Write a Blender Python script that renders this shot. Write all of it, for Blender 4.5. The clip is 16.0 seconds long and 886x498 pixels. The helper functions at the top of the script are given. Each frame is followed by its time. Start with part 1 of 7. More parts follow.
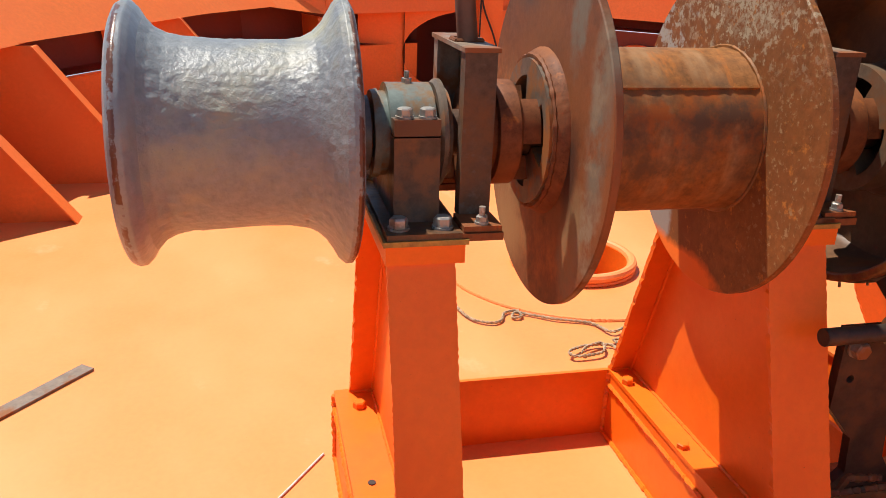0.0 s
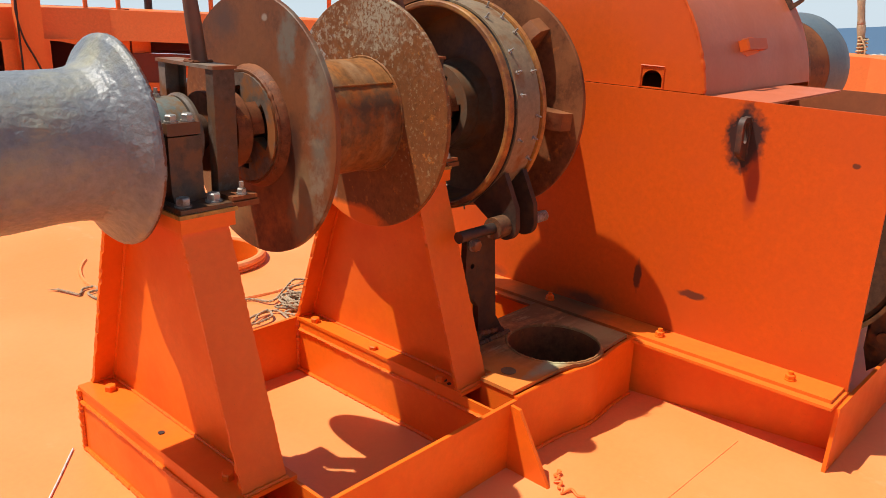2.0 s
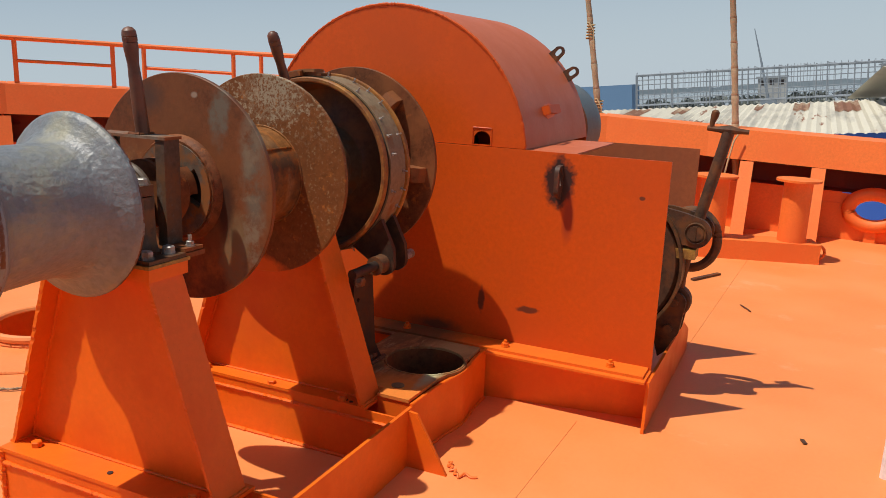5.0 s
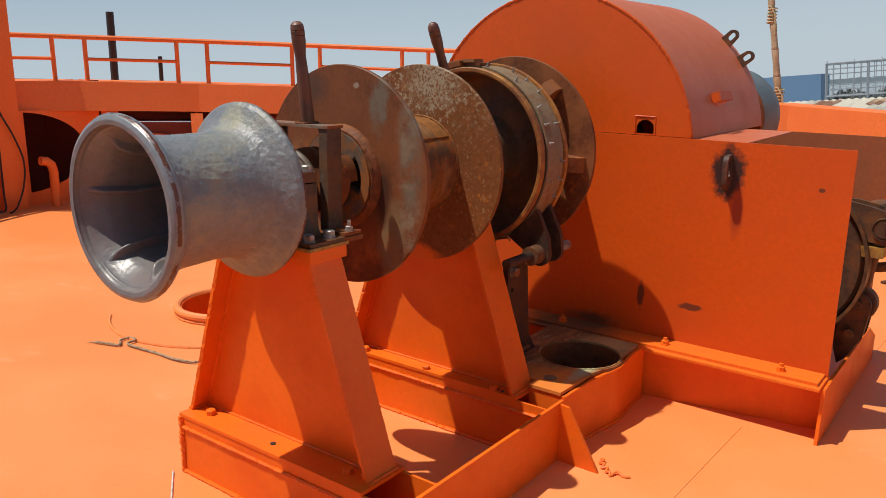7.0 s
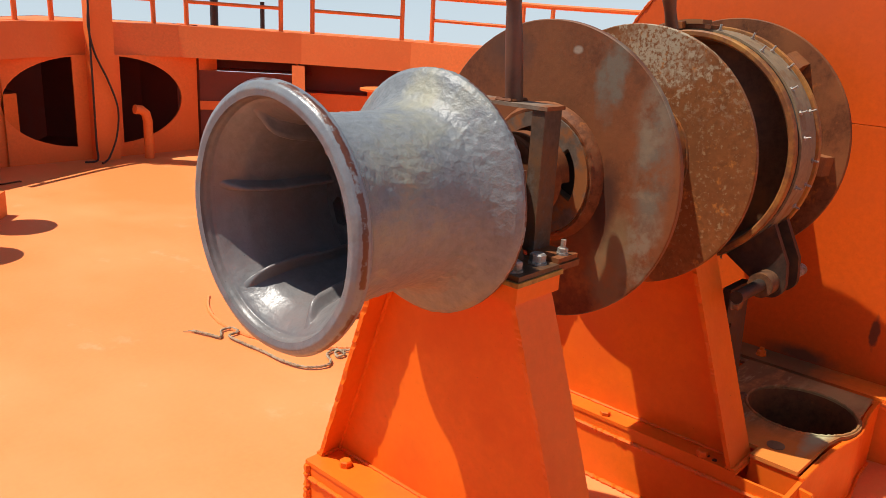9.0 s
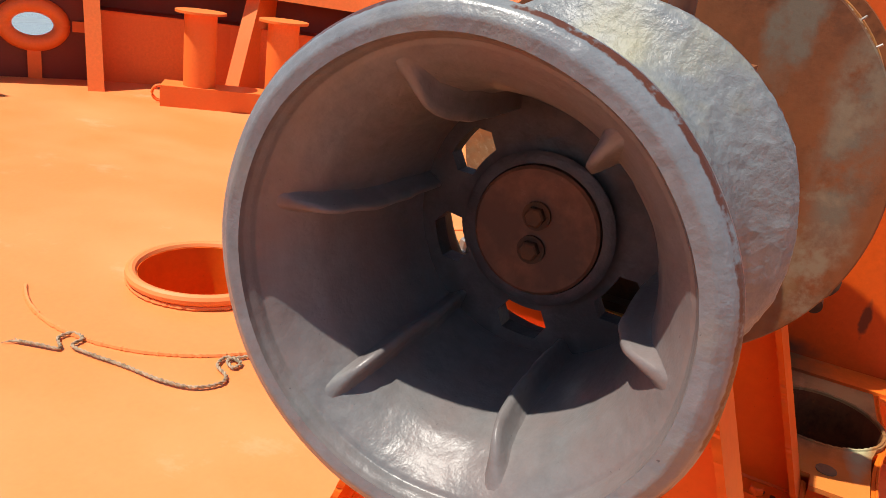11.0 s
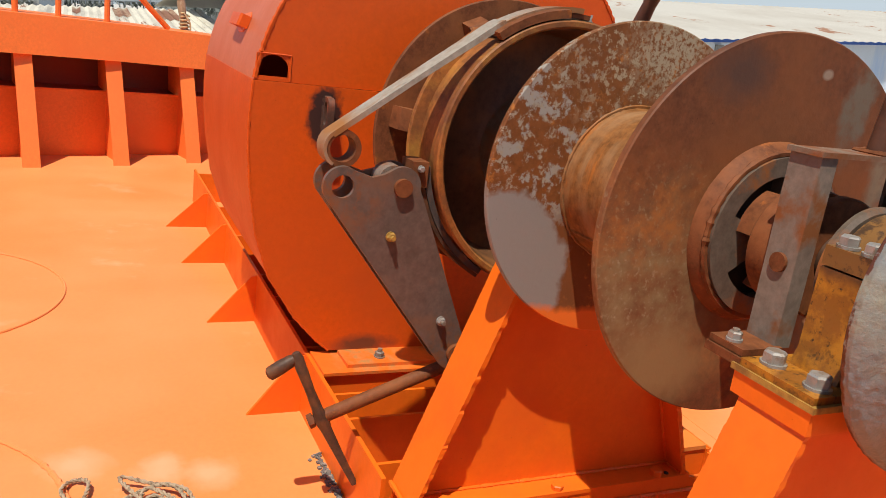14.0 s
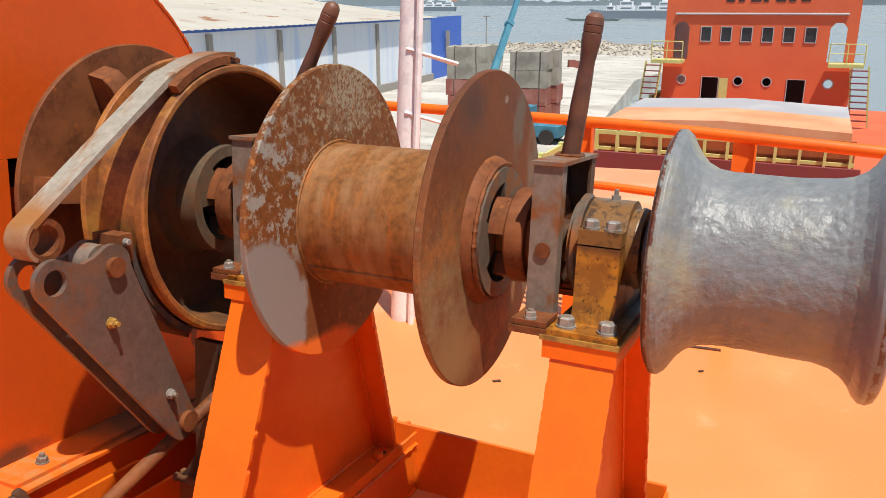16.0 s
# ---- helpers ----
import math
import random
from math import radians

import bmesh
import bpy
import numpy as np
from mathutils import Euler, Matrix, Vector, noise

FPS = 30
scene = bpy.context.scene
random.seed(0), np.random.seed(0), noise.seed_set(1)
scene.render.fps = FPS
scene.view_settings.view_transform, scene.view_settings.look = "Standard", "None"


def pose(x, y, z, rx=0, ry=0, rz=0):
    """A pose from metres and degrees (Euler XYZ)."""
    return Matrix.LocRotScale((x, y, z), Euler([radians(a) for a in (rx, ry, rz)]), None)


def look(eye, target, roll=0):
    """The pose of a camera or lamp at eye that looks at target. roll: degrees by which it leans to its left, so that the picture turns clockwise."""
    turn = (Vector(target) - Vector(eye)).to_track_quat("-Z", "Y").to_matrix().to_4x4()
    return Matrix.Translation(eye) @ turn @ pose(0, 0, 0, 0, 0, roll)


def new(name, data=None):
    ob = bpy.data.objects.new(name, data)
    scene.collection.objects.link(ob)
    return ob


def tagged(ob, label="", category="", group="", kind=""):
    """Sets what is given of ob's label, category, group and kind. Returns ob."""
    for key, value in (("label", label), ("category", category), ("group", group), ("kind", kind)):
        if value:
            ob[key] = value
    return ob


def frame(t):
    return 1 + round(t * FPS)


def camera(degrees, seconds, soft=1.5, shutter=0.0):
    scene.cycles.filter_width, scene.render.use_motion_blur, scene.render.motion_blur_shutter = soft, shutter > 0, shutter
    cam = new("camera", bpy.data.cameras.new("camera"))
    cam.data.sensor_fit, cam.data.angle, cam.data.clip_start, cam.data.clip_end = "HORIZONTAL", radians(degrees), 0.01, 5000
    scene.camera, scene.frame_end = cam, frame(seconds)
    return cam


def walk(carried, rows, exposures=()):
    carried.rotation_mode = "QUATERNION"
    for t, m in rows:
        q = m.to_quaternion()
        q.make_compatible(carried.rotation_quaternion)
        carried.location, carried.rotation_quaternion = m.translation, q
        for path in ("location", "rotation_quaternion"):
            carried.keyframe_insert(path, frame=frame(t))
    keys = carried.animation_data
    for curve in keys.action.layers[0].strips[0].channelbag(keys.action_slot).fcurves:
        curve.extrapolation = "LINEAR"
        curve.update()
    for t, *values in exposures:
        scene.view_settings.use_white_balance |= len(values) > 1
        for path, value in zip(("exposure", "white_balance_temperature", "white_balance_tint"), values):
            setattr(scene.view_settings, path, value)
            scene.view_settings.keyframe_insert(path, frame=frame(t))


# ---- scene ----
cam = camera(58.5, 16.0, soft=0.5)
PATH = [
    (0, (0.352, -1.822, 1.645), (0.795, -0.001, 0.945), 2.3),
    (0.5, (0.105, -1.89, 1.637), (0.916, -0.186, 0.975), 2.2),
    (1, (-0.14, -2.05, 1.664), (0.979, -0.529, 1.005), 2.5),
    (1.5, (-0.263, -2.143, 1.667), (1.053, -0.782, 1.022), 2.0),
    (2, (-0.468, -2.235, 1.679), (0.938, -0.951, 1.068), 2.1),
    (2.5, (-0.714, -2.158, 1.713), (0.84, -1.039, 1.135), 1.0),
    (3, (-0.895, -2.178, 1.73), (0.75, -1.164, 1.217), 1.3),
    (3.2, (-0.942, -2.240, 1.72), (0.713, -1.234, 1.226), 1.2),
    (5.3, (-1.26, -2.114, 1.723), (0.517, -1.311, 1.277), 2.3),
    (5.5, (-1.271, -2.101, 1.716), (0.485, -1.254, 1.27), 2.1),
    (6, (-1.298, -2.081, 1.711), (0.391, -1.11, 1.261), 1.3),
    (6.5, (-1.287, -2.114, 1.702), (0.357, -1.072, 1.245), 1.2),
    (7, (-1.203, -2.167, 1.694), (0.354, -1.002, 1.227), 0.7),
    (7.5, (-1.115, -2.134, 1.67), (0.29, -0.812, 1.143), 1.3),
    (8, (-1.014, -1.852, 1.637), (0.37, -0.517, 1.089), 2.4),
    (8.2, (-0.984, -1.728, 1.659), (0.401, -0.392, 1.115), 2.6),
    (10.3, (-0.681, -0.723, 1.629), (0.911, 0.277, 0.946), 5.1),
    (10.5, (-0.675, -0.629, 1.615), (0.953, 0.306, 0.926), 5.7),
    (11, (-0.587, -0.303, 1.553), (1.123, 0.483, 0.877), 7.9),
    (11.5, (-0.543, 0.013, 1.573), (1.196, 0.71, 0.874), 7.1),
    (12, (-0.576, 0.355, 1.548), (1.282, 0.704, 0.893), 8.7),
    (12.5, (-0.549, 0.583, 1.541), (1.353, 0.613, 0.924), 8.3),
    (13, (-0.381, 0.858, 1.556), (1.506, 0.537, 0.979), 7.5),
    (13.5, (-0.273, 1.056, 1.546), (1.566, 0.51, 0.981), 7.8),
    (14, (-0.209, 1.355, 1.576), (1.53, 0.519, 1.051), 7.7),
    (14.5, (-0.054, 1.544, 1.576), (1.554, 0.463, 1.082), 7.7),
    (15, (0.165, 1.62, 1.62), (1.512, 0.21, 1.176), 5.8),
    (15.5, (0.246, 1.735, 1.639), (1.337, 0.114, 1.215), 5.1),
    (16, (0.27, 1.978, 1.649), (1.076, 0.197, 1.222), 2.2),
]
SHIP = pose(0, 0, 0, 5.54, 0, 0)                      # the deck rises towards the bow
walk(cam, [(t, SHIP @ look(eye, target, roll)) for t, eye, target, roll in PATH], exposures=[(0.0, 0.46), (1.0, 0.45), (2.0, 0.27), (3.0, 0.02), (5.5, -0.20), (7.5, -0.08), (8.2, 0.06), (10.5, 0.28), (12.5, 0.11), (14.0, 0.06), (16.0, 0.21)])

# ---- light ----
SUN_WAY = (SHIP.to_3x3() @ Vector((0.92, -0.962, -2.91))).normalized()
world = bpy.data.worlds.new("world")
scene.world = world
world.use_nodes = True
wn, wl = world.node_tree.nodes, world.node_tree.links
sky = wn.new("ShaderNodeTexSky")
sky.sky_type = "NISHITA"
sky.sun_disc = False
sky.sun_elevation = math.asin(-SUN_WAY.z)
sky.sun_rotation = math.atan2(-SUN_WAY.x, -SUN_WAY.y)
sky.altitude, sky.air_density, sky.dust_density, sky.ozone_density = 0, 1.0, 0.6, 1.5
# haze that whitens the sky all round towards the horizon
place = wn.new("ShaderNodeTexCoord")
split = wn.new("ShaderNodeSeparateXYZ")
wl.new(place.outputs["Generated"], split.inputs[0])
rise = wn.new("ShaderNodeMapRange")
rise.interpolation_type = "SMOOTHSTEP"
rise.inputs["From Min"].default_value, rise.inputs["From Max"].default_value = 0.0, 0.34
rise.inputs["To Min"].default_value, rise.inputs["To Max"].default_value = 0.9, 0.0
wl.new(split.outputs["Z"], rise.inputs["Value"])
haze = wn.new("ShaderNodeMix")
haze.data_type = "RGBA"
wl.new(rise.outputs["Result"], haze.inputs[0])
wl.new(sky.outputs["Color"], haze.inputs[6])
haze.inputs[7].default_value = (6.3, 7.4, 8.3, 1)
wl.new(haze.outputs[2], wn["Background"].inputs["Color"])
wn["Background"].inputs["Strength"].default_value = 0.088
sun_data = bpy.data.lights.new("sun", "SUN")
sun_data.energy, sun_data.angle, sun_data.color = 5.0, radians(0.6), (1.0, 0.94, 0.835)
sun = new("sun", sun_data)
sun.matrix_world = look((0, 0, 30), Vector((0, 0, 30)) + SUN_WAY)


# ---- materials ----
ZS = 1.244                                            # height of the winch shaft over the deck

def material(name, color, rough=0.5, metal=0.0, second=None, second_scale=6.0, second_amount=(0.5, 0.6), grain=0.06, bump=0.15,
             bump_scale=60.0, dents=0.0, dents_scale=4.0, third=None, third_scale=20.0, third_amount=(0.62, 0.68), coat=0.0, stretch=(1, 1, 1), spec=0.5, specks=0.0):
    """A weathered surface: base colour, patches of a second and third colour, fine grain, bump."""
    m = bpy.data.materials.new(name)
    m.use_nodes = True
    nodes, links = m.node_tree.nodes, m.node_tree.links
    b = nodes["Principled BSDF"]
    b.inputs["Roughness"].default_value, b.inputs["Metallic"].default_value = rough, metal
    b.inputs["Coat Weight"].default_value = coat
    b.inputs["Specular IOR Level"].default_value = spec
    co = nodes.new("ShaderNodeTexCoord")
    mp = nodes.new("ShaderNodeMapping")
    mp.inputs["Scale"].default_value = stretch
    links.new(co.outputs["Object"], mp.inputs["Vector"])

    def noise_at(scale, detail=6.0, rough_=0.6, plain=False):
        n = nodes.new("ShaderNodeTexNoise")
        n.inputs["Scale"].default_value, n.inputs["Detail"].default_value, n.inputs["Roughness"].default_value = scale, detail, rough_
        links.new((co.outputs["Object"] if plain else mp.outputs["Vector"]), n.inputs["Vector"])
        return n

    def mix(fac, a, c):
        x = nodes.new("ShaderNodeMix")
        x.data_type = "RGBA"
        links.new(fac, x.inputs[0])
        for s, v in ((x.inputs[6], a), (x.inputs[7], c)):
            if isinstance(v, tuple):
                s.default_value = (*v, 1)
            else:
                links.new(v, s)
        return x.outputs[2]

    def ramp(source, lo, hi):
        r = nodes.new("ShaderNodeMapRange")
        r.inputs["From Min"].default_value, r.inputs["From Max"].default_value = lo, hi
        links.new(source, r.inputs["Value"])
        return r.outputs["Result"]

    g = noise_at(38, 8, 0.7, True)
    dark = tuple(v * (1 - 2.2 * grain) for v in color)
    light = tuple(min(1, v * (1 + 1.6 * grain)) for v in color)
    out = mix(ramp(g.outputs["Fac"], 0.3, 0.7), dark, light)
    rough_out = None
    if second:
        f = ramp(noise_at(second_scale).outputs["Fac"], *second_amount)
        out = mix(f, out, second)
        r2 = nodes.new("ShaderNodeMapRange")
        r2.inputs["To Min"].default_value, r2.inputs["To Max"].default_value = rough, min(1, rough + 0.15)
        links.new(f, r2.inputs["Value"])
        rough_out = r2.outputs["Result"]
    if third:
        out = mix(ramp(noise_at(third_scale, 8, 0.7).outputs["Fac"], *third_amount), out, third)
    if specks:
        out = mix(ramp(noise_at(150, 3, 0.6, True).outputs["Fac"], 0.71, 0.76), out, tuple(v * (1 - specks) for v in color))
    links.new(out, b.inputs["Base Color"])
    if rough_out:
        links.new(rough_out, b.inputs["Roughness"])
    last = None
    for amount, scale, dist in ((bump, bump_scale, 0.002), (dents, dents_scale, 0.02)):
        if amount:
            bp = nodes.new("ShaderNodeBump")
            bp.inputs["Strength"].default_value, bp.inputs["Distance"].default_value = amount, dist
            links.new(noise_at(scale, 5, 0.6, True).outputs["Fac"], bp.inputs["Height"])
            if last:
                links.new(last, bp.inputs["Normal"])
            last = bp.outputs["Normal"]
    if last:
        links.new(last, b.inputs["Normal"])
    return m


def stain(m, centre, radii, color, edge=0.25, ragged=0.5, scale=14.0, speck=None):
    """A spot of another colour at a place on the thing; speck breaks it up into flecks."""
    nodes, links = m.node_tree.nodes, m.node_tree.links
    b = nodes["Principled BSDF"]
    co = nodes.new("ShaderNodeTexCoord")
    sub, div, ln = (nodes.new("ShaderNodeVectorMath") for _ in range(3))
    sub.operation, div.operation, ln.operation = "SUBTRACT", "DIVIDE", "LENGTH"
    sub.inputs[1].default_value, div.inputs[1].default_value = centre, radii
    links.new(co.outputs["Object"], sub.inputs[0])
    links.new(sub.outputs[0], div.inputs[0])
    links.new(div.outputs[0], ln.inputs[0])
    n = nodes.new("ShaderNodeTexNoise")
    n.inputs["Scale"].default_value, n.inputs["Detail"].default_value, n.inputs["Roughness"].default_value = scale, 6, 0.6
    links.new(co.outputs["Object"], n.inputs["Vector"])
    wob = nodes.new("ShaderNodeMath")
    wob.operation = "MULTIPLY_ADD"
    links.new(n.outputs["Fac"], wob.inputs[0])
    wob.inputs[1].default_value = ragged * 2
    links.new(ln.outputs["Value"], wob.inputs[2])
    rg = nodes.new("ShaderNodeMapRange")
    rg.inputs["From Min"].default_value, rg.inputs["From Max"].default_value = 1 + ragged - edge, 1 + ragged + edge
    rg.inputs["To Min"].default_value, rg.inputs["To Max"].default_value = 1, 0
    links.new(wob.outputs[0], rg.inputs["Value"])
    fac = rg.outputs["Result"]
    if speck:
        s = nodes.new("ShaderNodeTexNoise")
        s.inputs["Scale"].default_value, s.inputs["Detail"].default_value, s.inputs["Roughness"].default_value = speck[0], 5, 0.65
        links.new(co.outputs["Object"], s.inputs["Vector"])
        r2 = nodes.new("ShaderNodeMapRange")
        r2.inputs["From Min"].default_value, r2.inputs["From Max"].default_value = speck[1], speck[2]
        links.new(s.outputs["Fac"], r2.inputs["Value"])
        mu = nodes.new("ShaderNodeMath")
        mu.operation = "MULTIPLY"
        links.new(fac, mu.inputs[0])
        links.new(r2.outputs["Result"], mu.inputs[1])
        fac = mu.outputs[0]
    x = nodes.new("ShaderNodeMix")
    x.data_type = "RGBA"
    links.new(fac, x.inputs[0])
    links.new(b.inputs["Base Color"].links[0].from_socket, x.inputs[6])
    x.inputs[7].default_value = (*color, 1)
    links.new(x.outputs[2], b.inputs["Base Color"])
    return m


ORANGE = material("orange_paint", (0.80, 0.150, 0.008), 0.42, second=(0.72, 0.118, 0.008), second_scale=3, second_amount=(0.45, 0.7), grain=0.03, bump=0.13, bump_scale=60, dents=0.16, dents_scale=3.5, specks=0.5, spec=0.36)
CASE_ORANGE = material("case_orange_paint", (0.62, 0.087, 0.004), 0.45, second=(0.56, 0.077, 0.005), second_scale=2, second_amount=(0.4, 0.7), grain=0.05, bump=0.14, bump_scale=50, dents=0.16, dents_scale=2.2, specks=0.4, spec=0.36)
COVER = material("rose_orange_cover_paint", (0.54, 0.142, 0.060), 0.45, second=(0.50, 0.125, 0.052), second_scale=2.5, second_amount=(0.4, 0.7), grain=0.04, bump=0.08, bump_scale=30, dents=0.12, dents_scale=1.8, spec=0.35)
SIDE_ORANGE = material("marked_case_paint", (0.61, 0.085, 0.004), 0.45, second=(0.55, 0.076, 0.005), second_scale=2, second_amount=(0.4, 0.7), grain=0.05, bump=0.14, bump_scale=50, dents=0.16, dents_scale=2.2, specks=0.4, spec=0.36)
for y, z, ry, rz in ((-1.0, 1.18, 0.075, 0.125), (0.537, 1.215, 0.062, 0.12), (-0.605, 0.50, 0.018, 0.065), (-0.868, 0.482, 0.062, 0.018), (-1.42, 1.14, 0.014, 0.010)):
    stain(SIDE_ORANGE, (2.64, y, z), (1, ry, rz), (0.045, 0.02, 0.016) if rz > 0.1 else (0.15, 0.035, 0.015), 0.2, 0.6, 26)
for y, ry in ((-0.33, 0.13), (0.30, 0.12)):
    stain(SIDE_ORANGE, (2.64, y, 0.31), (1, ry, 0.035), (0.16, 0.045, 0.02), 0.5, 0.6, 18)
for y, z in ((-1.055, 1.00), (0.49, 1.05)):
    stain(SIDE_ORANGE, (2.64, y, z), (1, 0.028, 0.11), (0.36, 0.045, 0.012), 0.4, 0.3, 9)
DECK = material("deck_paint", (0.80, 0.248, 0.068), 0.42, second=(0.82, 0.295, 0.100), second_scale=0.9, second_amount=(0.42, 0.72), grain=0.03, bump=0.10, bump_scale=30, dents=0.35, dents_scale=1.3, third=(0.85, 0.47, 0.28), third_scale=1.9, third_amount=(0.60, 0.90), stretch=(1, 0.7, 1), specks=0.4)
for x, y, r in ((2.28, 0.93, 0.07), (1.96, 0.77, 0.075), (2.31, 1.10, 0.065), (2.42, 1.36, 0.08), (2.38, 1.08, 0.05)):
    stain(DECK, (x, y, 0), (r, r, 1), (0.82, 0.36, 0.18), 0.7, 0.7, 14)
BULWARK = material("bulwark_paint", (0.84, 0.195, 0.032), 0.5, second=(0.80, 0.165, 0.026), second_scale=1.5, second_amount=(0.4, 0.7), grain=0.05, bump=0.14, dents=0.25, dents_scale=2.0, specks=0.35)
GREY = material("grey_paint_on_casting", (0.190, 0.203, 0.210), 0.42, second=(0.29, 0.275, 0.195), second_scale=4.5, second_amount=(0.50, 0.68), grain=0.10, bump=0.7, bump_scale=70, dents=0.30, dents_scale=26, spec=0.5, specks=0.5)
GREY_LIP = material("smooth_grey_paint_on_rim", (0.19, 0.205, 0.22), 0.30, second=(0.23, 0.225, 0.20), second_scale=6, second_amount=(0.55, 0.72), grain=0.08, bump=0.4, bump_scale=50, dents=0.22, dents_scale=16, spec=0.55, specks=0.6)
# back wall and hub: the grey darkened for shade deep in the head
BACK_GREY = material("shaded_grey_back_wall", (0.085, 0.080, 0.080), 0.45, second=(0.05, 0.045, 0.045), second_scale=9, second_amount=(0.45, 0.62), grain=0.14, bump=0.5, bump_scale=40, dents=0.4, dents_scale=14)
for x, hw, lo in ((0.087, 0.006, 0.42), (0.552, 0.006, 0.40)):
    stain(GREY_LIP if x < 0.12 else GREY, (x, 0, ZS), (hw, 50, 50), (0.105, 0.034, 0.016), 0.15, 0.9, 70, speck=(19, lo, lo + 0.06))
# inside of the head: shade and reddish deck bounce mixed into the grey
GREY_IN = material("grey_inside_with_shade_and_bounce", (0.168, 0.164, 0.164), 0.33, second=(0.185, 0.130, 0.118), second_scale=3, second_amount=(0.44, 0.66), grain=0.09, bump=0.55, bump_scale=34, dents=0.22, dents_scale=11, spec=0.42, specks=0.6)
RUST = material("rust_brown_steel", (0.165, 0.055, 0.021), 0.6, second=(0.235, 0.080, 0.027), second_scale=7, second_amount=(0.45, 0.66), grain=0.2, bump=0.35, bump_scale=80, third=(0.38, 0.115, 0.022), third_scale=13, third_amount=(0.60, 0.72), spec=0.2, specks=0.6)
DISC_RUST = material("rusted_steel_plate", (0.140, 0.050, 0.021), 0.5, second=(0.215, 0.074, 0.025), second_scale=2.6, second_amount=(0.38, 0.66), grain=0.18, bump=0.25, bump_scale=90, third=(0.095, 0.040, 0.020), third_scale=7, third_amount=(0.58, 0.76), spec=0.24, specks=0.6)
stain(DISC_RUST, (1.03, -0.345, ZS + 0.10), (1, 0.050, 0.23), (0.150, 0.120, 0.086), 0.22, 0.95, 9, speck=(9, 0.36, 0.56))
stain(DISC_RUST, (1.03, -0.20, ZS + 0.30), (1, 0.045, 0.13), (0.150, 0.118, 0.084), 0.22, 0.95, 10, speck=(9, 0.36, 0.56))
stain(DISC_RUST, (1.03, -0.25, ZS - 0.24), (1, 0.06, 0.16), (0.20, 0.130, 0.065), 0.35, 0.9, 8)
stain(DISC_RUST, (1.03, 0.28, ZS - 0.16), (1, 0.19, 0.20), (0.25, 0.165, 0.078), 0.6, 0.8, 6, speck=(13, 0.36, 0.66))
stain(DISC_RUST, (1.03, 0.33, ZS - 0.10), (1, 0.14, 0.20), (0.31, 0.235, 0.14), 0.6, 0.8, 6, speck=(75, 0.55, 0.72))
stain(DISC_RUST, (1.03, 0.34, ZS + 0.03), (1, 0.13, 0.10), (0.36, 0.125, 0.03), 0.6, 0.9, 6, speck=(17, 0.42, 0.66))
stain(DISC_RUST, (1.03, -0.06, ZS - 0.30), (1, 0.20, 0.10), (0.33, 0.115, 0.03), 0.6, 0.9, 6, speck=(17, 0.45, 0.68))
stain(DISC_RUST, (1.03, 0.22, ZS - 0.30), (1, 0.12, 0.08), (0.27, 0.155, 0.065), 0.6, 0.9, 9)
stain(DISC_RUST, (1.03, -0.33, ZS - 0.02), (1, 0.05, 0.34), (0.21, 0.155, 0.10), 0.4, 0.8, 7, speck=(12, 0.46, 0.60))
stain(DISC_RUST, (1.03, -0.21, ZS - 0.05), (1, 0.035, 0.10), (0.07, 0.03, 0.018), 0.4, 0.6, 9)
stain(DISC_RUST, (1.03, 0.15, ZS + 0.33), (1, 0.07, 0.05), (0.09, 0.045, 0.03), 0.5, 0.7, 12)
stain(DISC_RUST, (1.03, -0.08, ZS + 0.35), (1, 0.014, 0.010), (0.30, 0.22, 0.16), 0.3, 0.3, 30)
DISC_FLAKY = material("flaking_rusted_plate", (0.195, 0.070, 0.020), 0.58, second=(0.165, 0.058, 0.018), second_scale=3, second_amount=(0.45, 0.65), grain=0.16, bump=0.35, bump_scale=60, third=(0.36, 0.13, 0.026), third_scale=20, third_amount=(0.58, 0.66), spec=0.22, specks=0.5)
stain(DISC_FLAKY, (1.51, -0.04, ZS + 0.31), (1, 0.30, 0.16), (0.34, 0.265, 0.17), 0.5, 0.6, 5, speck=(52, 0.53, 0.60))
stain(DISC_FLAKY, (1.51, -0.06, ZS + 0.36), (1, 0.12, 0.10), (0.33, 0.27, 0.18), 0.5, 0.8, 8, speck=(90, 0.42, 0.56))
stain(DISC_FLAKY, (1.51, -0.31, ZS + 0.0), (1, 0.13, 0.38), (0.27, 0.165, 0.080), 0.5, 0.6, 5, speck=(60, 0.57, 0.65))
stain(DISC_FLAKY, (1.51, 0.30, ZS + 0.12), (1, 0.17, 0.26), (0.30, 0.285, 0.25), 0.45, 0.6, 6, speck=(15, 0.55, 0.60))
stain(DISC_FLAKY, (1.51, 0.30, ZS + 0.12), (1, 0.19, 0.28), (0.32, 0.275, 0.205), 0.5, 0.6, 6, speck=(46, 0.55, 0.64))
stain(DISC_FLAKY, (1.51, 0.40, ZS - 0.28), (1, 0.25, 0.25), (0.25, 0.23, 0.21), 0.04, 0.32, 6)
stain(DISC_FLAKY, (1.51, 0.16, ZS - 0.44), (1, 0.30, 0.085), (0.74, 0.16, 0.02), 0.14, 0.4, 9)
stain(DISC_FLAKY, (1.51, 0.435, ZS - 0.25), (1, 0.018, 0.14), (0.74, 0.16, 0.02), 0.2, 0.35, 9)
stain(DISC_FLAKY, (1.51, 0.33, ZS - 0.16), (1, 0.10, 0.10), (0.05, 0.045, 0.04), 0.3, 0.3, 8, speck=(70, 0.70, 0.72))
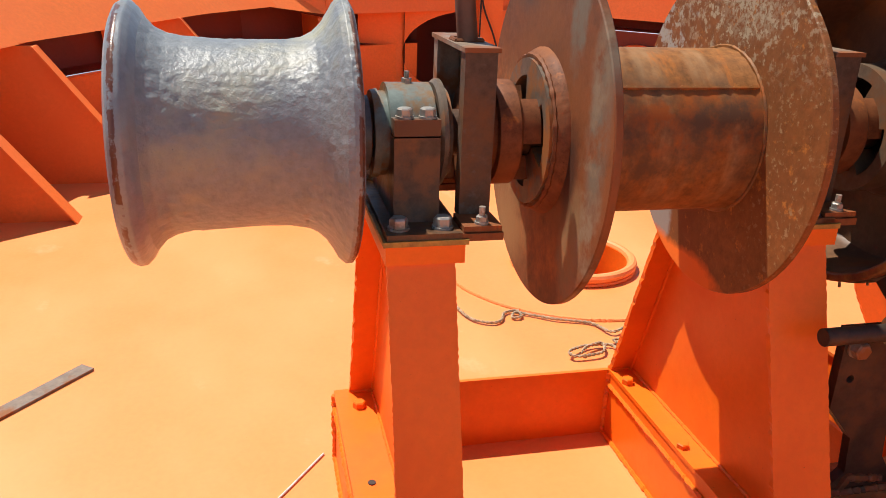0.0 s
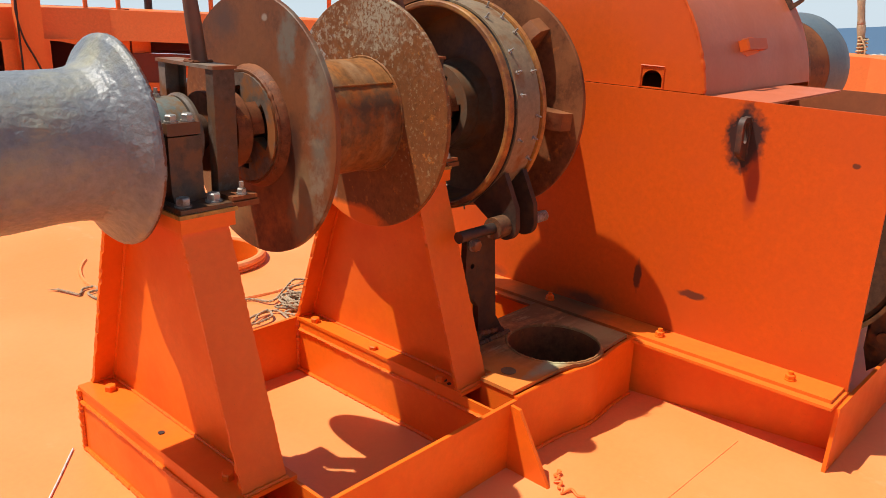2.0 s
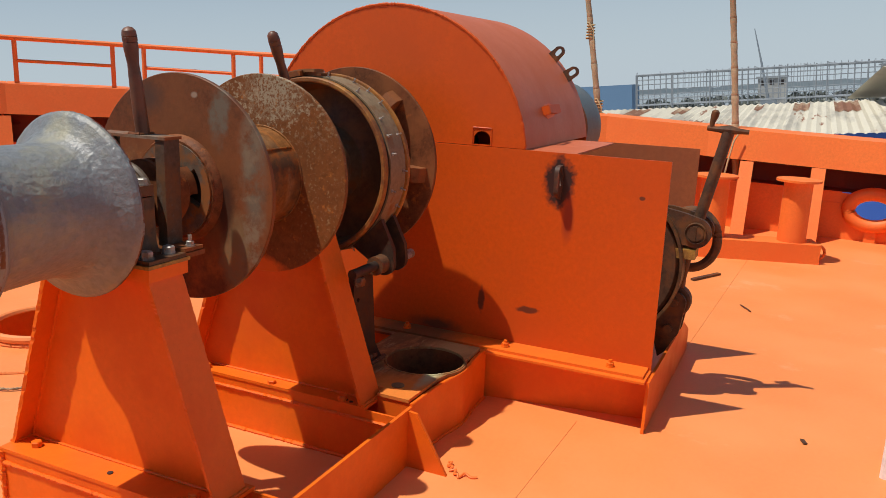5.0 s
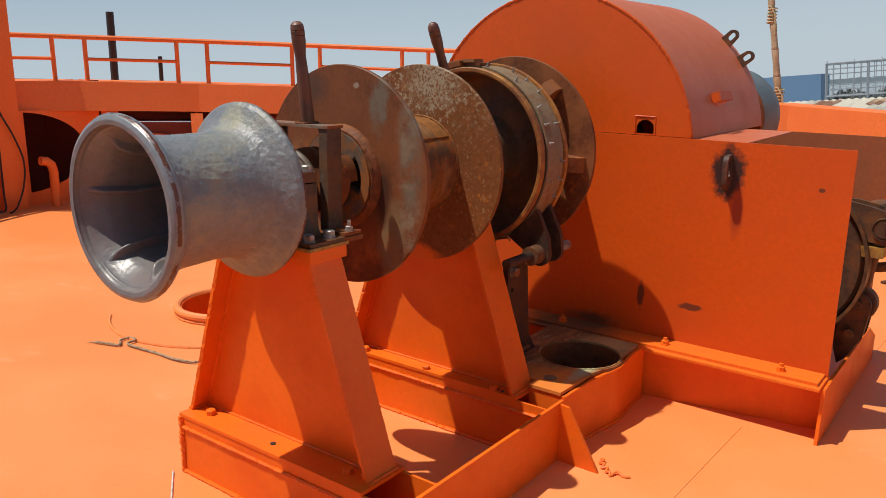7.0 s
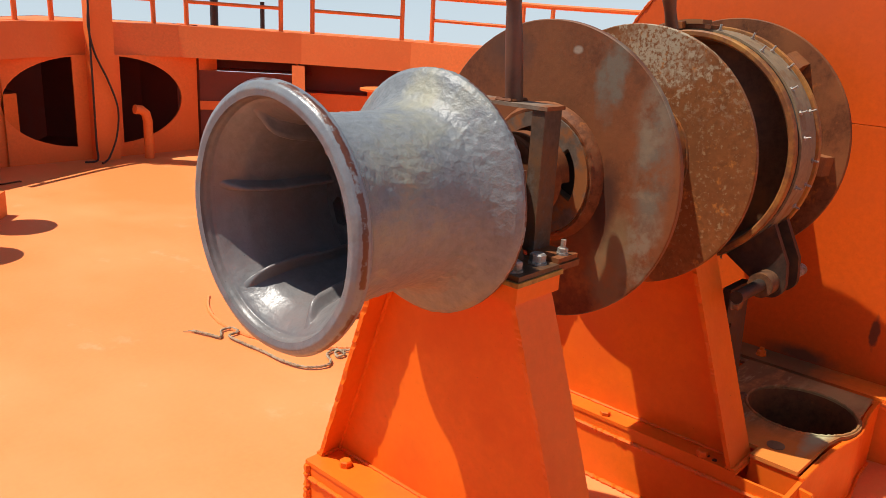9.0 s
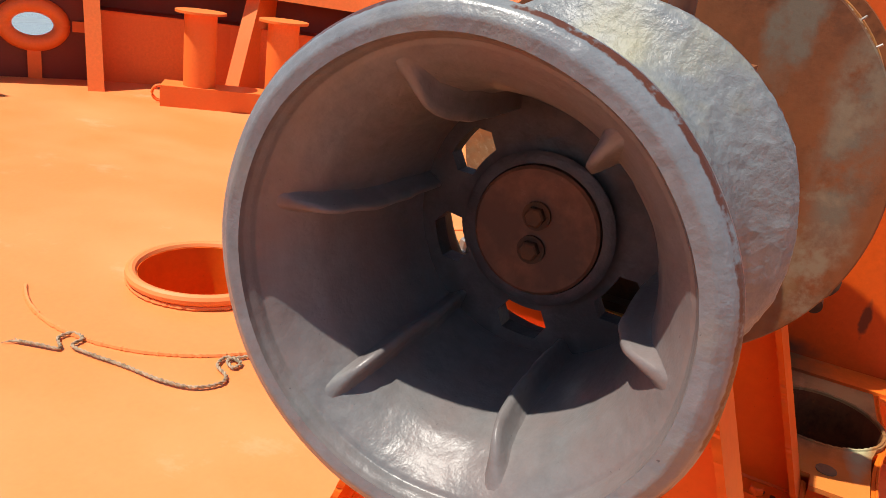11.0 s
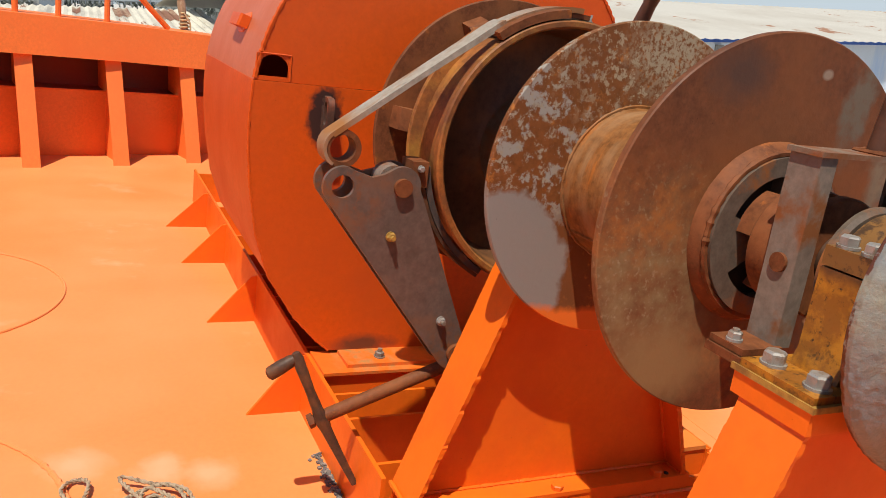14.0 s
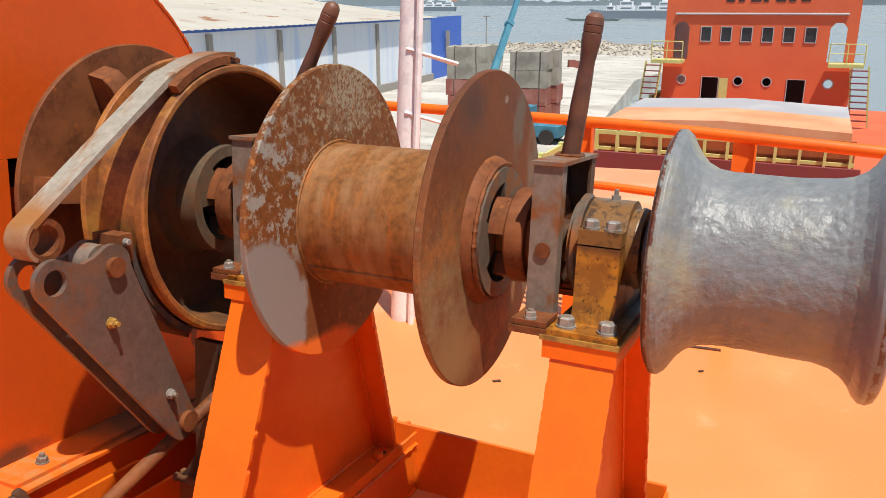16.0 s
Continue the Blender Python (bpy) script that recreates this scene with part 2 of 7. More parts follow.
BARREL = material("rusted_barrel_steel", (0.225, 0.090, 0.026), 0.55, second=(0.30, 0.165, 0.078), second_scale=5, second_amount=(0.48, 0.68), grain=0.22, bump=0.25, bump_scale=70, third=(0.40, 0.125, 0.022), third_scale=7, third_amount=(0.55, 0.70), stretch=(2.6, 0.7, 0.7), spec=0.18, specks=0.6)
for y, z in ((-0.17, 0.10), (-0.195, 0.05)):
    stain(BARREL, (1.28, y, ZS + z), (0.5, 0.03, 0.05), (0.30, 0.085, 0.018), 0.5, 0.8, 22, speck=(24, 0.42, 0.6))
stain(BARREL, (1.28, -0.2, ZS + 0.02), (0.4, 0.12, 0.2), (0.105, 0.055, 0.03), 0.5, 0.7, 7, speck=(11, 0.40, 0.62))
IRON = material("dark_iron", (0.080, 0.042, 0.026), 0.5, second=(0.16, 0.062, 0.022), second_scale=9, second_amount=(0.46, 0.62), grain=0.18, bump=0.3, bump_scale=60, spec=0.3, specks=0.4)
STEEL_GREY = material("greyish_bare_steel", (0.21, 0.165, 0.13), 0.48, second=(0.22, 0.080, 0.026), second_scale=7, second_amount=(0.53, 0.63), grain=0.14, bump=0.2, bump_scale=60, third=(0.27, 0.24, 0.21), third_scale=12, third_amount=(0.6, 0.7), spec=0.3, specks=0.4)
GREASE = material("grease_stained_steel", (0.080, 0.044, 0.026), 0.36, second=(0.16, 0.068, 0.025), second_scale=12, second_amount=(0.46, 0.6), grain=0.18, bump=0.4, bump_scale=60, spec=0.35)
stain(GREASE, (0, 0.30, 1.17), (1, 0.27, 0.4), (0.24, 0.088, 0.013), 0.4, 0.4, 9)
stain(GREASE, (0, 0.30, 1.17), (1, 0.27, 0.4), (0.42, 0.165, 0.016), 0.4, 0.4, 9, speck=(16, 0.46, 0.60))
stain(GREASE, (0, 0.30, 1.17), (1, 0.27, 0.4), (0.055, 0.026, 0.012), 0.4, 0.4, 9, speck=(52, 0.58, 0.66))
stain(GREASE, (0, 0.25, 1.17), (1, 0.27, 0.4), (0.10, 0.045, 0.014), 0.5, 0.4, 9, speck=(34, 0.56, 0.68))
stain(GREASE, (0, 0.16, 1.28), (1, 0.08, 0.03), (0.12, 0.05, 0.018), 0.4, 0.5, 24)
BRASSY = material("oily_yellow_shim", (0.40, 0.23, 0.05), 0.4, second=(0.22, 0.11, 0.03), second_scale=14, second_amount=(0.45, 0.6), grain=0.14, spec=0.35)
GREENISH = material("worn_green_paint_casting", (0.145, 0.18, 0.165), 0.42, second=(0.20, 0.11, 0.05), second_scale=13, second_amount=(0.5, 0.6), grain=0.12, bump=0.4, bump_scale=40, spec=0.35)
stain(GREENISH, (0, 0.15, 1.32), (1, 0.16, 0.2), (0.20, 0.095, 0.028), 0.4, 0.4, 12)
stain(GREENISH, (0, 0.15, 1.32), (1, 0.16, 0.2), (0.065, 0.035, 0.018), 0.4, 0.4, 12, speck=(38, 0.52, 0.62))
stain(GREENISH, (0, -0.17, 1.29), (1, 0.06, 0.05), (0.12, 0.05, 0.024), 0.4, 0.4, 20)
ZINC = material("galvanised_bolt", (0.36, 0.34, 0.31), 0.42, metal=0.4, second=(0.26, 0.2, 0.15), second_scale=30, grain=0.1)
BLACK = material("black_interior", (0.03, 0.022, 0.02), 0.6, grain=0.1)
RIM = material("rusty_orange_rim", (0.32, 0.115, 0.030), 0.5, second=(0.15, 0.055, 0.022), second_scale=6, second_amount=(0.42, 0.66), grain=0.2, bump=0.3, third=(0.46, 0.21, 0.04), third_scale=4, third_amount=(0.50, 0.68), spec=0.28, specks=0.5)
LINING = material("brake_lining", (0.06, 0.05, 0.045), 0.7, second=(0.12, 0.07, 0.04), second_scale=20, grain=0.15)
ROPE = material("weathered_rope", (0.42, 0.315, 0.205), 0.9, second=(0.22, 0.16, 0.1), second_scale=50, grain=0.15, bump=0.8, bump_scale=160)
SCORCH = material("scorched_paint", (0.075, 0.035, 0.022), 0.65, second=(0.26, 0.065, 0.022), second_scale=9, second_amount=(0.5, 0.7), grain=0.15)
BAMBOO = material("bamboo", (0.44, 0.32, 0.19), 0.5, second=(0.33, 0.22, 0.12), second_scale=6, second_amount=(0.45, 0.62), third=(0.47, 0.37, 0.25), third_scale=11, third_amount=(0.56, 0.66), stretch=(1, 1, 0.25), grain=0.12)
BLUE_GREY = material("blue_grey_paint", (0.11, 0.14, 0.155), 0.45, second=(0.15, 0.17, 0.17), second_scale=5, second_amount=(0.5, 0.68), grain=0.08, bump=0.3, bump_scale=50)
# maroon of bays and stem, with the shade under the band mixed in
BAY_SHADE_MAROON = material("maroon_primer_with_bay_shade", (0.155, 0.031, 0.018), 0.6, second=(0.20, 0.038, 0.02), second_scale=2, second_amount=(0.4, 0.7), grain=0.06)
DARK_STEEL = material("dark_brown_grey_steel", (0.125, 0.092, 0.068), 0.5, second=(0.26, 0.095, 0.028), second_scale=10, second_amount=(0.5, 0.62), grain=0.16, bump=0.35, bump_scale=60, spec=0.3, specks=0.4)
SOOT = material("soot_black_greasy_steel", (0.042, 0.027, 0.020), 0.45, second=(0.085, 0.042, 0.022), second_scale=10, second_amount=(0.5, 0.64), grain=0.18, bump=0.3, spec=0.35)
FOOT = material("grease_stained_orange_paint", (0.78, 0.150, 0.012), 0.42, second=(0.70, 0.120, 0.010), second_scale=3, second_amount=(0.45, 0.7), grain=0.05, bump=0.2, specks=0.45)
stain(FOOT, (2.55, -0.25, 0.28), (1, 0.24, 1), (0.20, 0.085, 0.030), 0.35, 0.5, 9)
stain(FOOT, (2.55, 0.29, 0.28), (1, 0.13, 1), (0.42, 0.19, 0.06), 0.5, 0.7, 12, speck=(14, 0.42, 0.62))
TROUGH_RED = material("dull_red_primer", (0.36, 0.10, 0.035), 0.7, second=(0.30, 0.085, 0.035), second_scale=2.2, second_amount=(0.45, 0.65), grain=0.08, bump=0.12, bump_scale=40, spec=0.3)

# ---- building helpers ----


def finish(name, bm, mat, smooth=35):
    bmesh.ops.recalc_face_normals(bm, faces=bm.faces)
    me = bpy.data.meshes.new(name)
    bm.to_mesh(me)
    bm.free()
    for m in (mat if isinstance(mat, (list, tuple)) else [mat]):
        me.materials.append(m)
    if smooth:
        me.polygons.foreach_set("use_smooth", [True] * len(me.polygons))
        me.set_sharp_from_angle(angle=radians(smooth))
    return me


def part(name, bm, mat, parent, label="", m=None, smooth=35):
    ob = new(name, finish(name, bm, mat, smooth))
    ob.parent = parent
    if m is not None:
        ob.matrix_local = m
    return tagged(ob, label)


def thing(name, label, category, group="", kind="", m=None, base=SHIP):
    ob = new(name)
    ob.empty_display_size = 0.1
    ob.matrix_world = base @ (m if m is not None else Matrix())
    return tagged(ob, label, category, group, kind)


def solid(name, bm, mat, label, category="", group="", kind="", m=None, base=SHIP, smooth=35):
    ob = new(name, finish(name, bm, mat, smooth))
    ob.matrix_world = base @ (m if m is not None else Matrix())
    return tagged(ob, label, category, group, kind)


def soften(bm, edges_of, width, segments=1):
    if width:
        es = [e for e in {e for f in edges_of for e in f.edges} if len(e.link_faces) == 2 and e.calc_face_angle(0) > 0.6]
        bmesh.ops.bevel(bm, geom=es, offset=width, segments=segments, affect="EDGES", clamp_overlap=True)


def box(bm, x0, x1, y0, y1, z0, z1, bevel=0.0, m=None):
    vs = [bm.verts.new((x, y, z)) for x in (x0, x1) for y in (y0, y1) for z in (z0, z1)]
    if m is not None:
        for v in vs:
            v.co = m @ v.co
    fs = [bm.faces.new([vs[i] for i in q]) for q in ((0, 1, 3, 2), (4, 6, 7, 5), (0, 4, 5, 1), (2, 3, 7, 6), (0, 2, 6, 4), (1, 5, 7, 3))]
    soften(bm, fs, bevel)
    return bm


def to3(axis, a, p, q):
    return {"x": (a, p, q), "y": (p, a, q), "z": (p, q, a)}[axis]


def prism(bm, outline, axis, a0, a1, bevel=0.0, holes=()):
    """A plate: an outline (and holes) in the plane across axis, from a0 to a1."""
    loops, edges = [], []
    for pts in (outline, *holes):
        vs = [bm.verts.new(to3(axis, a0, p, q)) for p, q in pts]
        loops.append(vs)
        edges += [bm.edges.new((vs[i - 1], vs[i])) for i in range(len(vs))]
    if holes:
        faces = [f for f in bmesh.ops.triangle_fill(bm, use_beauty=True, edges=edges)["geom"] if isinstance(f, bmesh.types.BMFace)]
    else:
        faces = [bm.faces.new(loops[0])]
    shift = Vector(to3(axis, a1 - a0, 0, 0))
    back = {}
    for vs in loops:
        for v in vs:
            back[v] = bm.verts.new(v.co + shift)
    made = list(faces)
    for f in faces:
        made.append(bm.faces.new([back[v] for v in reversed(f.verts)]))
    for vs in loops:
        for i in range(len(vs)):
            made.append(bm.faces.new((vs[i - 1], vs[i], back[vs[i]], back[vs[i - 1]])))
    if bevel and not holes:
        soften(bm, made, bevel)
    return bm


def ring(cx, cy, r, n=32, start=0.0, stop=360.0):
    closed = abs(stop - start) >= 360
    k = n if closed else n + 1
    return [(cx + r * math.cos(radians(start + (stop - start) * i / n)), cy + r * math.sin(radians(start + (stop - start) * i / n))) for i in range(k)]


def lathe(bm, profile, n=64, closed=True, cy=0.0, cz=ZS, wobble=0.0, rough=0.0, start=0.0, stop=360.0):
    """Turns (x, r) points round the shaft."""
    full = abs(stop - start) >= 360
    steps = n if full else n + 1
    rows = []
    for x, r in profile:
        row = []
        for i in range(steps):
            a = radians(start + (stop - start) * i / n)
            k = r * (1 + wobble * noise.noise((x * 9, math.cos(a) * 2.2, math.sin(a) * 2.2)))
            if rough:
                q = (x, k * math.cos(a), k * math.sin(a))
                mask = (0.25 if x < 0.14 else 1.0) * (0.12 + min(1.4, max(0.0, noise.noise((q[0] * 7, q[1] * 7 + 3, q[2] * 7)) * 2.6 + 0.45)))
                k += rough * mask * (noise.noise((q[0] * 60, q[1] * 60, q[2] * 60)) + 0.7 * noise.noise((q[0] * 130, q[1] * 130, q[2] * 130 + 5)))
            row.append(bm.verts.new((x, cy + k * math.cos(a), cz + k * math.sin(a))))
        rows.append(row)
    pairs = list(zip(rows, rows[1:])) + ([(rows[-1], rows[0])] if closed else [])
    for a, b in pairs:
        for i in range(steps if full else steps - 1):
            j = (i + 1) % steps
            bm.faces.new((a[i], a[j], b[j], b[i]))
    if not full and closed:
        bm.faces.new([r[0] for r in rows])
        bm.faces.new([r[-1] for r in rows])
    return bm


def refine(p, k=3):
    return [(a[0] + (b[0] - a[0]) * i / k, a[1] + (b[1] - a[1]) * i / k) for a, b in zip(p, p[1:]) for i in range(k)] + [p[-1]]


def rod(bm, p0, p1, r0, r1=None, n=16, caps=True):
    p0, p1 = Vector(p0), Vector(p1)
    r1 = r0 if r1 is None else r1
    q = (p1 - p0).to_track_quat("Z", "Y").to_matrix()
    a = [bm.verts.new(p0 + q @ Vector((r0 * math.cos(2 * math.pi * i / n), r0 * math.sin(2 * math.pi * i / n), 0))) for i in range(n)]
    b = [bm.verts.new(p1 + q @ Vector((r1 * math.cos(2 * math.pi * i / n), r1 * math.sin(2 * math.pi * i / n), 0))) for i in range(n)]
    for i in range(n):
        bm.faces.new((a[i - 1], a[i], b[i], b[i - 1]))
    if caps:
        bm.faces.new(a)
        bm.faces.new(list(reversed(b)))
    return bm


def tube(bm, pts, radius, n=8, closed=False):
    """A round bar along points; radius may be a number or one a point."""
    pts = [Vector(p) for p in pts]
    rad = radius if isinstance(radius, (list, tuple)) else [radius] * len(pts)
    rows, up = [], Vector((0.13, 0.21, 0.97))
    for i, p in enumerate(pts):
        a = pts[i - 1] if i or closed else p
        b = pts[(i + 1) % len(pts)] if i + 1 < len(pts) or closed else p
        t = (b - a).normalized()
        s = t.cross(up)
        if s.length < 1e-3:
            s = t.cross(Vector((1, 0, 0)))
        s.normalize()
        up2 = s.cross(t)
        up = up2 if not closed else up
        rows.append([bm.verts.new(p + rad[i] * (math.cos(2 * math.pi * k / n) * s + math.sin(2 * math.pi * k / n) * up2)) for k in range(n)])
    for a, b in (zip(rows, rows[1:] + rows[:1]) if closed else zip(rows, rows[1:])):
        for k in range(n):
            bm.faces.new((a[k - 1], a[k], b[k], b[k - 1]))
    if not closed:
        bm.faces.new(rows[0])
        bm.faces.new(list(reversed(rows[-1])))
    return bm


def hexbolt(bm, p, axis=(0, 0, 1), af=0.046, h=0.026, washer=True, stud=0.0):
    """A hexagon head on p, pointing along axis."""
    p, d = Vector(p), Vector(axis).normalized()
    if washer:
        rod(bm, p, p + d * 0.005, af * 0.66, n=20)
        p = p + d * 0.005
    rod(bm, p, p + d * h * 0.82, af * 0.577, n=6)
    rod(bm, p + d * h * 0.82, p + d * h, af * 0.577, af * 0.47, n=6)
    if stud:
        rod(bm, p + d * h, p + d * (h + stud), af * 0.3, n=10)
    return bm


def bead(bm, pts, r=0.006, seed=1):
    """A lumpy line of weld along points."""
    rnd = random.Random(seed)
    path = []
    for a, b in zip(pts, pts[1:]):
        a, b = Vector(a), Vector(b)
        k = max(1, int((b - a).length / 0.008))
        path += [a.lerp(b, i / k) for i in range(k)]
    path.append(Vector(pts[-1]))
    return tube(bm, path, [r * rnd.uniform(0.7, 1.3) for _ in path], 6)


def B():
    return bmesh.new()

# ---- deck and bulwark ----
MID = 3.0                                             # the ship's centreline
SIDE = [(8.6, -4.3), (8.72, -2.5), (8.72, -1.0), (8.52, 0.2), (8.17, 1.1), (7.91, 1.84), (7.62, 2.58), (7.21, 3.37), (6.69, 4.36), (5.98, 5.46), (5.05, 6.36), (3.9, 7.15)]
PORT = [(8.6, -4.3), (8.72, -2.5), (8.72, -1.0), (8.55, 0.2), (8.3, 1.2), (8.05, 2.2), (7.74, 3.3), (7.42, 4.22), (6.27, 5.59), (5.62, 6.39), (5.05, 6.6), (3.9, 7.15)]   # the fuller port side, turned over
RIM_LINE = SIDE + [(MID, 7.4)] + [(2 * MID - x, y) for x, y in reversed(PORT)]
MANHOLES = [(2.08, 2.13, 0.335), (4.19, 2.18, 0.345)]


def band_foot(y):
    """Height of the lower edge of the upper band."""
    keys = [(-4.3, 0.76), (-1.5, 0.815), (0.35, 0.905), (1.0, 0.922), (3.1, 0.94), (4.1, 0.955), (7.0, 1.05), (8.0, 1.08)]
    for (a, za), (b, zb) in zip(keys, keys[1:]):
        if y <= b:
            return za + (zb - za) * (y - a) / (b - a)
    return keys[-1][1]


def port_rise(x, y):
    """The port side's band sits a little higher towards the bow."""
    return 0.085 * max(0.0, min(1.0, (y - 4.0) / 1.2)) if x < 0.8 else 0.0


bm = B()
prism(bm, RIM_LINE, "z", 0.0, -0.02, holes=[ring(x, y, r - 0.01, 40) for x, y, r in MANHOLES] + [ring(2.125, -0.52, 0.2, 40)])
solid("deck", bm, DECK, "sunlit orange painted steel foredeck with worn pale patches", "deck", kind="structure")

# seams between the deck plates
for a, c in (((1.2, -1.20), (2.44, -1.23)), ((3.95, -1.56), (6.9, -1.70))):
    bm = B()
    bead(bm, [(*a, 0.0), (*c, 0.0)], 0.003, 17)
    solid("deck_seam", bm, DECK, "faint weld seam between orange deck plates", "weld seam", "deck seams", kind="structure")

bulwark = thing("bulwark", "orange painted steel bulwark with stays and a capped upper band", "bulwark", kind="structure")


def along(line, s):
    """The place at length s along a line, and its direction."""
    for (x0, y0), (x1, y1) in zip(line, line[1:]):
        d = math.hypot(x1 - x0, y1 - y0)
        if s <= d:
            return Vector((x0 + (x1 - x0) * s / d, y0 + (y1 - y0) * s / d, 0)), Vector(((x1 - x0) / d, (y1 - y0) / d, 0))
        s -= d
    return Vector((*line[-1], 0)), Vector(((x1 - x0) / d, (y1 - y0) / d, 0))


CHOCKS = {0: (0.81, 0.36), 10: (0.39, 0.51)}                         # where the mooring chocks sit along their plates

# plating and band, one piece between each pair of corners
for n, (a, b) in enumerate(zip(RIM_LINE, RIM_LINE[1:])):
    a, b = Vector((*a, 0)), Vector((*b, 0))
    t = (b - a).normalized()
    inward = Vector((-t.y, t.x, 0))
    za, zb = band_foot(a.y) + port_rise(*a[:2]), band_foot(b.y) + port_rise(*b[:2])
    bm = B()
    m = Matrix((( *t[:2], 0), (*inward[:2], 0), (0, 0, 1))).transposed().to_4x4()
    m.translation = a
    ln = (b - a).length
    holes = []
    if n in CHOCKS:
        holes = [[(ln * CHOCKS[n][0] + 0.20 * math.cos(q), CHOCKS[n][1] + 0.12 * math.sin(q)) for q in [k * math.pi / 12 for k in range(24)]]]
    high = 0.86 if n == 10 else 0.66
    ka, kb = za * high, zb * high
    prism(bm, [(-0.01, 0), (ln + 0.01, 0), (ln + 0.01, kb), (-0.01, ka)], "y", 0.0, -0.012, holes=holes)
    for v in bm.verts:
        v.co.y += 0.055
    bmesh.ops.transform(bm, matrix=m, verts=bm.verts)
    if n not in (11, 12):
        # plate 10 takes the maroon with shade in its colour, not the orange
        part("plating", bm, BAY_SHADE_MAROON if n == 10 else BULWARK, bulwark)
    bm = B()
    lap = 0.12
    vs = [bm.verts.new(p) for p in ((-lap, -0.03, ka), (ln + lap, -0.03, kb), (ln + lap, -0.22, kb + 0.02), (-lap, -0.22, ka + 0.02), (ln + lap, -0.26, zb + 0.02), (-lap, -0.26, za + 0.02))]
    bm.faces.new((vs[0], vs[1], vs[2], vs[3]))
    bm.faces.new((vs[3], vs[2], vs[4], vs[5]))
    bmesh.ops.transform(bm, matrix=m, verts=bm.verts)
    if n not in (11, 12):
        # the overhang's shade is part of this strake's colour
        part("upper_plating", bm, BAY_SHADE_MAROON, bulwark, "maroon primed upper strake in the bays, shade put into its colour")
    bm = B()
    for k, (p, z) in enumerate(((a, za), (b, zb))):
        q = p + t * (-0.01 if k == 0 else 0.01)
        lean = 0.23 if p.x > 0.9 else -0.01            # the port band leans well outboard
        prof = [(0.29, 0.0), (lean, 0.335), (-0.30, 0.345), (-0.30, 0.0)]
        row = [bm.verts.new(q + inward * u + Vector((0, 0, z + h))) for u, h in prof]
        if k:
            for i in range(4):
                bm.faces.new((last[i - 1], last[i], row[i], row[i - 1]))
            bm.faces.new(last)
            bm.faces.new(row)
        last = row
    part("band", bm, BULWARK, bulwark)
    bm = B()
    if n in (0, 10, 11, 12, 13):
        bm.free()
        continue
    bb = [a + Vector((0, 0, za * 0.66)), b + Vector((0, 0, zb * 0.66))]
    rod(bm, bb[0] + inward * 0.052, bb[1] + inward * 0.052, 0.013, n=6)
    part("stringer", bm, BULWARK, bulwark)

# the stem: plating drawn out to a point ahead of the bow panel, with its roof and floor
stem = [(4.05, 6.95), (3.75, 7.75), (MID, 8.7), (2 * MID - 3.75, 7.75), (2 * MID - 4.05, 6.95)]
for a, c in zip(stem, stem[1:]):
    bm = B()
    q = [bm.verts.new((*p, z)) for p, z in ((a, -0.02), (c, -0.02), (c, 1.40), (a, 1.40))]
    bm.faces.new(q)
    bmesh.ops.solidify(bm, geom=bm.faces[:], thickness=0.012)
    # shade inside the bow openings is painted into this plating
    part("stem_plating", bm, BAY_SHADE_MAROON, bulwark, "maroon primed plating inside the stem, shade put into its colour")
for z, mat, name in ((1.385, BULWARK, "stem_top"), (-0.02, BAY_SHADE_MAROON, "stem_floor")):
    bm = B()
    prism(bm, [(4.05, 7.12), (3.75, 7.75), (MID, 8.7), (2 * MID - 3.75, 7.75), (2 * MID - 4.05, 7.12)] if z > 1 else [(3.9, 7.16), (3.75, 7.75), (MID, 8.7), (2 * MID - 3.75, 7.75), (2 * MID - 3.9, 7.16), (MID, 7.41)], "z", z, z + 0.012)
    part(name, bm, mat, bulwark)

# stays: a tapered plate with a face flat
half = [p for p in RIM_LINE[:13]]
port_half = PORT + [(MID, 7.4)]
STAY_FEET = [(8.05, -3.85), (8.1, -3.1), (8.12, -2.23), (8.1, -1.48), (8.0, -0.65), (7.9, 0.32), (7.6, 1.0), (7.33, 1.73), (7.05, 2.42), (6.66, 3.14), (6.14, 4.12), (5.52, 5.05), (4.65, 5.88)]
PORT_FEET = [(8.05, -3.85), (8.1, -3.0), (8.1, -2.0), (8.0, -1.1), (7.8, -0.2), (7.6, 0.65), (7.38, 1.5), (7.1, 2.37), (6.757, 3.237), (6.39, 4.1), (5.36, 5.2), (4.75, 5.75)]


def nearest(line, foot):
    """The place on a line nearest to a point, and the line's direction there."""
    best = None
    for a, b in zip(line, line[1:]):
        a, b, f = Vector((*a, 0)), Vector((*b, 0)), Vector((*foot, 0))
        k = max(0, min(1, (f - a).dot(b - a) / (b - a).length_squared))
        p = a.lerp(b, k)
        if best is None or (f - p).length < best[0]:
            best = ((f - p).length, p, (b - a).normalized())
    return best


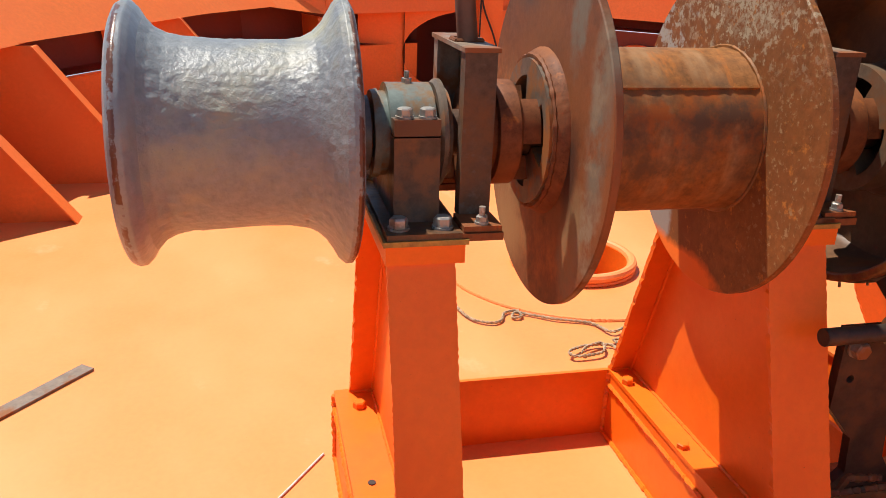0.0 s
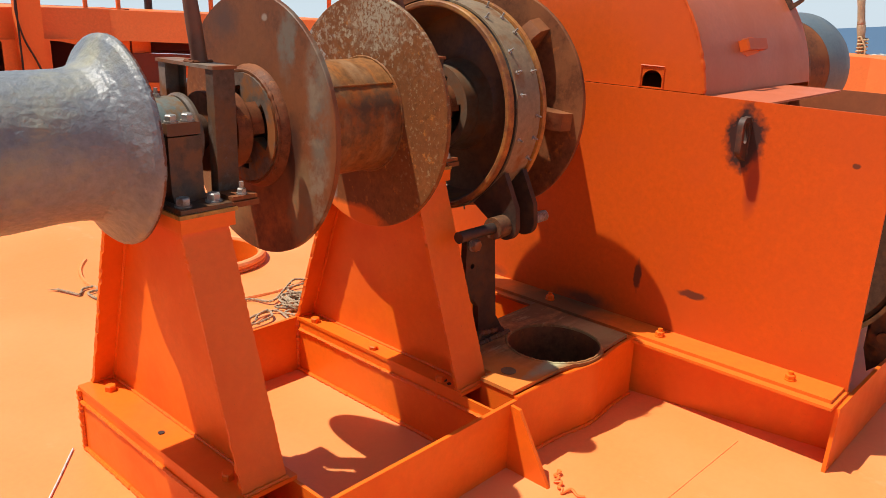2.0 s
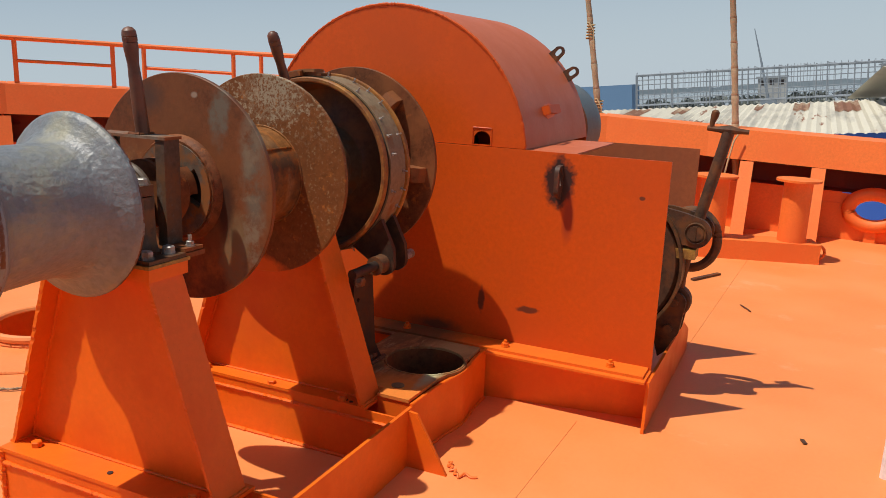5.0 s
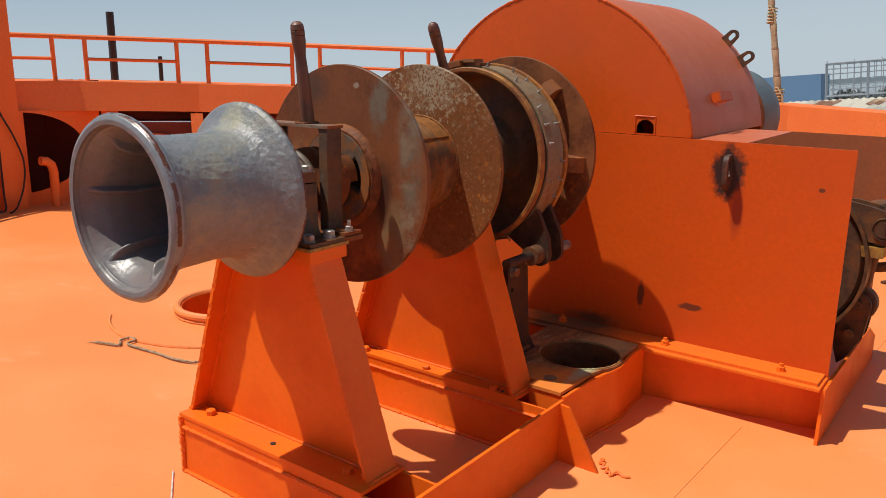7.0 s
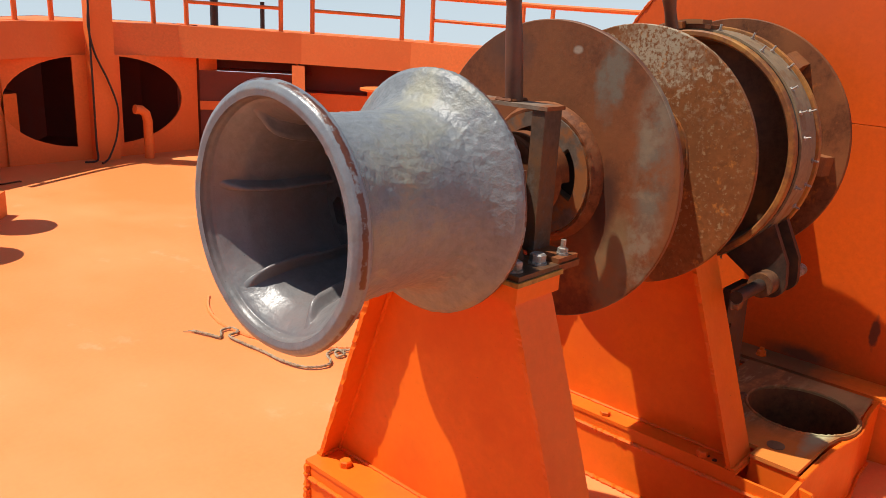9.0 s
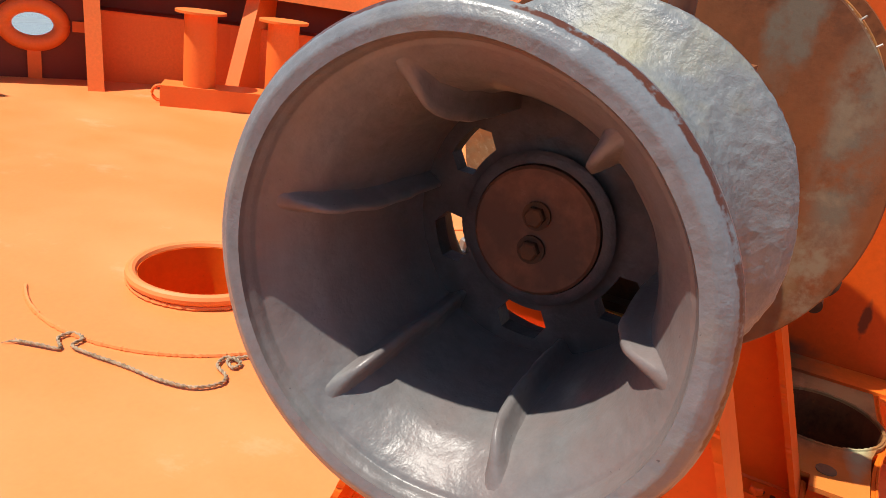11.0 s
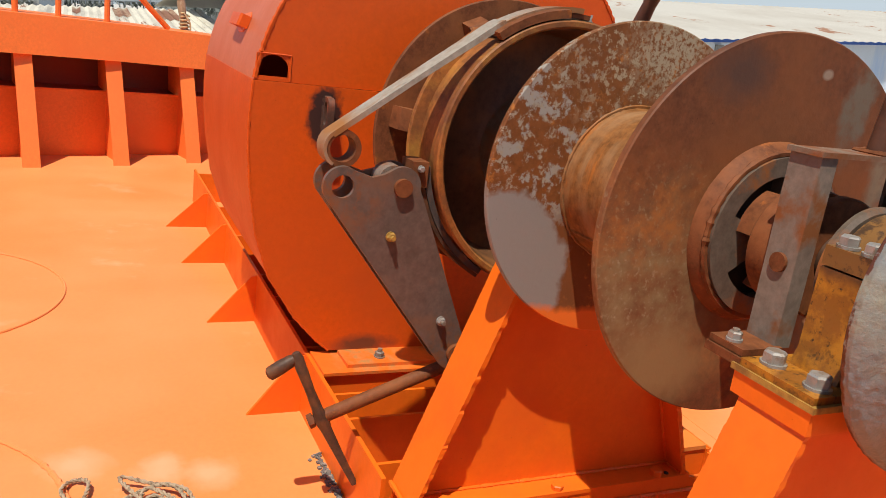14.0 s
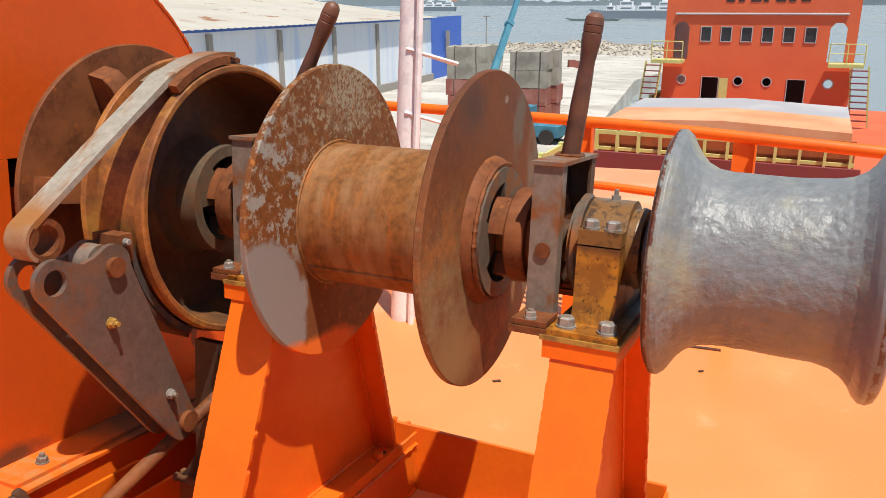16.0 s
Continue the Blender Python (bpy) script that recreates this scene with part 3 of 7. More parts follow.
def stay(foot, side, half):
    """A stay standing across the ship, from the deck up to the band; side 1 starboard, -1 port."""
    d, p, t = nearest(half, foot)
    normal = Vector((-t.y, t.x, 0))
    if foot[1] < 5.5:
        for a, b in zip(half, half[1:]):
            if a[1] <= foot[1] <= b[1]:
                p = Vector((a[0] + (b[0] - a[0]) * (foot[1] - a[1]) / (b[1] - a[1]), foot[1], 0))
        inward = Vector((-1, 0, 0))
        if side > 0 and foot[1] > 0:                     # set a little towards the square of the plating
            p.y += 0.15
            inward = (Vector((*foot, 0)) - p).normalized()
    else:
        inward = normal
    depth, top = (Vector((*foot, 0)) - p).length, 0.285 / max(0.5, inward.dot(normal))
    z = band_foot(foot[1]) - 0.002 + (port_rise(2 * MID - p.x, p.y) if side < 0 else 0)
    cross = Vector((inward.y, -inward.x, 0))
    m = Matrix(((*cross[:2], 0), (*inward[:2], 0), (0, 0, 1))).transposed().to_4x4()
    m.translation = p
    bm = B()
    prism(bm, [(-0.26, z), (top - 0.006, z), (depth - 0.006, 0.0), (-0.01, 0.0), (-0.04, z * 0.66), (-0.22, z * 0.68)], "x", -0.006, 0.006)
    prism(bm, [(top - 0.006, z), (depth - 0.006, 0.0), (depth + 0.006, 0.0), (top + 0.006, z)], "x", -0.072, 0.072, bevel=0.003)
    bmesh.ops.transform(bm, matrix=m, verts=bm.verts)
    if side < 0:
        for v in bm.verts:
            v.co.x = 2 * MID - v.co.x
        bmesh.ops.reverse_faces(bm, faces=bm.faces)
    part("stay", bm, BULWARK, bulwark)


for foot in STAY_FEET:
    stay(foot, 1, half)
for foot in PORT_FEET:
    stay(foot, -1, port_half)

# hand rail on the bow
bow_rail = thing("bow_rail", "orange painted pipe rail welded on the bow bulwark", "railing", kind="structure")
total = sum(math.dist(a, b) for a, b in zip(half, half[1:]))
port_total = sum(math.dist(a, b) for a, b in zip(port_half, port_half[1:]))


def cap_point(s, h):
    if s <= total:
        p, t = along(half, s)
    else:
        p, t = along(port_half, port_total - (s - total))
        p, t = Vector((2 * MID - p.x, p.y, 0)), Vector((t.x, -t.y, 0))
    inward = Vector((-t.y, t.x, 0))
    return p + inward * (0.08 if p.x > 0.9 else -0.15) + Vector((0, 0, band_foot(p.y) + 0.342 + h))


bm = B()
tube(bm, [cap_point(4.95, 0.0), cap_point(5.2, 0.22)] + [cap_point(5.5 + 0.3 * k, 0.50) for k in range(36)], 0.028, 10)
part("handrail", bm, BULWARK, bow_rail)
POSTS = [5.55, 5.98, 6.34, 7.38, 7.73, 8.77, 9.11, 10.15, 10.52, 11.55, 11.92, 12.95, 13.33, 14.48, 14.88, 15.8]
for k, s in enumerate(POSTS):
    bm = B()
    rod(bm, cap_point(s, -0.01), cap_point(s, 0.50), 0.026, n=10)
    part("post", bm, BULWARK, bow_rail)
    if k % 2 == 0 and k + 1 < len(POSTS):
        bm = B()
        tube(bm, [cap_point(s + (POSTS[k + 1] - s) * i / 4, 0.25) for i in range(5)], 0.02, 8)
        part("mid_rail", bm, BULWARK, bow_rail)

# bow panel with its rounded openings and middle post
bm = B()
zt = band_foot(7.1)
for k, (x0, x1) in enumerate(((1.45, 2.82), (2.98, 4.30))):
    arc = ring(2.82, 0.60, 1.0, 20, 97, 263) if k == 0 else ring(2.82, 0.60, 1.0, 20, -83, 83)
    hole = [((x1 - 0.08 if k == 0 else x0 + 0.06) + (px - 2.82) * 0.80, 0.60 + (pz - 0.60) * 0.46) for px, pz in arc]
    prism(bm, [(x0, 0.0), (x1, 0.0), (x1, zt + 0.02), (x0, zt + 0.02)], "y", 6.98, 7.0, holes=[hole])
solid("bow_panel", bm, BULWARK, "orange steel panel with two rounded openings inside the bow", "panel", kind="structure")
bm = B()
box(bm, 2.785, 3.025, 6.84, 6.98, 0.0, 2.6, 0.01)
solid("bow_post", bm, BULWARK, "orange box-section steel post standing at the bow", "post")
bm = B()
tube(bm, [(3.30, 6.75, 0.0), (3.30, 6.75, 0.40), (3.28, 6.75, 0.48), (3.23, 6.75, 0.52), (3.16, 6.75, 0.53)], 0.05, 12)
solid("vent_pipe", bm, BULWARK, "orange painted gooseneck vent pipe on the deck", "pipe")
def smooth_line(points, steps=8):
    """A smooth line through points."""
    out = []
    pts = [Vector(p) for p in points]
    for i in range(len(pts) - 1):
        p0, p1, p2, p3 = pts[max(0, i - 1)], pts[i], pts[i + 1], pts[min(len(pts) - 1, i + 2)]
        for k in range(steps):
            t = k / steps
            out.append(0.5 * ((2 * p1) + (p2 - p0) * t + (2 * p0 - 5 * p1 + 4 * p2 - p3) * t * t + (3 * p1 - p0 - 3 * p2 + p3) * t ** 3))
    return out + [pts[-1]]


for line in ([(2.782, 6.82, 2.45), (2.777, 6.82, 1.70), (2.770, 6.82, 1.2), (2.768, 6.82, 0.7), (2.763, 6.82, 0.2), (2.762, 6.80, 0.05), (2.72, 6.78, 0.012), (2.62, 6.80, 0.012)],
             [(2.770, 6.81, 1.55), (2.755, 6.80, 1.35), (2.804, 6.80, 1.095), (2.923, 6.80, 0.82), (3.000, 6.79, 0.54), (2.965, 6.78, 0.26), (2.87, 6.76, 0.06), (2.80, 6.72, 0.012), (2.74, 6.66, 0.012)]):
    bm = B()
    tube(bm, smooth_line(line), 0.010, 6)
    solid("hanging_cable", bm, BLACK, "black cable hanging down the bow post to the deck", "cable", "cables on the post")

# ---- manhole coamings ----
for x, y, r in MANHOLES:
    hatch = thing("deck_opening", "round open deck hole with a rolled orange pipe coaming", "manhole", "open deck holes", m=pose(x, y, 0))
    bm = B()
    tube(bm, [(px, py, 0.043) for px, py in ring(0, 0, r, 56)], 0.027, 10, closed=True)
    part("coaming", bm, DECK, hatch)
    bm = B()
    bead(bm, [(px, py, 0.010) for px, py in ring(0, 0, r + 0.012, 56)] + [(r + 0.012, 0, 0.010)], 0.011, 41)
    part("coaming_weld", bm, DECK, hatch)
    bm = B()
    lp = [(-0.55, r - 0.03), (-0.55, r - 0.012), (0.045, r - 0.012), (0.045, r - 0.03)]
    vs = [[bm.verts.new((q * math.cos(a), q * math.sin(a), z)) for a in [2 * math.pi * i / 40 for i in range(40)]] for z, q in lp]
    for a, b in zip(vs, vs[1:] + vs[:1]):
        for i in range(40):
            bm.faces.new((a[i - 1], a[i], b[i], b[i - 1]))
    bm.faces.new([bm.verts.new((0.36 * math.cos(a), 0.36 * math.sin(a), -0.55)) for a in [2 * math.pi * i / 40 for i in range(40)]])
    part("sleeve", bm, ORANGE, hatch)
    bm = B()
    bead(bm, [(px, py, 0.004) for px, py in ring(0, 0, 0.76, 60, 140 if x < 3 else 170, 330)], 0.010 if x < 3 else 0.006, 3)
    part("weld_line", bm, DECK, hatch)


# ---- mooring bitts ----
def bitts(p0, p1, height, places=(0.24, 0.78), thick=1.0, group="mooring bitts"):
    p0, p1 = Vector((*p0, 0)), Vector((*p1, 0))
    ln = (p1 - p0).length
    ang = math.degrees(math.atan2(p1.y - p0.y, p1.x - p0.x))
    top = thing("mooring_bitts", "orange twin steel mooring bollards on a long base box", "bollard", group, m=pose(p0.x, p0.y, 0, 0, 0, ang))
    bm = B()
    box(bm, 0, ln, -0.16, 0.16, 0, 0.19, 0.012)
    part("base", bm, BULWARK, top)
    for f in places:
        bm = B()
        rod(bm, (ln * f, 0, 0.19), (ln * f, 0, height), 0.145 * thick, n=32)
        post = part("bollard_post", bm, BULWARK, top)
        bm = B()
        rod(bm, (ln * f, 0, height), (ln * f, 0, height + 0.022), 0.225 * thick, n=36)
        part("cap_disc", bm, BULWARK, post)
    for x in (-0.02, ln + 0.02):
        bm = B()
        tube(bm, [(x - 0.0, 0.07 * math.cos(a), 0.09 + 0.07 * math.sin(a)) for a in [2 * math.pi * k / 16 for k in range(16)]], 0.014, 8, closed=True)
        bmesh.ops.rotate(bm, verts=bm.verts, cent=(x, 0, 0.09), matrix=Matrix.Rotation(radians(90), 3, "Z"))
        part("end_eye", bm, BULWARK, top)


bitts((4.84, 5.24), (5.68, 4.17), 0.84)
bitts((2 * MID - 5.68, 4.17), (2 * MID - 4.84, 5.24), 0.84)
bitts((6.85, -1.02), (7.22, -2.29), 0.78, (0.235, 0.82), 0.92)

# ---- winch foundation ----
foundation = thing("winch_foundation", "orange welded steel plate frame under the winch", "foundation")


def plate(name, x0, x1, y0, y1, z0, z1, mat=ORANGE, bevel=0.003, parent=foundation, label=""):
    bm = B()
    box(bm, x0, x1, y0, y1, z0, z1, bevel)
    return part(name, bm, mat, parent, label)


H = 0.250
for x0, x1 in ((0.565, 0.79), (1.552, 1.715)):
    plate("sill_web", x0, x0 + 0.012, -0.675, 0.49, 0.0, H)
    plate("sill_web", x1 - 0.012, x1, -0.675, 0.49, 0.0, H)
    plate("sill_top", x0 - 0.004, x1 + 0.004, -0.512, 0.50, H, H + 0.014)
    bm = B()
    bead(bm, [(x0 - 0.002, 0.485, H - 0.045), (x0 - 0.002, -0.66, H - 0.045)], 0.0085, 5)
    bead(bm, [(x0 - 0.002, 0.485, 0.006), (x0 - 0.002, -0.66, 0.006)], 0.010, 6)
    bead(bm, [(x0 - 0.002, 0.492, 0.0), (x0 - 0.002, 0.492, H)], 0.012, 7)
    part("weld", bm, ORANGE, foundation)
plate("near_rail", 0.575, 1.653, -0.693, -0.678, 0.0, 0.268)
plate("far_rail", 0.57, 1.556, 0.49, 0.505, 0.0, 0.262)
bm = B()
bulge = [(1.655 + 0.82 * k / 24, -0.692 - 0.016 * k / 24 - 0.030 * math.exp(-((1.655 + 0.82 * k / 24 - 2.125) / 0.15) ** 2)) for k in range(25)]
prism(bm, bulge + [(x, y + 0.013) for x, y in reversed(bulge)], "z", 0.0, 0.279)
part("seat_skirt", bm, ORANGE, foundation)
bm = B()
bead(bm, [(x, y - 0.002, 0.279) for x, y in bulge], 0.005, 61)
bead(bm, [(x, y - 0.004, 0.005) for x, y in bulge], 0.008, 62)
part("weld", bm, ORANGE, foundation)
plate("seat_side", 1.662, 1.675, -0.677, -0.514, 0.0, 0.277)
bm = B()
prism(bm, [(-0.693, 0.262), (-0.735, 0.257), (-0.76, 0.215), (-0.885, 0.0), (-0.693, 0.0)], "x", 1.615, 1.63, 0.003)
part("gusset", bm, ORANGE, foundation)
# long rails and gussets on the far side
plate("far_long_rail", 1.737, 6.3, 0.505, 0.52, 0.0, 0.262)
for x in (1.65, 2.68, 3.68, 4.67, 5.51):
    bm = B()
    prism(bm, [(0.52, 0.25), (0.548, 0.245), (0.718 + 0.02 * (x - 1.65), 0.0), (0.52, 0.0)], "x", x - 0.007, x + 0.007, 0.003)
    part("gusset", bm, ORANGE, foundation)
for x in (1.87, 2.17, 2.36, 2.80, 3.10, 3.42, 3.75, 4.1, 4.5, 5.2, 6.29):
    plate("cross_plate", x - 0.007, x + 0.007, 0.0, 0.505, 0.0, 0.23)
# chain pipe seat
bm = B()
prism(bm, [(1.656, -0.672), (1.94, -0.680), (2.02, -0.697), *ring(2.125, -0.52, 0.209, 12, 243, 301), (2.27, -0.696), (2.44, -0.688), (2.44, -0.19), (1.722, -0.19), (1.722, -0.514), (1.656, -0.514)], "z", 0.280, 0.295, holes=[ring(2.125, -0.52, 0.195, 40)])
SEAT = material("worn_greasy_seat_steel", (0.42, 0.185, 0.06), 0.6, second=(0.20, 0.105, 0.042), second_scale=9, second_amount=(0.40, 0.56), third=(0.36, 0.25, 0.12), third_scale=16, third_amount=(0.56, 0.66), stretch=(0.35, 1.4, 1), grain=0.2, bump=0.5, bump_scale=45, dents=0.25, dents_scale=14, specks=0.6, spec=0.2)
stain(SEAT, (1.76, -0.60, 0.29), (0.15, 0.20, 1), (0.66, 0.20, 0.035), 0.4, 0.5, 9)
stain(SEAT, (2.02, -0.64, 0.29), (0.20, 0.03, 1), (0.40, 0.36, 0.20), 0.4, 0.6, 14)
stain(SEAT, (2.36, -0.60, 0.29), (0.10, 0.14, 1), (0.42, 0.27, 0.11), 0.5, 0.6, 12)
part("seat_plate", bm, SEAT, foundation, "grease-stained steel seat plate")
bm = B()
lp = [(0.0, 0.213), (0.278, 0.213), (0.278, 0.196), (-1.2, 0.196)]
vs = [[bm.verts.new((2.125 + q * math.cos(a), -0.52 + q * math.sin(a), z)) for a in [2 * math.pi * i / 40 for i in range(40)]] for z, q in lp]
for a, b in zip(vs, vs[1:]):
    for i in range(40):
        bm.faces.new((a[i - 1], a[i], b[i], b[i - 1]))
pipe = part("chain_pipe", bm, ORANGE, foundation)
bm = B()
vs = [[bm.verts.new((2.125 + 0.1945 * math.cos(a), -0.52 + 0.1945 * math.sin(a), z)) for a in [2 * math.pi * i / 40 for i in range(40)]] for z in (0.286, -1.2)]
for i in range(40):
    bm.faces.new((vs[0][i - 1], vs[0][i], vs[1][i], vs[1][i - 1]))
part("pipe_lining", bm, RUST, pipe, "dark rusty inside of the chain pipe")
bm = B()
rod(bm, (2.125, -0.52, -1.21), (2.125, -0.52, -1.2), 0.2, n=40)
part("pipe_bottom", bm, BLACK, foundation)
bm = B()
rod(bm, (1.775, -0.555, 0.294), (1.775, -0.555, 0.298), 0.030, n=28)
part("hole_plug", bm, material("olive_brown_plug", (0.19, 0.125, 0.06), 0.5, grain=0.12), foundation, "olive brown plugged hole")
bm = B()
bead(bm, [(x, y, 0.295) for x, y in ring(2.125, -0.52, 0.199, 50)] + [(2.324, -0.52, 0.295)], 0.006, 63)
part("pipe_lip", bm, SEAT, foundation)
# case sill
bm = B()
prism(bm, [(2.462, 0.505), (2.474, 0.505), (2.474, -0.42), (2.522, -0.69), (2.664, -1.545), (2.651, -1.545), (2.51, -0.69), (2.462, -0.42)], "z", 0.0, 0.2615)
part("case_sill", bm, ORANGE, foundation)
plate("case_sill_top", 2.447, 2.66, -1.545, 0.505, 0.262, 0.274, FOOT)
plate("case_foot_bar", 2.485, 2.634, -1.53, 0.40, 0.274, 0.288, FOOT)
bm = B()
prism(bm, [(2.465, 0.0), (3.87, 0.0), (3.87, 0.14), (3.62, 0.255), (2.68, 0.262), (2.50, 0.258)], "y", -1.562, -1.547, 0.003)
part("end_plate", bm, ORANGE, foundation)
for y in (-1.354, -0.789, -0.2, 0.25):
    bm = B()
    hexbolt(bm, (2.545, y, 0.288), af=0.034, h=0.019, stud=0.012)
    part("bolt", bm, STEEL_GREY if y > 0.2 else ORANGE, foundation)


# ---- pedestals ----
def pedestal(x0, x1, bolted):
    xw = x0 + 0.55 * (x1 - x0)
    ped = thing("bearing_pedestal", "orange painted welded steel pedestal carrying a shaft bearing", "pedestal", "winch pedestals")
    zb, zt, yb, yt = 0.264, 1.02, 0.497, 0.238
    bm = B()
    prism(bm, [(-yb + 0.01, zb), (yb - 0.01, zb), (yt - 0.01, zt), (-yt + 0.01, zt)], "x", xw - 0.007, xw + 0.007)
    part("web", bm, ORANGE, ped)
    for s in (-1, 1):
        bm = B()
        rnd = random.Random(int(x0 * 100) + s)
        rows = []
        notch = 0.0
        for i in range(111):
            f = i / 110
            y, z = s * (yb + (yt - yb) * f), zb + (zt - zb) * f
            if i % 3 == 0:
                notch = rnd.uniform(-0.007, 0.001)
            j0, j2 = rnd.uniform(-0.0014, 0.0012), rnd.uniform(-0.0012, 0.0012)
            rows.append([bm.verts.new(p) for p in ((x0 + j0, y, z), (x0 - 0.001 - notch * 0.9 + j0, y - s * 0.016, z), (x1 + j2, y - s * 0.016, z), (x1 + j2, y, z))])
        for a, c in zip(rows, rows[1:]):
            for k in range(4):
                bm.faces.new((a[k - 1], a[k], c[k], c[k - 1]))
        bm.faces.new(rows[0])
        bm.faces.new(rows[-1])
        part("flange", bm, ORANGE, ped, smooth=25)
    bm = B()
    box(bm, x0 - 0.004, x1 + 0.02, -yt - 0.012, yt + 0.012, zt - 0.014, zt + 0.03, 0.006)
    part("cap_plate", bm, ORANGE, ped)
    for s in (-1, 1):
        bm = B()
        hexbolt(bm, (x0 + 0.02, s * 0.385, zb), af=0.036, h=0.022, washer=False)
        part("bolt", bm, ORANGE, ped)
    bm = B()
    if bolted:
        hexbolt(bm, (x0 + 0.02, 0.0, zb), af=0.034, h=0.016, washer=False)
        part("bolt", bm, ORANGE, ped)
        bm = B()
        for y in (-0.40, -0.43):
            rod(bm, (x0 + 0.03 + 0.3 * (y + 0.4), y, zb), (x0 + 0.03 + 0.3 * (y + 0.4), y, zb + 0.0035), 0.008, n=14)
        part("bolt_holes", bm, BLACK, ped, "two small dark bolt holes")
    else:
        rod(bm, (x0 + 0.005, -0.01, zb), (x0 + 0.005, -0.01, zb + 0.0035), 0.011, n=16)
        part("bolt_hole", bm, BLACK, ped, "empty dark bolt hole")
    for s in (-1, 1):
        bm = B()
        bead(bm, [(x0 + 0.004, s * (yb - 0.018), zb + 0.002), (xw - 0.007, s * (yb - 0.018), zb + 0.002), (xw - 0.010, s * (yt - 0.018), zt - 0.015)], 0.006, 71 + s)
        bead(bm, [(x0, s * (yb + 0.004), zb + 0.002), (x1, s * (yb + 0.004), zb + 0.002)], 0.007, 75 + s)
        part("weld", bm, ORANGE, ped)
    bm = B()
    bead(bm, [(xw - 0.009, yb - 0.02, zb + 0.003), (xw - 0.009, -yb + 0.02, zb + 0.003)], 0.006, 77)
    part("weld", bm, ORANGE, ped)
    return ped


pedestal(0.612, 0.765, False)
pedestal(1.550, 1.712, True)


# ---- bearings ----
def bearing(xc, group="shaft bearings"):
    b = thing("plummer_block", "rusty split bearing block with hexagon bolts on the pedestal", "bearing", group, m=pose(xc, 0, 0))
    bm = B()
    box(bm, -0.09, 0.10, -0.255, 0.255, 1.050, 1.062, 0.003)
    part("shim", bm, BRASSY, b, "oily yellow shim under the bearing")
    bm = B()
    box(bm, -0.082, 0.086, -0.25, 0.25, 1.062, 1.076, 0.003)
    prism(bm, [(-0.165, 1.076), (0.165, 1.076), (0.153, 1.11), (0.150, ZS + 0.02), (-0.150, ZS + 0.02), (-0.153, 1.11)], "x", -0.052, 0.052, 0.004)
    part("housing", bm, GREASE, b)
    bm = B()
    arc = ring(0, ZS, 0.118, 18, 12, 168)
    prism(bm, [(0.150, ZS + 0.024), (0.150, ZS + 0.060), *arc[2:-2], (-0.150, ZS + 0.060), (-0.150, ZS + 0.024)], "x", -0.052, 0.052, 0.005)
    lathe(bm, [(-0.085, 0.06), (-0.085, 0.100), (-0.07, 0.104), (-0.07, 0.098), (0.07, 0.098), (0.07, 0.104), (0.085, 0.10), (0.085, 0.06)], 40)
    part("bearing_cap", bm, GREENISH, b, "worn greenish bearing cap")
    for s in (-1, 1):
        for dx in (-0.026, 0.026):
            bm = B()
            hexbolt(bm, (dx, s * 0.126, ZS + 0.060), af=0.031, h=0.018)
            part("cap_bolt", bm, ZINC, b)
            bm = B()
            hexbolt(bm, (dx * 1.9, s * 0.208, 1.076), af=0.037, h=0.022)
            part("foot_bolt", bm, ZINC, b)
    bm = B()
    rod(bm, (0, 0, ZS + 0.117), (0, 0, ZS + 0.128), 0.012, n=6)
    rod(bm, (0, 0, ZS + 0.126), (0, 0, ZS + 0.144), 0.006, n=8)
    part("grease_nipple", bm, ZINC, b)
    return b


bearing(0.692)
bearing(1.632)


# ---- clutch yokes with levers ----
YOKE_TOP = material("rust_stained_top_bar", (0.22, 0.16, 0.115), 0.5, second=(0.22, 0.075, 0.025), second_scale=9, second_amount=(0.42, 0.56), grain=0.16, bump=0.25, spec=0.3, specks=0.5)
LEVER = material("dark_red_brown_lever", (0.105, 0.046, 0.030), 0.4, second=(0.17, 0.066, 0.034), second_scale=10, second_amount=(0.45, 0.65), grain=0.12, bump=0.12)
COLUMN_BROWN = material("brown_dirty_steel", (0.095, 0.060, 0.042), 0.5, second=(0.155, 0.070, 0.030), second_scale=8, second_amount=(0.46, 0.64), third=(0.13, 0.105, 0.085), third_scale=14, third_amount=(0.58, 0.70), grain=0.18, bump=0.3, bump_scale=60, spec=0.25, specks=0.5)


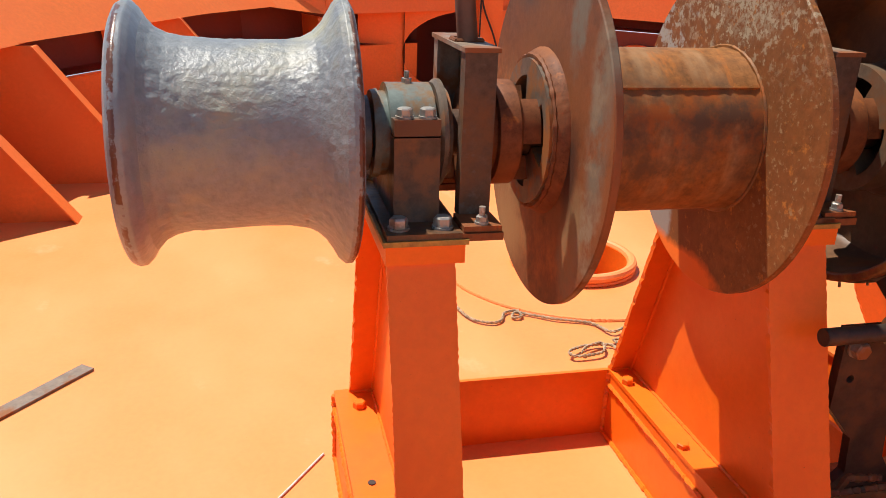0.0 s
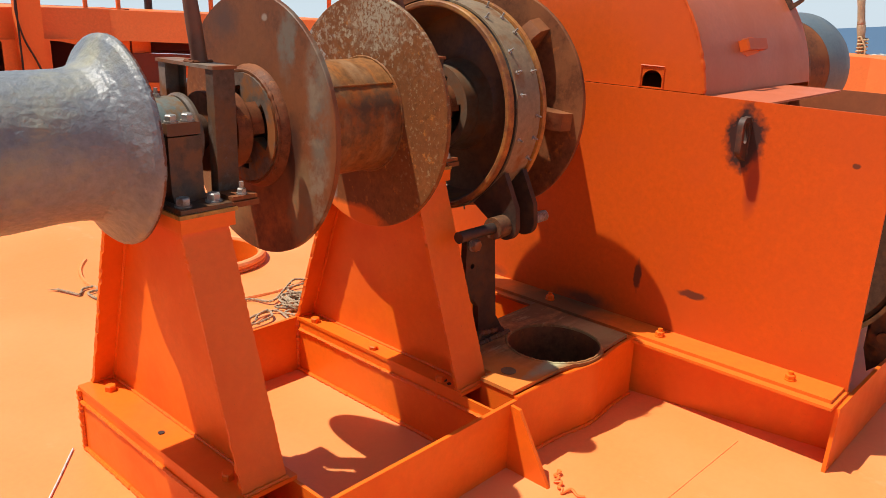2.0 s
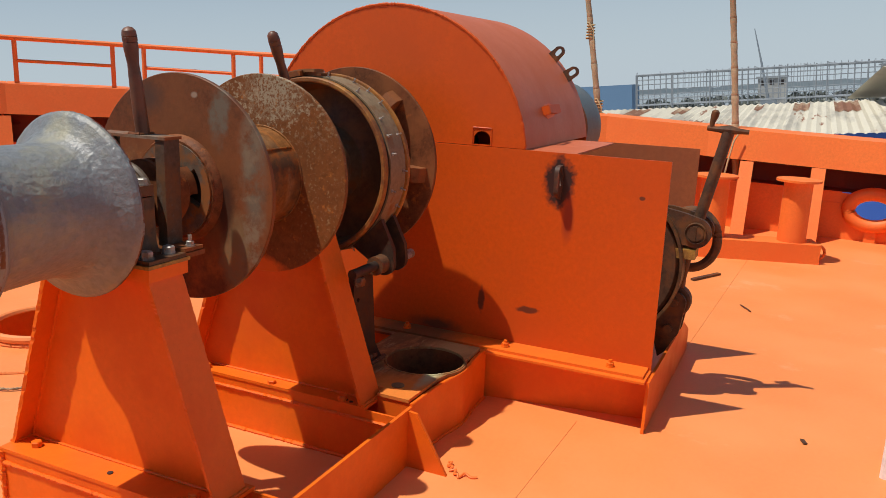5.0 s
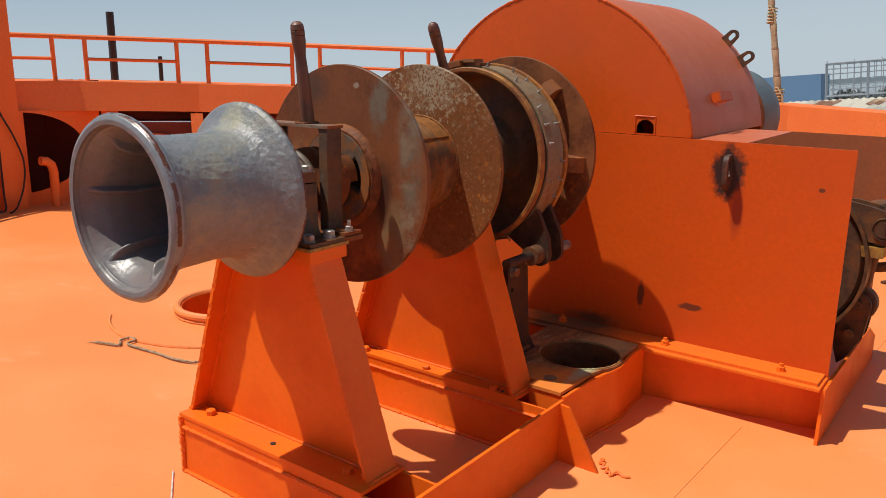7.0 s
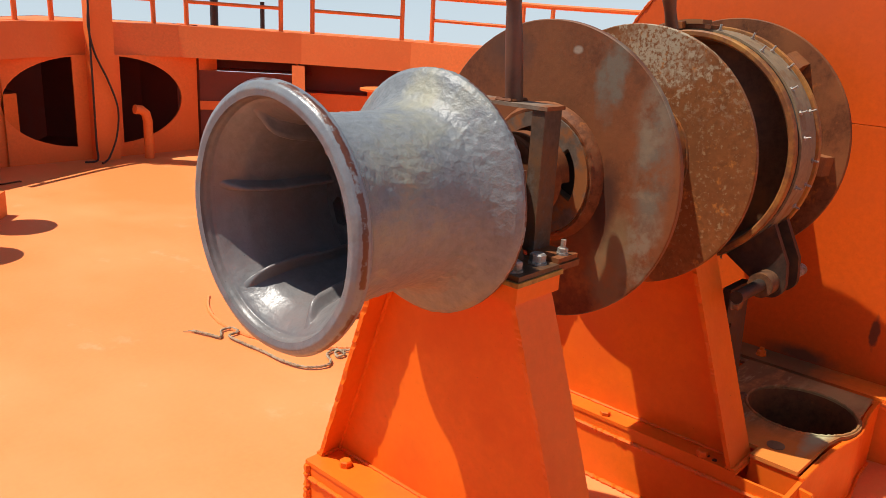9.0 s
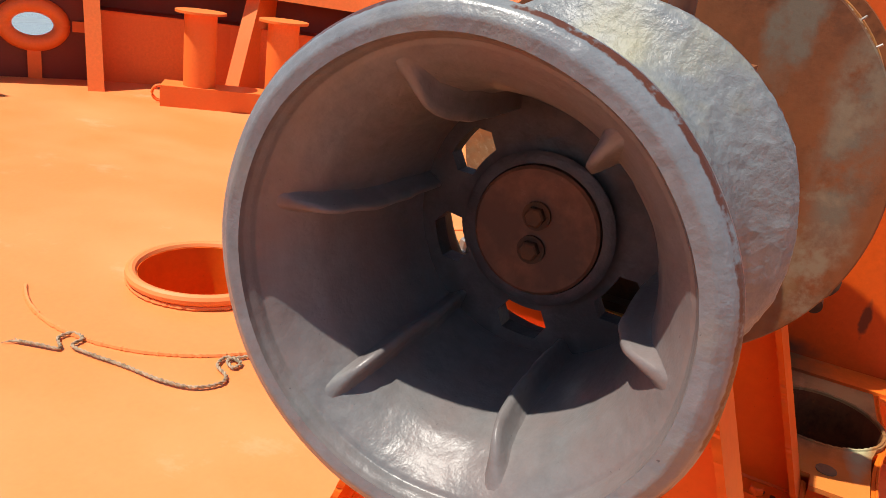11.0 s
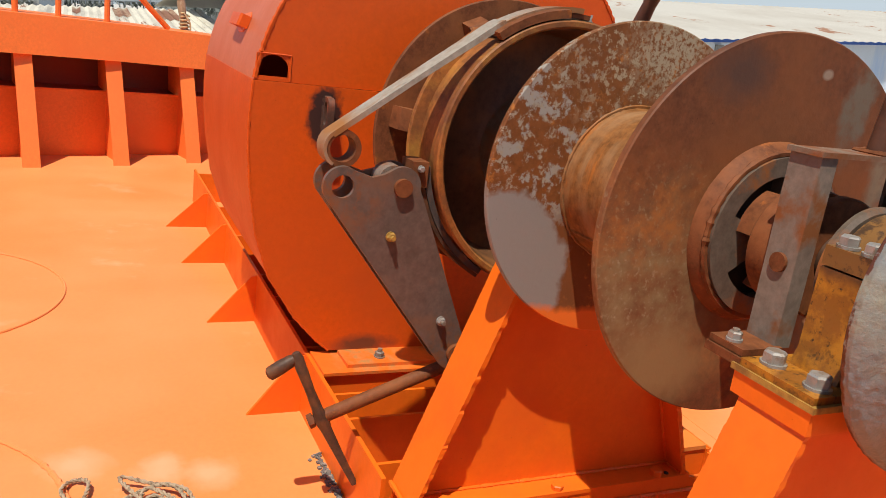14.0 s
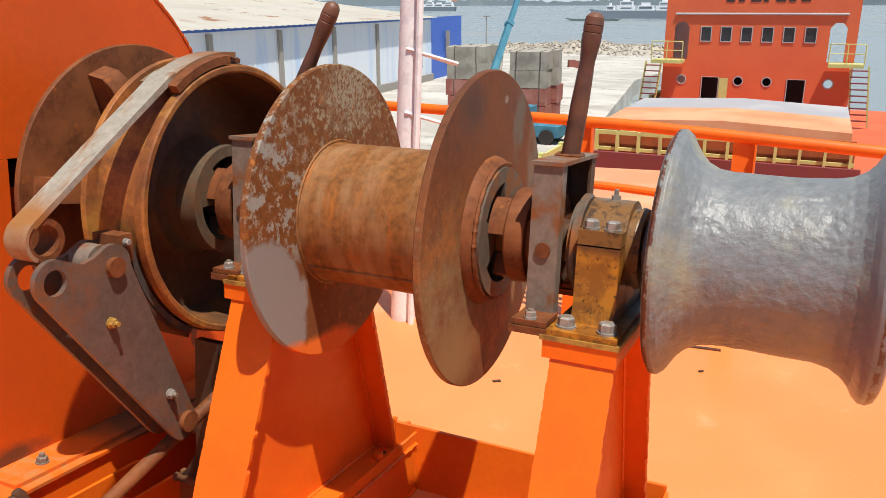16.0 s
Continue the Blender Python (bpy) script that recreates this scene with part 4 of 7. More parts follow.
def yoke(xc, tip, group="clutch yokes"):
    y = thing("clutch_yoke", "brown steel yoke frame with a tall hand lever over the shaft", "clutch lever", group, m=pose(xc, 0, 0))
    for s in (-1, 1):
        bm = B()
        o, q = s * 0.158, s * 0.118
        prism(bm, [(-0.036, q), (-0.036, o), (0.036, o), (0.036, q), (0.028, q), (0.028, o - s * 0.008), (-0.028, o - s * 0.008), (-0.028, q)], "z", 1.083, 1.450)
        col = part("column", bm, STEEL_GREY if s > 0 else COLUMN_BROWN, y)
        bm = B()
        box(bm, -0.05, 0.045, s * 0.195 - 0.055, s * 0.195 + 0.055, 1.056, 1.073, 0.004)
        box(bm, -0.045, 0.042, s * 0.195 - 0.05, s * 0.195 + 0.05, 1.075, 1.088, 0.004)
        part("foot", bm, RUST, col)
        bm = B()
        hexbolt(bm, (0.0, s * 0.225, 1.088), af=0.024, h=0.014, stud=0.02 if s < 0 else 0.005)
        part("foot_bolt", bm, ZINC, col)
        if s > 0:
            bm = B()
            rod(bm, (0, 0.158, ZS), (0, 0.165, ZS), 0.019, n=18)
            part("pivot_pin", bm, RUST, col)
    bm = B()
    box(bm, -0.041, 0.041, -0.165, 0.165, 1.450, 1.460, 0.003)
    part("top_bar", bm, YOKE_TOP, y, "rust-stained flat top bar")
    bm = B()
    bead(bm, [(-0.03, -0.045, 1.462), (0.03, -0.045, 1.462), (0.03, 0.0, 1.462), (-0.03, 0.0, 1.462), (-0.03, -0.045, 1.462)], 0.006, 81)
    part("weld", bm, RUST, y)
    d = Vector((tip[0], tip[1], tip[2])) - Vector((0, -0.03, 1.461))
    bm = B()
    q = [Vector((0, -0.03, 1.461)) + d * f for f in (0, 0.35, 0.55, 0.66, 0.74, 0.80, 0.855, 0.860, 0.865, 0.905, 0.910, 0.915, 0.965, 0.99, 1.0)]
    tube(bm, q, [0.024, 0.0235, 0.021, 0.019, 0.022, 0.0245, 0.0245, 0.0225, 0.0245, 0.025, 0.023, 0.025, 0.0225, 0.014, 0.003], 16)
    part("lever", bm, LEVER, y, "dark red-brown hand lever with a turned grip")
    return y


yoke(0.826, (-0.04, -0.026, 1.818))
yoke(1.735, (-0.185, -0.034, 1.845))

# ---- shaft with its clutch parts ----
shaft = thing("winch_shaft", "brown steel winch shaft with collars and sliding clutch dogs", "shaft")
bm = B()
lathe(bm, [(0.35, 0.055), (5.7, 0.055), (5.7, 0.0), (0.35, 0.0)], 32, closed=False)
part("shaft_bar", bm, IRON, shaft)
for x0 in (0.752, 1.71):
    bm = B()
    lathe(bm, [(x0, 0.06), (x0, 0.118), (x0 + 0.008, 0.126), (x0 + 0.018, 0.126), (x0 + 0.024, 0.105), (x0 + 0.032, 0.105), (x0 + 0.036, 0.06)], 48)
    part("collar", bm, DARK_STEEL, shaft)


def dog(x0, x1, r):
    bm = B()
    w = x1 - x0
    lathe(bm, [(x0, 0.056), (x0, r * 0.80), (x0 + w * 0.30, r * 0.80), (x0 + w * 0.30, r * 0.98), (x0 + w * 0.36, r), (x0 + w * 0.94, r), (x1, r * 0.97), (x1, 0.056)], 48)
    lathe(bm, [(x0 - 0.035, 0.056), (x0 - 0.035, r * 0.97), (x0 - 0.030, r), (x0 - 0.012, r), (x0 - 0.008, r * 0.9), (x0 - 0.008, 0.056)], 48)
    sl = part("clutch_sleeve", bm, RUST, shaft)
    for k in range(3):
        bm = B()
        lathe(bm, [(x1 - 0.002, 0.06), (x1 - 0.002, r * 0.93), (x1 + 0.045, r * 0.93), (x1 + 0.045, 0.06)], 8, start=k * 120 + 8, stop=k * 120 + 62)
        part("claw", bm, RUST, sl)


dog(0.868, 0.945, 0.126)
dog(1.79, 1.87, 0.126)

# ---- rope drum ----
drum = thing("rope_drum", "rusted steel rope drum with two large flange discs", "winch drum")
bm = B()
lathe(bm, [(1.028, 0.10), (1.028, 0.424), (1.031, 0.427), (1.045, 0.427), (1.048, 0.424), (1.048, 0.10)], 128)
part("flange_disc", bm, DISC_RUST, drum, "rusty brown flange disc with bare grey patches")
bm = B()
lathe(bm, [(1.513, 0.10), (1.513, 0.425), (1.516, 0.428), (1.530, 0.428), (1.533, 0.425), (1.533, 0.10)], 128)
part("flange_disc", bm, DISC_FLAKY, drum, "rusty flange disc with flaking grey paint")
bm = B()
lathe(bm, [(1.046, 0.210), (1.060, 0.204), (1.502, 0.204), (1.516, 0.210), (1.516, 0.19), (1.046, 0.19)], 96)
part("barrel", bm, BARREL, drum)
bm = B()
bead(bm, [(1.05, 0.205 * math.cos(radians(140)), ZS + 0.205 * math.sin(radians(140))), (1.512, 0.205 * math.cos(radians(140)), ZS + 0.205 * math.sin(radians(140)))], 0.005, 4)
bead(bm, [(1.05, 0.205 * math.cos(radians(-40)), ZS + 0.205 * math.sin(radians(-40))), (1.512, 0.205 * math.cos(radians(-40)), ZS + 0.205 * math.sin(radians(-40)))], 0.005, 4)
for x in (1.050, 1.512):
    bead(bm, [(x, 0.21 * math.cos(2 * math.pi * k / 60), ZS + 0.21 * math.sin(2 * math.pi * k / 60)) for k in range(61)], 0.005, 8)
part("weld", bm, BARREL, drum)


def claw_ring(x0, x1, r_out, r_in, parent, mat, turn=0):
    """A hub with three pockets for the clutch claws."""
    bm = B()
    pts = ring(0, ZS, r_out, 64)
    notch = []
    for k in range(3):
        s = turn + k * 120
        notch += ring(0, ZS, r_in, 8, s, s + 66) + ring(0, ZS, 0.062, 8, s + 66, s + 120)
    prism(bm, pts, "x", x0, x1 - 0.001, holes=[notch])
    ob = part("claw_hub", bm, mat, parent)
    bm = B()
    lathe(bm, [(x1 - 0.002, 0.056), (x1 - 0.002, r_in + 0.01), (x1 + 0.003, r_in + 0.01), (x1 + 0.003, 0.056)], 32)
    part("pocket_floor", bm, BLACK, ob)


claw_ring(0.988, 1.027, 0.176, 0.136, drum, DARK_STEEL, 20)
bm = B()
lathe(bm, refine([(1.029, 0.203), (1.020, 0.200), (1.006, 0.190), (0.996, 0.180), (0.996, 0.172), (1.029, 0.172)], 2), 260, rough=0.0008)
part("weld_fillet", bm, RUST, drum, "rough rusty weld fillet", smooth=50)
bm = B()
bead(bm, [(1.000, 0.182 * math.cos(2 * math.pi * k / 60), ZS + 0.182 * math.sin(2 * math.pi * k / 60)) for k in range(61)], 0.0075, 9)
part("weld", bm, RUST, drum)

# ---- warping head ----
head = thing("warping_head", "grey painted rough cast iron warping head open at its end", "winch drum")
OUT = [(0.072, 0.253), (0.07, 0.268), (0.076, 0.28), (0.088, 0.287), (0.102, 0.285), (0.114, 0.273), (0.126, 0.252), (0.143, 0.233), (0.168, 0.22), (0.202, 0.213), (0.281, 0.209), (0.36, 0.208), (0.42, 0.21), (0.454, 0.216), (0.479, 0.228), (0.499, 0.247), (0.514, 0.27), (0.526, 0.291), (0.538, 0.301), (0.552, 0.301), (0.56, 0.289), (0.56, 0.268)]
INN = [(0.548, 0.246), (0.523, 0.212), (0.479, 0.189), (0.439, 0.182), (0.38, 0.18), (0.281, 0.183), (0.202, 0.19), (0.153, 0.203), (0.119, 0.223), (0.104, 0.235), (0.098, 0.2405), (0.094, 0.246), (0.086, 0.2485), (0.079, 0.252)]


bm = B()
lathe(bm, refine(OUT[6:], 8), 320, closed=False, wobble=0.012, rough=0.0018)
part("shell", bm, GREY, head, smooth=80)
bm = B()
lathe(bm, refine(OUT[:7], 4), 200, closed=False, wobble=0.012, rough=0.0008)
part("rim", bm, GREY_LIP, head, "smooth rounded grey rim with chipped rusty edge", smooth=80)
bm = B()
lathe(bm, refine([OUT[-1], *INN, OUT[0]], 4), 180, closed=False, wobble=0.012, rough=0.0012)
part("shell_inside", bm, GREY_IN, head, "grey inside of the head, shade and deck bounce put into its colour", smooth=60)
# back wall with windows, hub and end plate; wall and hub carry painted shade
bm = B()
outer, inner = ring(0, ZS, 0.194, 72), ring(0, ZS, 0.07, 36)
wins = []
for s in (34, 339, 273, 211):
    wins.append(ring(0, ZS, 0.161, 5, s - 9, s + 9) + ring(0, ZS, 0.142, 1, s + 15, s + 15)[:1] + ring(0, ZS, 0.119, 5, s + 12, s - 12) + ring(0, ZS, 0.142, 1, s - 15, s - 15)[:1])
prism(bm, outer, "x", 0.376, 0.406, holes=[inner] + wins)
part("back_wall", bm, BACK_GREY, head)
bm = B()
lathe(bm, [(0.374, 0.056), (0.370, 0.100), (0.356, 0.104), (0.352, 0.098), (0.352, 0.088), (0.374, 0.084)], 48)
lathe(bm, [(0.401, 0.056), (0.401, 0.10), (0.60, 0.088), (0.60, 0.056)], 40)
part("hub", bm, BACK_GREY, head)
bm = B()
lathe(bm, [(0.345, 0.0), (0.345, 0.082), (0.348, 0.086), (0.371, 0.086)], 48, closed=False)
ep = part("end_plate", bm, material("brown_end_plate", (0.19, 0.080, 0.042), 0.42, second=(0.12, 0.055, 0.032), second_scale=14, second_amount=(0.46, 0.60), grain=0.16, bump=0.4, third=(0.26, 0.13, 0.08), third_scale=25, third_amount=(0.62, 0.70), specks=0.5), head, "rusty brown shaft end plate")
for z in (-0.024, 0.022):
    bm = B()
    rod(bm, (0.346, 0, ZS + z), (0.340, 0, ZS + z), 0.019, n=20)
    hexbolt(bm, (0.340, 0, ZS + z), (-1, 0, 0), af=0.024, h=0.011, washer=False)
    part("end_bolt", bm, IRON, ep)
def inner_radius(x):
    line = sorted(INN)
    for (xa, ra), (xb, rb) in zip(line, line[1:]):
        if x <= xb:
            return ra + (rb - ra) * (x - xa) / (xb - xa)
    return line[-1][1]


def rib(ang, seed):
    """A cast rib that runs out of the inner wall with soft fillets."""
    bm = B()
    rows = []
    for i in range(57):
        x = 0.100 + 0.278 * i / 56
        rise = min(1.0, max(0.0, (x - 0.100) / 0.040))
        h = 0.030 * rise * rise * (3 - 2 * rise) * (1 - 0.25 * max(0.0, (x - 0.24) / 0.14)) * (1 + 0.10 * noise.noise((x * 30, seed, 0)))
        drift = 0.004 * noise.noise((x * 12, seed, 4))
        row = []
        for j in range(17):
            u = (j - 8) / 8
            bell = math.exp(-abs(u / 0.34) ** 3.0) + 0.08 * (1 - abs(u))
            r = inner_radius(x) + 0.0035 - (h + 0.0035 * rise) * min(1.0, bell)
            a = radians(ang) + (u * 0.027 + drift) / inner_radius(x)
            row.append(bm.verts.new((x, -r * math.cos(a), ZS + r * math.sin(a))))
        rows.append(row)
    for a, b in zip(rows, rows[1:]):
        for k in range(16):
            bm.faces.new((a[k], a[k + 1], b[k + 1], b[k]))
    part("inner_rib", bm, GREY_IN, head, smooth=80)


for k, ang in enumerate((53, 113, 172, 233, 290, 352)):
    rib(ang, 3.7 * k)

# ---- brake drum ----
STRAP_HUB = material("worn_tan_grey_hub_steel", (0.125, 0.085, 0.055), 0.45, second=(0.17, 0.070, 0.028), second_scale=8, second_amount=(0.47, 0.64), grain=0.14, bump=0.2, spec=0.35)
DISH = material("dark_brown_drum_inside", (0.105, 0.050, 0.025), 0.45, second=(0.20, 0.080, 0.026), second_scale=5, second_amount=(0.5, 0.68), grain=0.15, bump=0.25, spec=0.3)
brake = thing("brake_drum", "rusty dished brake drum with claw hub and backing disc", "brake drum")
bm = B()
lathe(bm, [(1.868, 0.392), (1.862, 0.398), (1.862, 0.411), (1.867, 0.416), (1.892, 0.416), (1.897, 0.396), (2.052, 0.396), (2.055, 0.430), (2.060, 0.433), (2.072, 0.433), (2.076, 0.428), (2.076, 0.10), (2.066, 0.10), (2.066, 0.380), (1.90, 0.388)], 128)
part("drum_shell", bm, RIM, brake, "rusty orange drum rim")
bm = B()
lathe(bm, [(1.870, 0.391), (1.90, 0.386), (2.04, 0.378), (2.058, 0.365), (2.062, 0.30), (2.055, 0.21), (2.035, 0.182), (2.01, 0.172), (2.01, 0.06)], 96, closed=False)
part("dish", bm, DISH, brake, "dark brown inside of the drum")
claw_ring(1.905, 1.975, 0.170, 0.136, brake, STRAP_HUB, 50)
bm = B()
lathe(bm, [(1.976, 0.06), (1.976, 0.170), (2.02, 0.178), (2.058, 0.20), (2.058, 0.06)], 48)
part("hub", bm, STRAP_HUB, brake)
bm = B()
lathe(bm, [(2.275, 0.06), (2.275, 0.465), (2.278, 0.468), (2.291, 0.468), (2.294, 0.465), (2.294, 0.06)], 128)
part("backing_disc", bm, RUST, brake, "large rusty backing disc")
bm = B()
lathe(bm, [(2.076, 0.06), (2.076, 0.19), (2.275, 0.19), (2.275, 0.06)], 48)
lathe(bm, [(2.294, 0.06), (2.294, 0.165), (2.64, 0.165), (2.64, 0.06)], 48)
part("rear_hub", bm, SOOT, brake)
for k in range(6):
    a = radians(-24 + 60 * k)
    bm = B()
    prism(bm, [(2.188, 0.31), (2.198, 0.375), (2.223, 0.407), (2.277, 0.420), (2.277, 0.27), (2.223, 0.285)], "y", -0.036, 0.036, 0.012)
    bmesh.ops.transform(bm, matrix=Matrix.Translation((0, 0, ZS)) @ Matrix.Rotation(a, 4, "X"), verts=bm.verts)
    part("lug", bm, RUST, brake)

# ---- brake band and linkage ----
STRAP = material("tan_grey_strap_steel", (0.235, 0.165, 0.095), 0.55, second=(0.20, 0.085, 0.03), second_scale=8, second_amount=(0.55, 0.68), grain=0.12, bump=0.15, spec=0.35, specks=0.4)
ANCHOR = material("greasy_rusted_pin", (0.12, 0.055, 0.028), 0.5, second=(0.20, 0.085, 0.03), second_scale=18, second_amount=(0.48, 0.62), grain=0.2, bump=0.4, bump_scale=80, spec=0.25, specks=0.5)
band = thing("brake_band", "steel brake band with lining, link bar and lever plates", "brake band")
bm = B()
lathe(bm, [(1.908, 0.414), (1.908, 0.422), (2.046, 0.422), (2.046, 0.414)], 130, start=58, stop=300)
part("strap", bm, STRAP, band)
bm = B()
lathe(bm, [(1.912, 0.398), (1.912, 0.413), (2.042, 0.413), (2.042, 0.398)], 130, start=58, stop=300)
part("lining", bm, LINING, band)
for k in range(16):
    a = radians(260 - 11.5 * k)
    for x in (1.93, 2.022):
        if (k % 2 == 0) == (x < 2.0) or k % 3 == 0:
            bm = B()
            d = Vector((0, math.cos(a), math.sin(a)))
            p = Vector((x, 0, ZS)) + d * 0.421
            rod(bm, p, p + d * 0.024, 0.004, n=6)
            rod(bm, p, p + d * 0.006, 0.009, n=6)
            part("rivet", bm, ZINC, band)
# fixed end lugs with their pin on the near side
for x in (1.905, 2.02):
    bm = B()
    prism(bm, ring(-0.392, 0.822, 0.056, 16, 175, 350) + [(-0.225, 0.885), (-0.30, 0.955), (-0.375, 1.03), (-0.44, 0.90)], "x", x, x + 0.026, 0.004)
    part("end_lug", bm, SOOT, band)
bm = B()
rod(bm, (1.64, -0.385, 0.824), (1.84, -0.385, 0.824), 0.022, n=18)
part("pin_rod", bm, SOOT, band)
bm = B()
rod(bm, (1.838, -0.385, 0.822), (1.905, -0.385, 0.822), 0.044, n=28)
part("anchor_pin", bm, ANCHOR, band, "rusty anchor pin")
bm = B()
rod(bm, (2.03, -0.425, 0.835), (2.125, -0.425, 0.835), 0.019, n=12)
for k in range(8):
    rod(bm, (2.052 + 0.009 * k, -0.425, 0.835), (2.057 + 0.009 * k, -0.425, 0.835), 0.023, n=12)
part("threaded_stud", bm, ZINC, band)
LIGHT_STEEL = material("bare_light_steel", (0.33, 0.295, 0.24), 0.5, second=(0.26, 0.115, 0.045), second_scale=7, second_amount=(0.54, 0.70), grain=0.12, bump=0.2, third=(0.19, 0.17, 0.15), third_scale=16, third_amount=(0.60, 0.70), stretch=(3, 1, 1), spec=0.3, specks=0.4)
stain(LIGHT_STEEL, (1.93, 0.70, 1.25), (0.2, 0.07, 0.08), (0.30, 0.13, 0.04), 0.5, 0.6, 16)
stain(LIGHT_STEEL, (1.93, 0.0, 1.69), (0.2, 0.15, 0.09), (0.26, 0.11, 0.04), 0.5, 0.6, 16)
# link bar from the eye to the top of the band
E0, E1 = Vector((0, 0.690, 1.229)), Vector((0, 0.235, 1.622))
u = (E1 - E0).normalized()
w = Vector((0, u.z, -u.y)) * -1


def link(*pairs):
    return [((E0 + u * (E1 - E0).length * f + w * g).y, (E0 + u * (E1 - E0).length * f + w * g).z) for f, g in pairs]


bm = B()
prism(bm, ring(E0.y, E0.z, 0.054, 28), "x", 1.895, 1.965, holes=[ring(E0.y, E0.z, 0.038, 24)])
part("link_eye", bm, RUST, band)
bm = B()
prism(bm, ring(E0.y, E0.z, 0.0565, 16, -60, 49) + ring(E0.y, E0.z, 0.047, 16, 49, -60), "x", 1.8925, 1.9675)
part("eye_wrap", bm, LIGHT_STEEL, band)
bm = B()
prism(bm, link((0.0, -0.0565), (0.5, -0.037), (0.97, -0.017), (1.0, -0.013), (1.0, 0.003), (0.5, -0.022), (0.0, -0.041)), "x", 1.893, 1.968, 0.003)
part("link_bar", bm, LIGHT_STEEL, band, "bare grey flat link bar")
bm = B()
lathe(bm, [(1.864, 0.420), (1.864, 0.444), (1.892, 0.447), (1.892, 0.420)], 30, start=52, stop=84, rough=0.002)
part("strap_pad", bm, RUST, band, "rough rusty weld pad")
bm = B()
lathe(bm, [(1.893, 0.437), (1.893, 0.4525), (1.968, 0.4525), (1.968, 0.437)], 30, start=58, stop=92)
part("link_bar_end", bm, LIGHT_STEEL, band)
bm = B()
lathe(bm, [(1.900, 0.4225), (1.900, 0.4365), (1.985, 0.4365), (1.985, 0.4225)], 30, start=54, stop=96)
part("packing_strip", bm, RUST, band)
# lever plates
shape = ring(0.268, 0.602, 0.058, 12, 195, 325) + ring(0.685, 1.125, 0.058, 14, -42, 100) + [(0.64, 1.168), (0.60, 1.155), (0.565, 1.165)] + ring(0.507, 1.132, 0.058, 10, 70, 185)
PLATE_STEEL = material("grey_brown_plate", (0.120, 0.086, 0.070), 0.42, second=(0.19, 0.092, 0.05), second_scale=5, second_amount=(0.50, 0.70), grain=0.14, bump=0.2, third=(0.07, 0.045, 0.034), third_scale=7, third_amount=(0.58, 0.74), specks=0.5)
stain(PLATE_STEEL, (1.88, 0.685, 1.10), (1, 0.10, 0.10), (0.20, 0.075, 0.03), 0.5, 0.5, 14, speck=(30, 0.45, 0.6))
stain(PLATE_STEEL, (1.88, 0.27, 0.60), (1, 0.09, 0.10), (0.19, 0.075, 0.03), 0.5, 0.5, 14, speck=(30, 0.45, 0.6))
for x in (1.878, 1.968):
    bm = B()
    prism(bm, shape, "x", x, x + 0.016, holes=[ring(0.685, 1.125, 0.033, 24)])
    part("lever_plate", bm, PLATE_STEEL, band, "grey-brown triangular lever plate")
for y, z, r in ((0.507, 1.130, 0.027), (0.260, 0.600, 0.032)):
    bm = B()
    rod(bm, (1.862, y, z), (2.0, y, z), r, n=22)
    part("lever_pin", bm, RUST, band)
for y, z in ((0.527, 0.983), (0.328, 0.712)):
    bm = B()
    hexbolt(bm, (1.877, y, z), (-1, 0, 0), af=0.023, h=0.012, stud=0.012)
    part("plate_bolt", bm, BRASSY if z > 0.9 else ZINC, band)
bm = B()
rod(bm, (1.897, 0.53, 1.145), (1.966, 0.53, 1.145), 0.045, n=24)
part("roller", bm, STEEL_GREY, band)
# band tail down the far side
bm = B()
lathe(bm, [(1.905, 0.440), (1.905, 0.452), (2.0, 0.452), (2.0, 0.440)], 40, start=-62, stop=-8)
part("band_tail", bm, IRON, band)
bm = B()
lathe(bm, [(1.902, 0.420), (1.902, 0.439), (2.0, 0.439), (2.0, 0.420)], 40, start=-62, stop=-7)
part("band_edge", bm, LINING, band)
bm = B()
box(bm, 1.893, 1.985, 0.425, 0.475, 1.13, 1.205, 0.006)
part("tail_block", bm, RUST, band)
bm = B()
hexbolt(bm, (1.893, 0.45, 1.185), (-1, 0, 0), af=0.016, h=0.01)
part("tail_bolt", bm, ZINC, band)
# upright brackets below the drum
for y in (-0.30, 0.10):
    bm = B()
    left = [(1.774, 0.80), (1.774, 0.57), (1.86, 0.47), (1.87, 0.36)] if y < 0 else [(1.88, 0.80), (1.87, 0.40), (1.83, 0.34)]
    prism(bm, left + [(1.80, 0.293), (2.06, 0.293), (2.02, 0.34), (1.98, 0.40), (1.94 if y < 0 else 1.97, 0.80)], "y", y - 0.014, y + 0.014, holes=[ring(1.814, 0.655, 0.012, 10)] if y < 0 else [])
    bracket = part("support_bracket", bm, SOOT, band)
    bm = B()
    for q in (-0.017, 0.017):
        bead(bm, [(1.79, y + q, 0.297), (2.07, y + q, 0.297)], 0.013, 91)
    bead(bm, [(1.86, y - 0.012, 0.30), (1.88, y - 0.014, 0.345), (1.93, y - 0.014, 0.335), (1.99, y - 0.014, 0.33)], 0.012, 92)
    part("weld", bm, ANCHOR, bracket)
bm = B()
hexbolt(bm, (1.811, -0.314, 0.746), (0, -1, 0), af=0.042, h=0.024)
part("bracket_bolt", bm, STEEL_GREY, band)

